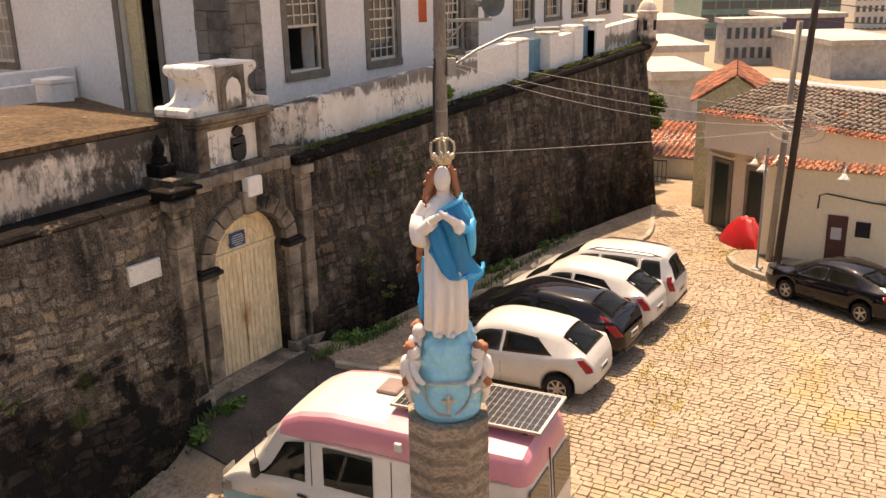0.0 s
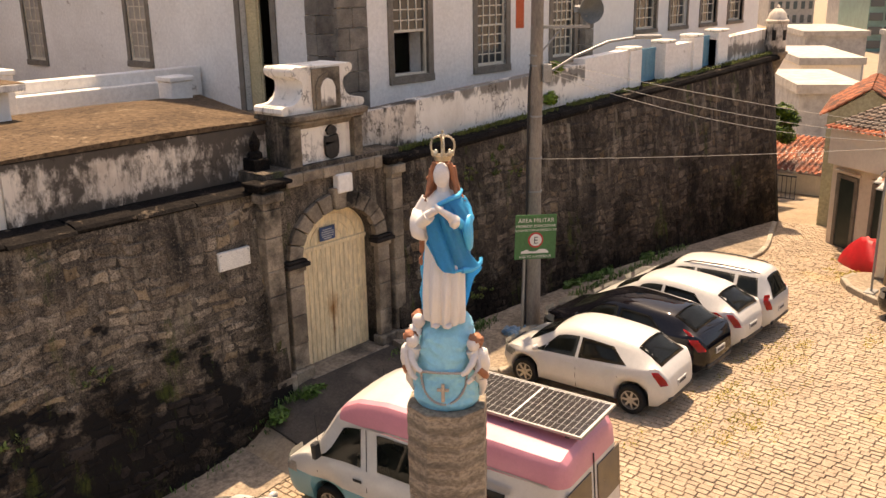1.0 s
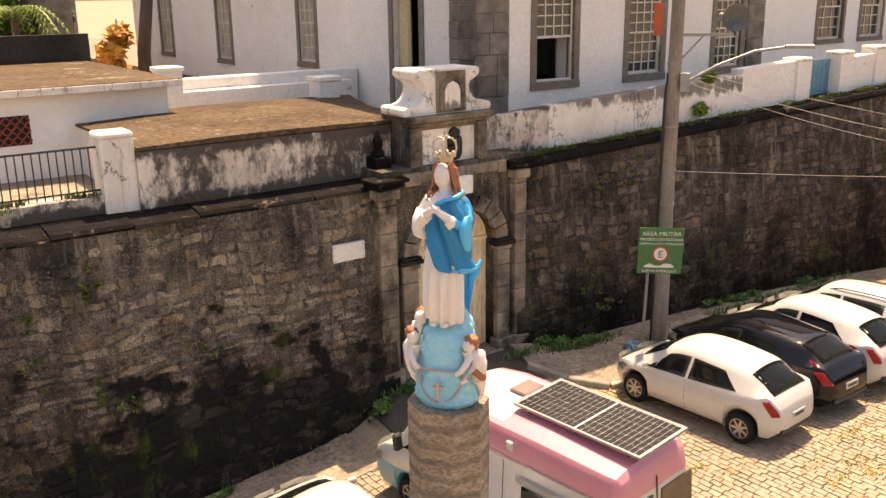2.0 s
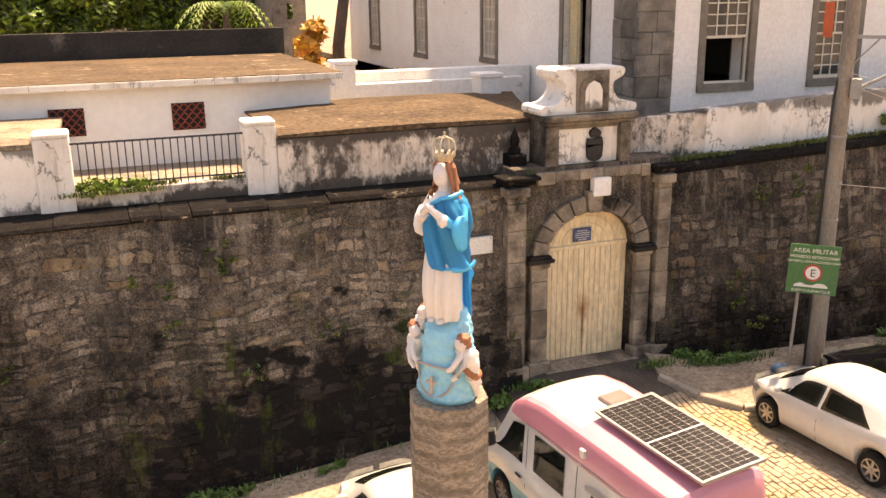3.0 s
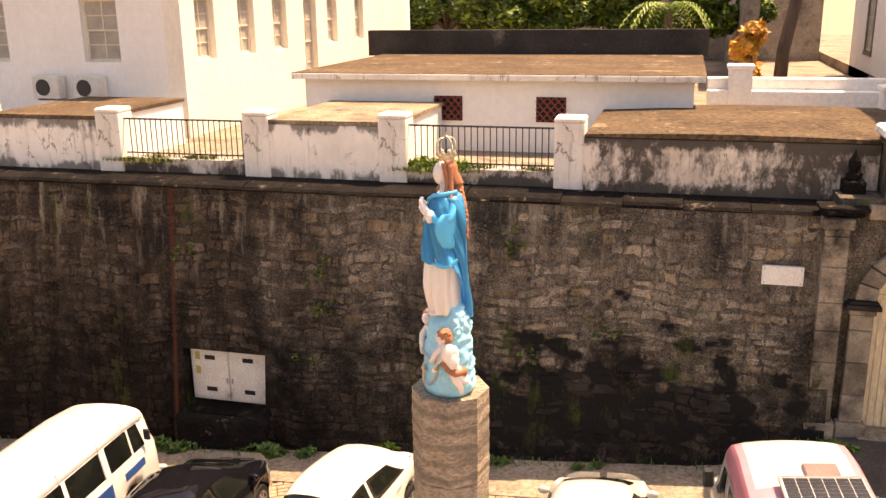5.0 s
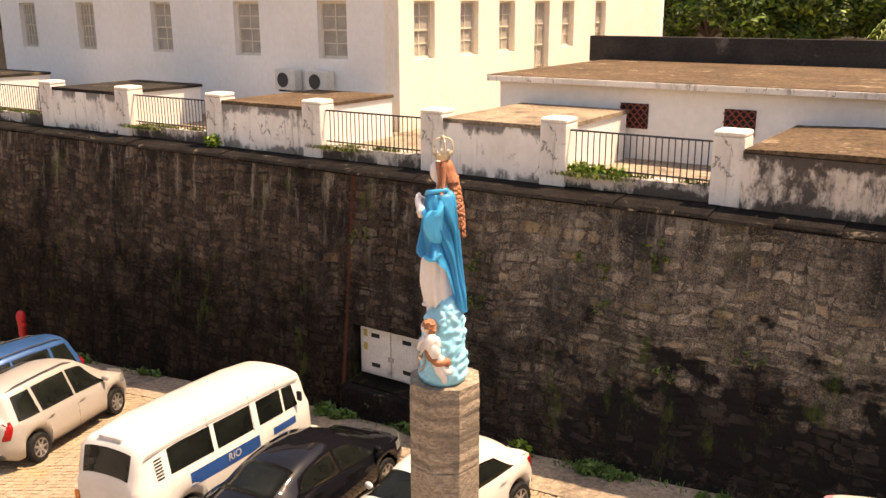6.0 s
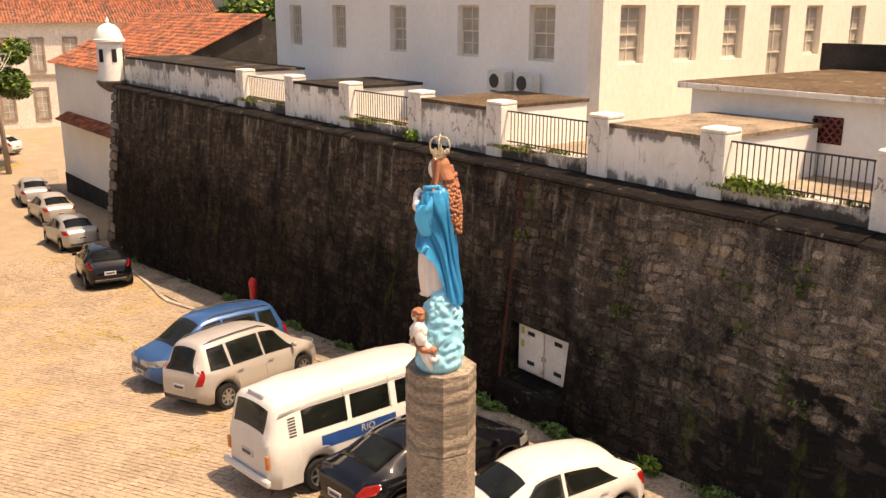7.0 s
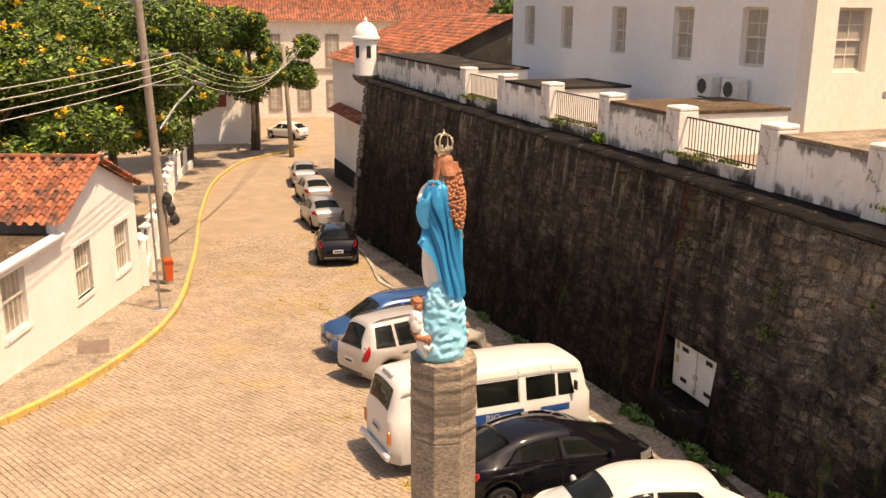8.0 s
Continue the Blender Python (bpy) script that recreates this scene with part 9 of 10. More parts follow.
# stained plaster whose base colour is darkened to carry the courtyard's shade
M_STAINSHADE = mat("stained_shade_toned_plaster", (0.36, 0.31, 0.25), (0.20, 0.17, 0.14), 0.6, 0.9, bump=0.2, bscale=8, dirt=(0.06, 0.055, 0.05), dscale=0.7, dlow=0.5, dhigh=0.66)
whole("wall_courtyard", boxes((-24, 7.9, 40, 40.4, 3.8, 8.5), (3.6, 4.1, 26, 40, 3.8, 8.0)), M_STAINSHADE, "stained courtyard walls beyond the sheds, coloured dark for shade", "wall", kind="structure")
whole("wall_courtyard_window", boxes((-7.5, -6.3, 39.96, 39.997, 5.4, 7.4), (-4.5, -3.3, 39.96, 39.997, 5.4, 7.4), (-1.5, -0.3, 39.96, 39.997, 5.4, 7.4)), M_CURTAIN, "greyed windows of the courtyard wall", "window", kind="structure")
fern = thing("palm", "drooping palm fronds over the blackened wall", "palm")
bm = bmesh.new()
tube(bm, [(1.2, 20.6, 3.86), (1.25, 20.6, 5.2), (1.25, 20.65, 6.6)], 0.14, 8, 0.1)
part("trunk", bm, M_BARK, fern)
verts, faces = [], []
rn = random.Random(4)
for k in range(26):
    a = 2 * math.pi * k / 26 + rn.uniform(-0.1, 0.1)
    L_ = rn.uniform(0.9, 1.5)
    for j in range(14):
        u = j / 13
        c = Vector((1.25 + math.cos(a) * L_ * u, 20.65 + math.sin(a) * L_ * u, 6.6 + 0.45 * math.sin(u * 2.2) - 0.75 * u * u))
        s = Vector((-math.sin(a), math.cos(a), 0))
        for q in (-1, 1):
            n0 = len(verts)
            tip = c + s * q * 0.32 * (1 - u * 0.6) + Vector((0, 0, -0.14)) + Vector((math.cos(a), math.sin(a), 0)) * 0.1
            verts += [tuple(c), tuple(c + Vector((math.cos(a), math.sin(a), 0)) * 0.05), tuple(tip)]
            faces.append((n0, n0 + 1, n0 + 2))
ob = mesh_object("fronds", verts, faces, M_LEAFLIT)
ob.parent = fern

# ---- weeds and grass ----
def tufts(name, places, n, h, label, material=None, seed=3, spread=0.25):
    """Grass blades round the given places (x, y, z)."""
    rnd = random.Random(seed)
    verts, faces = [], []
    for _ in range(n):
        x, y, z = rnd.choice(places)
        x += rnd.gauss(0, spread)
        y += rnd.gauss(0, spread * 0.4)
        a = rnd.uniform(0, 2 * math.pi)
        hh = h * rnd.uniform(0.4, 1.2)
        w = 0.006 + 0.009 * rnd.random()
        lean = Vector((math.cos(a), math.sin(a), 0)) * hh * rnd.uniform(0.2, 0.9)
        s = Vector((-math.sin(a), math.cos(a), 0)) * w
        p = Vector((x, y, z))
        k = len(verts)
        verts += [tuple(p - s), tuple(p + s), tuple(p + lean * 0.5 + s * 0.7 + Vector((0, 0, hh * 0.7))), tuple(p + lean * 0.5 - s * 0.7 + Vector((0, 0, hh * 0.7))), tuple(p + lean + Vector((0, 0, hh * 0.85)))]
        faces += [(k, k + 1, k + 2, k + 3), (k + 3, k + 2, k + 4)]
    ob = mesh_object(name, verts, faces, material or M_GRASS)
    return tagged(ob, label, "grass", kind="stuff")


rn = random.Random(8)
base = []
for _ in range(70):
    x = rn.uniform(-33, 3.8)
    z = ground_z(x, 7.0) + 0.02
    base.append((x, face_y(z) - 0.08 - rn.random() * 0.12, z))
for x in (-7.8, -7.6, -5.9, -5.2, -2.0, -1.7, -1.5, -3.0, 3.9, 3.7, -21.0, -20.5, -32.0):
    z = ground_z(x, 7.0) + 0.02
    base += [(x, face_y(z) - 0.15, z)] * 5
M_JOINTGRASS = mat("yellow_joint_grass", (0.46, 0.36, 0.05), (0.34, 0.30, 0.05), 1.5, 0.8, spread=0.3, island=1)
M_LEDGEWEED = mat("yellowing_ledge_weed", (0.13, 0.15, 0.025), (0.07, 0.10, 0.02), 2, 0.7, spread=0.4, island=1)
M_WEED = mat("green_weed", (0.06, 0.13, 0.02), (0.09, 0.16, 0.03), 2, 0.7, spread=0.4, island=1)
tufts("weeds_foot", base, 1500, 0.10, "green weeds along the foot of the wall", M_WEED, 5, 0.18)
base = []
for x in np.arange(7.6, 24, 0.3):
    if rn.random() < 0.75:
        base.append((x, east_y(x) + 0.2, east_z(x)))
for a, b in ((-22.0, -19.0), (-15.2, -12.4), (-8.8, -6.2), (-2.9, -0.4)):
    for x in np.arange(a, b, 0.25):
        if rn.random() < 0.6:
            base.append((x, 8.5, 4.1))
        if x < a + 1.2:
            base += [(x, 8.3, 4.05)] * 1
tufts("weeds_ledge", base, 7000, 0.09, "weeds growing on the wall's ledge", M_LEDGEWEED, 6, 0.16)
base = [(x, 6.9, ground_z(x, 6.9) + 0.09) for x in np.arange(7.6, 9.4, 0.1)] + [(x, 6.35, ground_z(x, 6.3) + 0.09) for x in np.arange(12, 17.5, 0.3)] + [(4.3, 7.2, 0.0), (4.4, 7.25, 0.0), (6.9, 6.9, 0.15)] * 4
tufts("weeds_pavement", base, 1500, 0.14, "weeds between the wall and the pavement", M_WEED, 7, 0.2)
base = []
for cx, cy, r, k in ((9.5, 1.2, 0.8, 22), (11.0, 1.4, 0.7, 14), (12.4, 1.2, 0.6, 10), (8.2, 0.9, 0.9, 18), (-18.5, 3.2, 1.6, 30), (-20.5, 2.0, 1.4, 20), (-9.5, 0.9, 0.4, 5), (-5.6, 1.4, 0.5, 12), (18.5, 2.2, 0.9, 20), (14.3, -2.6, 0.8, 12), (5.8, 4.4, 0.8, 22), (6.2, 2.6, 0.7, 14), (13.6, 0.3, 0.5, 8)):
    for _ in range(k):
        x, y = rn.gauss(cx, r * 0.6), rn.gauss(cy, r * 0.5)
        base.append((x, y, ground_z(x, y) - 0.01))
tufts("grass_joints", base, 15000, 0.032, "yellowing grass in the joints of the cobbles", M_JOINTGRASS, 9, 0.16)
# leafy clumps rooted along the foot of the wall
clump = []
for x, k in ((-7.55, 1.0), (-7.2, 0.8), (-5.6, 0.9), (-5.2, 1.0), (-4.8, 0.7), (-1.75, 0.9), (-1.4, 1.0), (-1.1, 0.7), (0.6, 0.6), (3.85, 0.9), (4.35, 0.8), (-13.5, 0.8), (-16.2, 0.9), (-16.8, 0.7), (-20.4, 1.0), (-21.0, 0.9), (-24.5, 0.8), (-30.0, 1.0), (7.6, 0.9), (8.1, 1.0), (8.7, 0.9), (12.6, 0.8), (13.4, 0.9), (14.2, 0.8), (16.0, 0.8)):
    y = 7.0 if x < 5 else east_y(x) - 0.62
    z = ground_z(x, y) + (0.05 if x < 5 else 0.10)
    for q in range(3):
        clump.append(((x + rn.uniform(-0.25, 0.25), y + rn.uniform(-0.12, 0.12), z + 0.05 * k), (0.22 * k, 0.14 * k, 0.13 * k)))
tagged(leaf_cloud("weed_clumps", clump, 5200, 0.07, M_WEED, 44), "leafy green weeds rooted at the foot of the wall", "weeds", kind="stuff")
# climbing patches on the wall face
moss = []
for x, z in ((-4.6, 2.2), (-4.4, 1.6), (-1.9, 2.6), (-1.6, 1.9), (-4.5, 0.6), (-1.0, 2.9), (-0.4, 1.0), (0.9, 1.6), (-7.2, 2.4), (9.5, 3.2), (10.6, 3.3), (11.0, 2.9), (9.2, 1.0), (9.6, 0.6), (8.9, 1.4)):
    y = face_y(z) if x < 5 else east_y(x) - (east_z(x) - 0.2 - z) * 0.125
    for q in range(6):
        dx, dz = rn.gauss(0, 0.2), rn.gauss(0, 0.16)
        moss.append(((x + dx, y - 0.02 + 0.125 * dz, z + dz), (0.09 * rn.uniform(0.4, 1.2), 0.03, 0.08 * rn.uniform(0.4, 1.2))))
ob = leaf_cloud("wall_ferns", moss, 1700, 0.045, M_LEDGEWEED, 41)
tagged(ob, "small ferns rooted in the wall face", "fern", kind="stuff")
bush = []
for x, y, z in ((-2.7, 8.45, 4.15), (-2.4, 8.5, 4.12), (-2.0, 8.5, 4.1), (-12.0, 8.2, 3.95), (12.9, east_y(12.9) + 0.35, east_z(12.9) + 0.25), (13.2, east_y(13.2) + 0.4, east_z(13.2) + 0.95), (-3.0, 6.95, -0.85)):
    bush.append(((x, y, z), (0.24, 0.16, 0.16)))
tagged(leaf_cloud("parapet_bushes", bush, 1500, 0.06, M_LEAFLIT, 42), "small bushes rooted on the parapet", "bush", kind="stuff")
# rubbish by the pole
M_BAG = mat("blue_plastic_bag", (0.06, 0.20, 0.36), (0.3, 0.4, 0.45), 9, 0.4)
bm = bmesh.new()
for k in range(5):
    blob(bm, (9.25 + rn.uniform(-0.25, 0.25), 6.1 + rn.uniform(-0.15, 0.15), ground_z(9.2, 6.1) + 0.15), (0.12, 0.1, 0.09), 14, wob=0.6, s=4)
whole("rubbish_bag", bm, M_BAG, "torn blue and white plastic rubbish on the pavement", "rubbish", smooth=True)
hy = thing("fire_hydrant", "red fire hydrant against the wall", "hydrant", at=(-18.65, 6.8, ground_z(-18.65, 6.8) + 0.02))
bm = bmesh.new()
lathe(bm, [(0.15, 0.00), (0.15, 0.08), (0.11, 0.10), (0.11, 0.89), (0.13, 0.91), (0.13, 1.03), (0.11, 1.11), (0.06, 1.17), (0.01, 1.19)], 16)
part("body", bm, mat("red_hydrant_paint", (0.55, 0.02, 0.025), None, 4, 0.5), hy, smooth=True, angle=40)
part("outlet", (lambda b: (tube(b, [(-0.17, 0, 0.79), (0.17, 0, 0.79)], 0.05, 10), b)[1])(bmesh.new()), bpy.data.materials["red_hydrant_paint"], hy)
# air conditioners on the barracks
for x in (-13.6, -12.45):
    ac = thing("air_conditioner", "white outdoor air conditioning unit on a bracket", "air conditioner", "air conditioners", at=(x, 12.0, 4.78))
    part("case", boxes((0, 0.75, 0, 0.28, 0, 0.55), bevel=0.015), M_CABW, ac)
    bm = bmesh.new()
    loft(bm, [[(0.3 + r * math.cos(a), y, 0.27 + r * math.sin(a)) for a in (2 * math.pi * i / 20 for i in range(20))] for r, y in ((0.2, -0.002), (0.2, -0.012), (0.02, -0.012))])
    part("fan_grille", bm, M_DARKTRIM, ac)
    part("bracket", boxes((0.1, 0.14, 0.02, 0.35, -0.04, -0.003), (0.6, 0.64, 0.02, 0.35, -0.04, -0.003)), M_GREYIRON, ac)
    part("support", boxes((0.05, 0.7, 0.02, 0.34, -0.92, -0.045)), M_WHITE, ac)

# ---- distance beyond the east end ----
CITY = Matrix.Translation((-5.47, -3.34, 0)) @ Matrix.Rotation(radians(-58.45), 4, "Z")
M_TOWERG = mat("green_glass_tower", (0.20, 0.33, 0.28), (0.15, 0.26, 0.22), 0.05, 0.3)
M_CONC = mat("city_concrete", (0.50, 0.46, 0.40), (0.42, 0.38, 0.33), 0.1, 0.9)
M_CITYW = mat("city_white_wall", (0.48, 0.46, 0.43), (0.40, 0.385, 0.36), 0.1, 0.9)
M_MURAL = mat("dark_mural_wall", (0.06, 0.08, 0.14), (0.16, 0.08, 0.10), 0.35, 0.8)
M_CITYGLASS = glass_mat("city_window_glass", (0.06, 0.08, 0.09), 0.2)


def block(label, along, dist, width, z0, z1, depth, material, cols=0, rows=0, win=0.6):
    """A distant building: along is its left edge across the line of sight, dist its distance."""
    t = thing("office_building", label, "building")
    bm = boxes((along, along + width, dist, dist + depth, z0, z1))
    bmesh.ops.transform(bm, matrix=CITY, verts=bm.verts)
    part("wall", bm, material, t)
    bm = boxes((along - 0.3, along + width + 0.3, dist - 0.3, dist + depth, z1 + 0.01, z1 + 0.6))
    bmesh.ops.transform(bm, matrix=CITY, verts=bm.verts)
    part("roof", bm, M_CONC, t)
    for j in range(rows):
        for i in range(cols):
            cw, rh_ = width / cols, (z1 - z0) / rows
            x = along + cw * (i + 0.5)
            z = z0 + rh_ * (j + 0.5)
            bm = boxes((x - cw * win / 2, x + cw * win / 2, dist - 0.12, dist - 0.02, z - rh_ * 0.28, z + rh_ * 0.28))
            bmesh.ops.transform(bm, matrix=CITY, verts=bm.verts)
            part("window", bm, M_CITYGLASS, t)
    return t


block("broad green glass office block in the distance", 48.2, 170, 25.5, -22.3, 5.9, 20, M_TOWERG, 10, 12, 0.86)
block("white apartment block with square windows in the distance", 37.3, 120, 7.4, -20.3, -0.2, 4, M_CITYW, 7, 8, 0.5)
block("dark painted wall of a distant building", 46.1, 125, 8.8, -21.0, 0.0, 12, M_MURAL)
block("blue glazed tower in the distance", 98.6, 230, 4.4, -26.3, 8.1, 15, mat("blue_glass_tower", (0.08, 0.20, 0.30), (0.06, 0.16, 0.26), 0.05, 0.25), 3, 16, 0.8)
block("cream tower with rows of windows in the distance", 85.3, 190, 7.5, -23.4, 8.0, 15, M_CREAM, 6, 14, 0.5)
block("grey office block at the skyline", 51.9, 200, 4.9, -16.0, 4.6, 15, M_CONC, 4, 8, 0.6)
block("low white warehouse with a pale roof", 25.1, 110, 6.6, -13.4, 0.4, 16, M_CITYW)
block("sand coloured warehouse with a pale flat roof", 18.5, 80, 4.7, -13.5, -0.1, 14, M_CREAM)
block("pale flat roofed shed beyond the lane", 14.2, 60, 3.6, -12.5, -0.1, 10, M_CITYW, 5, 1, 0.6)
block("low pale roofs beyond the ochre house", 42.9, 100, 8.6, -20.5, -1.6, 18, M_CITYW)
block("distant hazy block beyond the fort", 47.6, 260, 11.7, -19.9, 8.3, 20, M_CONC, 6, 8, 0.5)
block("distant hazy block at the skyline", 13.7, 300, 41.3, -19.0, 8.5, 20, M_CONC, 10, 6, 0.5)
lh = thing("house", "low house with an orange tiled roof below the bastion", "house")
part("wall", boxes((31.3, 37.5, 6.9, 10.5, -6, -0.62)), M_CREAM, lh)
tiled_slope(lh, (31.0, 6.4, -0.5), (31.0, 10.8, -0.42), (3.6, 0, 0.85), 9, 18)
fr = thing("railing", "thin iron railing above the lower street", "railing", "street railings", at=(28.5, 7.2, ground_z(28.5, 7.2)))
part("top_rail", boxes((0, 0.04, 0, 4.5, 0.95, 1.0)), M_IRON, fr)
part("bottom_rail", boxes((0, 0.04, 0, 4.5, 0.1, 0.14)), M_IRON, fr)
for k in range(26):
    part("bar", boxes((0.01, 0.03, 0.17 * k, 0.17 * k + 0.02, 0.14, 0.95)), M_IRON, fr)
gt = tree(30.5, 9.3, 3.6, 1.3, 51, 2500, 0.2, 0, "small green tree below the bastion", first=0.5)

# ---- rubble stones of the walls ----
def rubble(x0, x1, z_low, z_high, plane, seed, holes=(), top_at=lambda x: 9.0):
    """Stone outlines laid in rough courses: yields corner lists and how far each stands proud."""
    rnd = random.Random(seed)
    z = z_low
    while z < z_high - 0.08:
        h = min(rnd.uniform(0.09, 0.23), z_high - z)
        x = x0 + rnd.uniform(-0.2, 0.0)
        while x < x1:
            w = rnd.uniform(0.12, 0.46)
            a, b = max(x, x0), min(x + w, x1)
            x += w
            cx, cz = (a + b) / 2, z + h / 2
            if b - a < 0.1 or rnd.random() < 0.12 or cz + h / 2 > top_at(cx) or any(p <= cx <= q and r <= cz <= s for p, q, r, s in holes):
                continue
            if cz + h / 2 < ground_z(cx, 7.0) - 0.1:
                continue
            g = rnd.uniform(0.008, 0.022)
            j = 0.04
            pts = []
            for qx, pz in ((a + g, z + g), (cx + rnd.uniform(-0.05, 0.05), z + g * rnd.uniform(0.4, 2.0)), (b - g, z + g), (b - g * rnd.uniform(0.3, 2), cz), (b - g, z + h - g), (cx + rnd.uniform(-0.05, 0.05), z + h - g * rnd.uniform(0.4, 2)), (a + g, z + h - g), (a + g * rnd.uniform(0.3, 2), cz)):
                pts.append((qx + rnd.uniform(-j, j), pz + rnd.uniform(-j, j)))
            yield cx, cz + 0.06 * math.sin(cx * 1.7), [(q[0], q[1] + 0.06 * math.sin(q[0] * 1.7) + 0.03 * math.sin(q[0] * 4.1 + cz)) for q in pts], rnd.uniform(0.004, 0.034), rnd
        z += h


def stone_mesh(pts, proud, plane, rnd, verts, faces):
    k = len(verts)
    n = len(pts)
    cx, cz = sum(p[0] for p in pts) / n, sum(p[1] for p in pts) / n
    for x, z in pts:
        verts.append((x, plane(x, z) + 0.01, z))
    for x, z in pts:
        xx, zz = cx + (x - cx) * 0.86, cz + (z - cz) * 0.82
        verts.append((xx, plane(xx, zz) - proud * rnd.uniform(0.6, 1.1), zz))
    for i in range(n):
        faces.append((k + i, k + (i + 1) % n, k + n + (i + 1) % n, k + n + i))
    faces.append(tuple(k + n + i for i in range(n)))


def lay_rubble(holder, x0, x1, zl, zh, plane, seed, near, holes=(), material=None, top_at=lambda x: 9.0):
    verts, faces = [], []
    count = 0
    for cx, cz, pts, proud, rnd in rubble(x0, x1, zl, zh, plane, seed, holes, top_at):
        if near and near[0] <= cx <= near[1] and near[2] <= cz <= near[3] and count < 300:
            v, f = [], []
            stone_mesh(pts, proud, plane, rnd, v, f)
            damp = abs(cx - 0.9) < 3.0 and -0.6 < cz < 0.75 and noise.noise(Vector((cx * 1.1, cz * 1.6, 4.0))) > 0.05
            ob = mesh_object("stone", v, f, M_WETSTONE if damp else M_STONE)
            ob.parent = holder
            count += 1
        else:
            stone_mesh(pts, proud, plane, rnd, verts, faces)
    ob = mesh_object("stones_far", verts, faces, material or M_RUBBLE)
    ob.parent = holder
    tagged(ob, kind="stuff")


HOLES = [(-7.45, -5.35, -0.72, 0.70), (3.1, 3.85, 2.5, 2.9)]
lay_rubble(wall_southwest, -33.0, -7.5, -3.8, 3.60, lambda x, z: face_y(z), 63, None, HOLES, M_RUBBLE)
# dressed stones up the bastion's corner
rq = random.Random(77)
z = -3.9
while z < 3.5:
    h = rq.uniform(0.28, 0.46)
    w = rq.choice((0.55, 0.9)) + rq.uniform(-0.08, 0.08)
    v, f = [], []
    x0 = -33.66 - rq.uniform(0, 0.08)
    stone_mesh([(x0, z + 0.02), (x0 + w / 2, z + 0.015), (x0 + w, z + 0.02), (x0 + w, z + h / 2), (x0 + w, z + h - 0.02), (x0 + w / 2, z + h - 0.015), (x0, z + h - 0.02), (x0 - 0.02, z + h / 2)], 0.07, lambda x, z: face_y(z), rq, v, f)
    ob = mesh_object("corner_stone", v, f, M_QUOIN)
    ob.parent = wall_southwest
    z += h
lay_rubble(wall_south, -7.5, 4.2, -3.8, 3.60, lambda x, z: face_y(z), 61, (-2.2, 3.9, -0.6, 1.9), HOLES)
lay_rubble(wall_east, 7.5, 23.5, -1.2, 4.6, lambda x, z: east_y(x) - (east_z(x) - 0.2 - z) * 0.125, 62, None, (), M_RUBBLE, lambda x: east_z(x) - 0.27)

# ---- cobbles of the lane ----
LANE_LO = [(-34, -0.6), (-24, -1.25), (-20, -2.0), (-15, -3.7), (-11.7, -5.8), (-6, -9), (0, -9), (13, -5), (15, -1.2), (17, 1.6), (24, 4.2)]
LANE_HI = [(-34, 6.3), (-28, 6.1), (-22.4, 5.3), (-18, 5.7), (-14, 5.85), (-3, 5.95), (3.6, 5.95), (4.2, 6.15), (6.8, 6.15), (6.9, 6.1), (8.2, 4.9), (12, 5.2), (18.6, 4.5), (24, 6.0)]
LAY = radians(26.0)  # the western courses run aslant


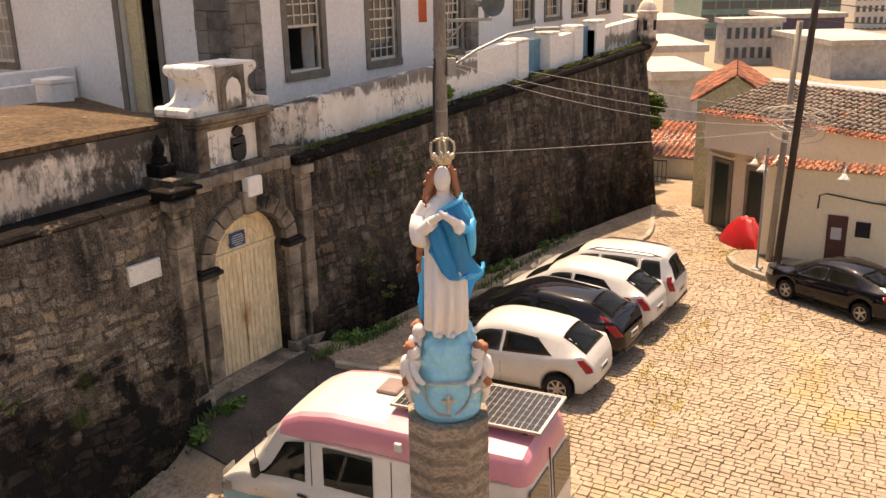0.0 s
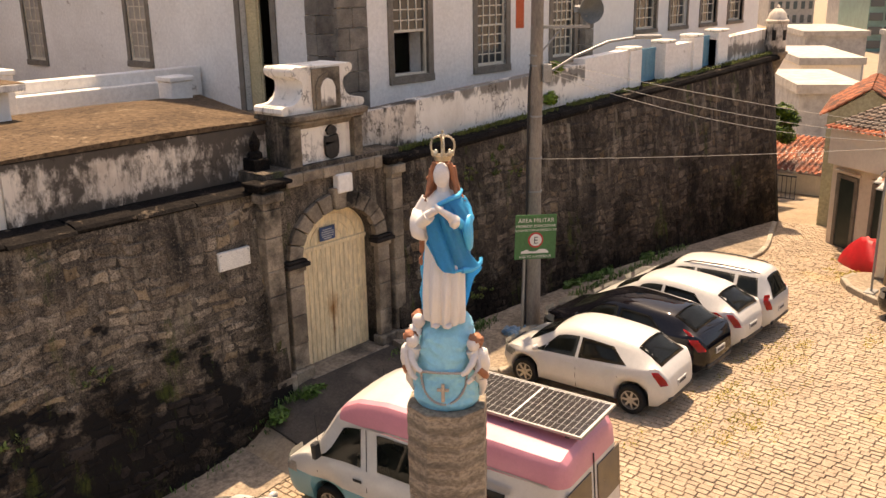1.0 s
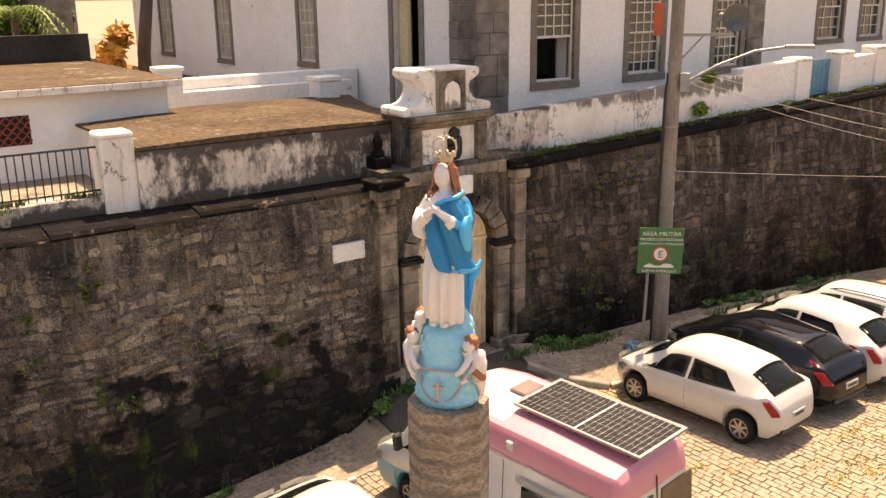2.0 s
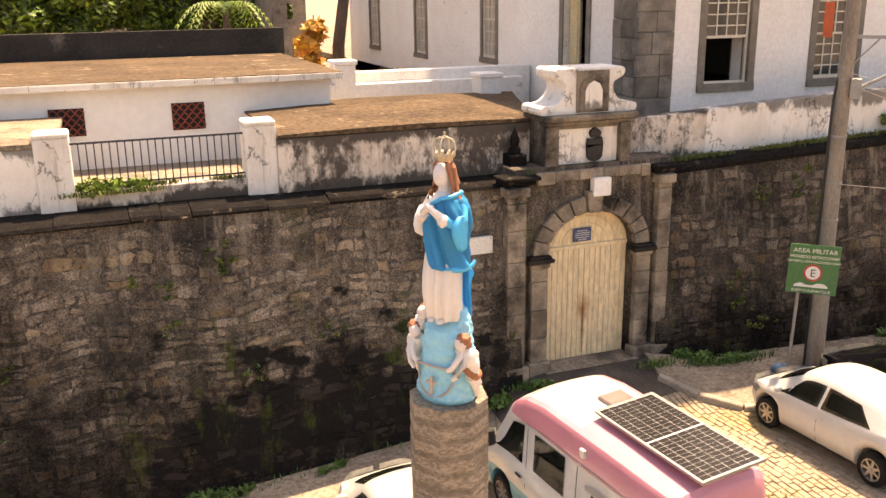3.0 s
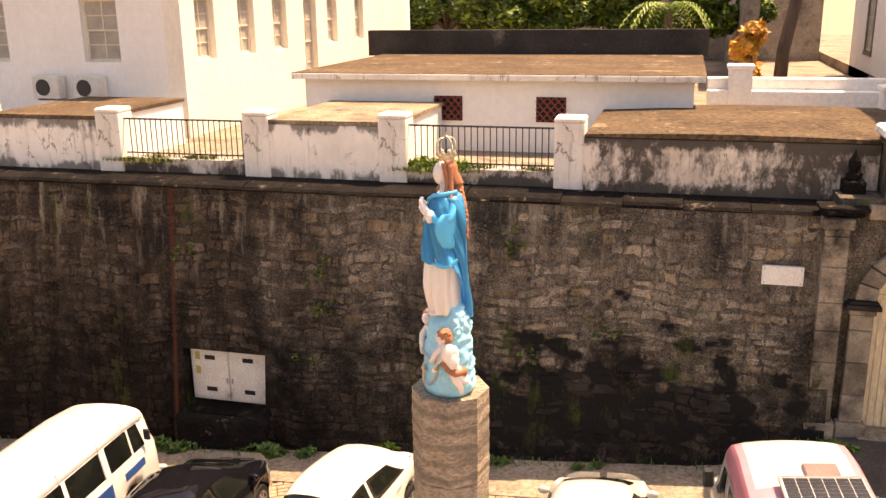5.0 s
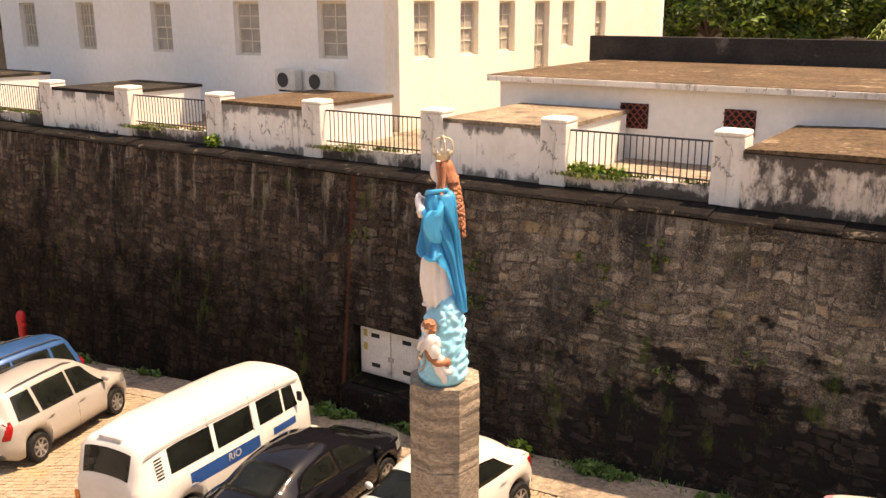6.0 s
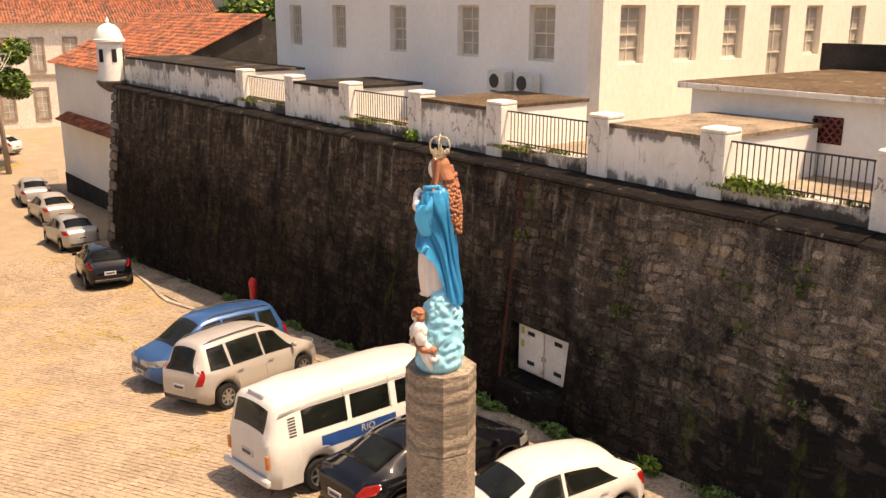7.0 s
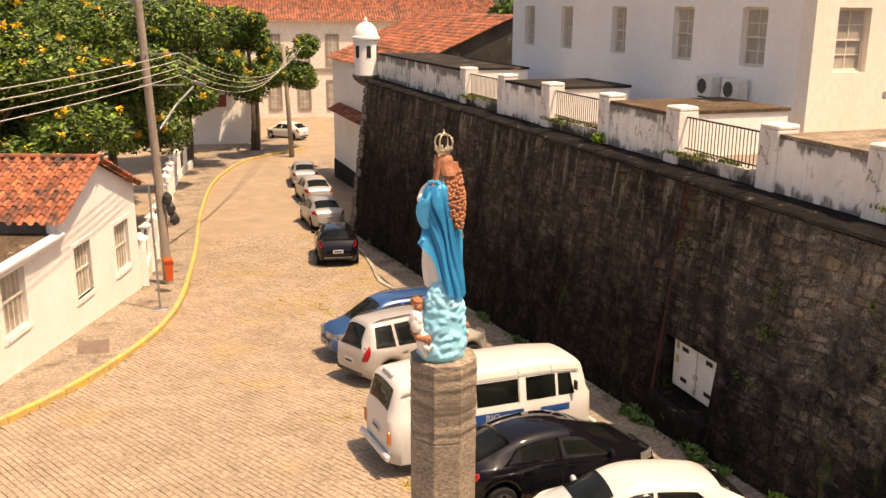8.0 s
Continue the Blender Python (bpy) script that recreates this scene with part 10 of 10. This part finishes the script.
def cobble_plan():
    """Setts in courses: across the lane in the east, aslant in the west. Corner, size and turn of each."""
    rnd = np.random.RandomState(71)
    rows = []
    x = -3.6
    while x < 24.0:
        w = 0.112 * rnd.uniform(0.92, 1.1)
        lo, hi = interp(LANE_LO, x), interp(LANE_HI, x)
        y = lo + rnd.uniform(-0.2, 0)
        while y < hi:
            L = rnd.uniform(0.15, 0.23)
            rows.append((x, y, w, L, 0.0))
            y += L
        x += w
    c, sn = math.cos(LAY), math.sin(LAY)
    v = -12.0
    while v < 24.0:
        w = 0.125 * rnd.uniform(0.92, 1.1)
        u = -36.0 + rnd.uniform(-0.2, 0)
        while u < 6.0:
            L = rnd.uniform(0.17, 0.27)
            px, py = u * c - v * sn, u * sn + v * c
            if -34 < px < -3.62 and interp(LANE_LO, px) - 0.05 < py < interp(LANE_HI, px):
                rows.append((px, py, L, w, LAY))
            u += L
        v += w
    return rows


def sett(x, y, w, L, turn, rnd, verts, faces):
    g = 0.004
    k = len(verts)
    bend = 0.05 * math.sin(y * 0.7) + 0.03 * math.sin(y * 1.9 + 1) if not turn else 0.0
    c, sn = math.cos(turn), math.sin(turn)
    tilt = rnd.uniform(-0.008, 0.008, 2)
    dz = rnd.uniform(-0.005, 0.005)
    j = rnd.uniform(-0.004, 0.004, (4, 2))
    for inset, zz in ((0.0, -0.012), (0.008, 0.004)):
        for q, (sx, sy) in enumerate(((0, 0), (1, 0), (1, 1), (0, 1))):
            lx = g + inset + sx * (w - 2 * g - 2 * inset) + j[q, 0]
            ly = g + inset + sy * (L - 2 * g - 2 * inset) + j[q, 1]
            qx, qy = x + lx * c - ly * sn + bend, y + lx * sn + ly * c
            z = ground_z(qx, qy) + zz + (dz + tilt[0] * (sx - 0.5) + tilt[1] * (sy - 0.5) if zz > 0 else 0)
            verts.append((qx, qy, z))
    faces += [(k + 4, k + 5, k + 6, k + 7), (k, k + 1, k + 5, k + 4), (k + 1, k + 2, k + 6, k + 5), (k + 2, k + 3, k + 7, k + 6), (k + 3, k, k + 4, k + 7)]


road = tagged(new("road"), "cobbled lane of worn granite setts", "road", kind="structure")
rs = np.random.RandomState(72)
verts, faces = [], []
near_n = 0
for x, y, w, L, turn in cobble_plan():
    if 9.0 <= x <= 11.4 and -1.2 <= y <= 2.2 and near_n < 300:
        v, f = [], []
        sett(x, y, w, L, turn, rs, v, f)
        ob = mesh_object("sett", v, f, M_COBBLE)
        ob.parent = road
        near_n += 1
    else:
        sett(x, y, w, L, turn, rs, verts, faces)
ob = mesh_object("setts_far", verts, faces, M_COBBLE_STUFF)
ob.parent = road
tagged(ob, kind="stuff")
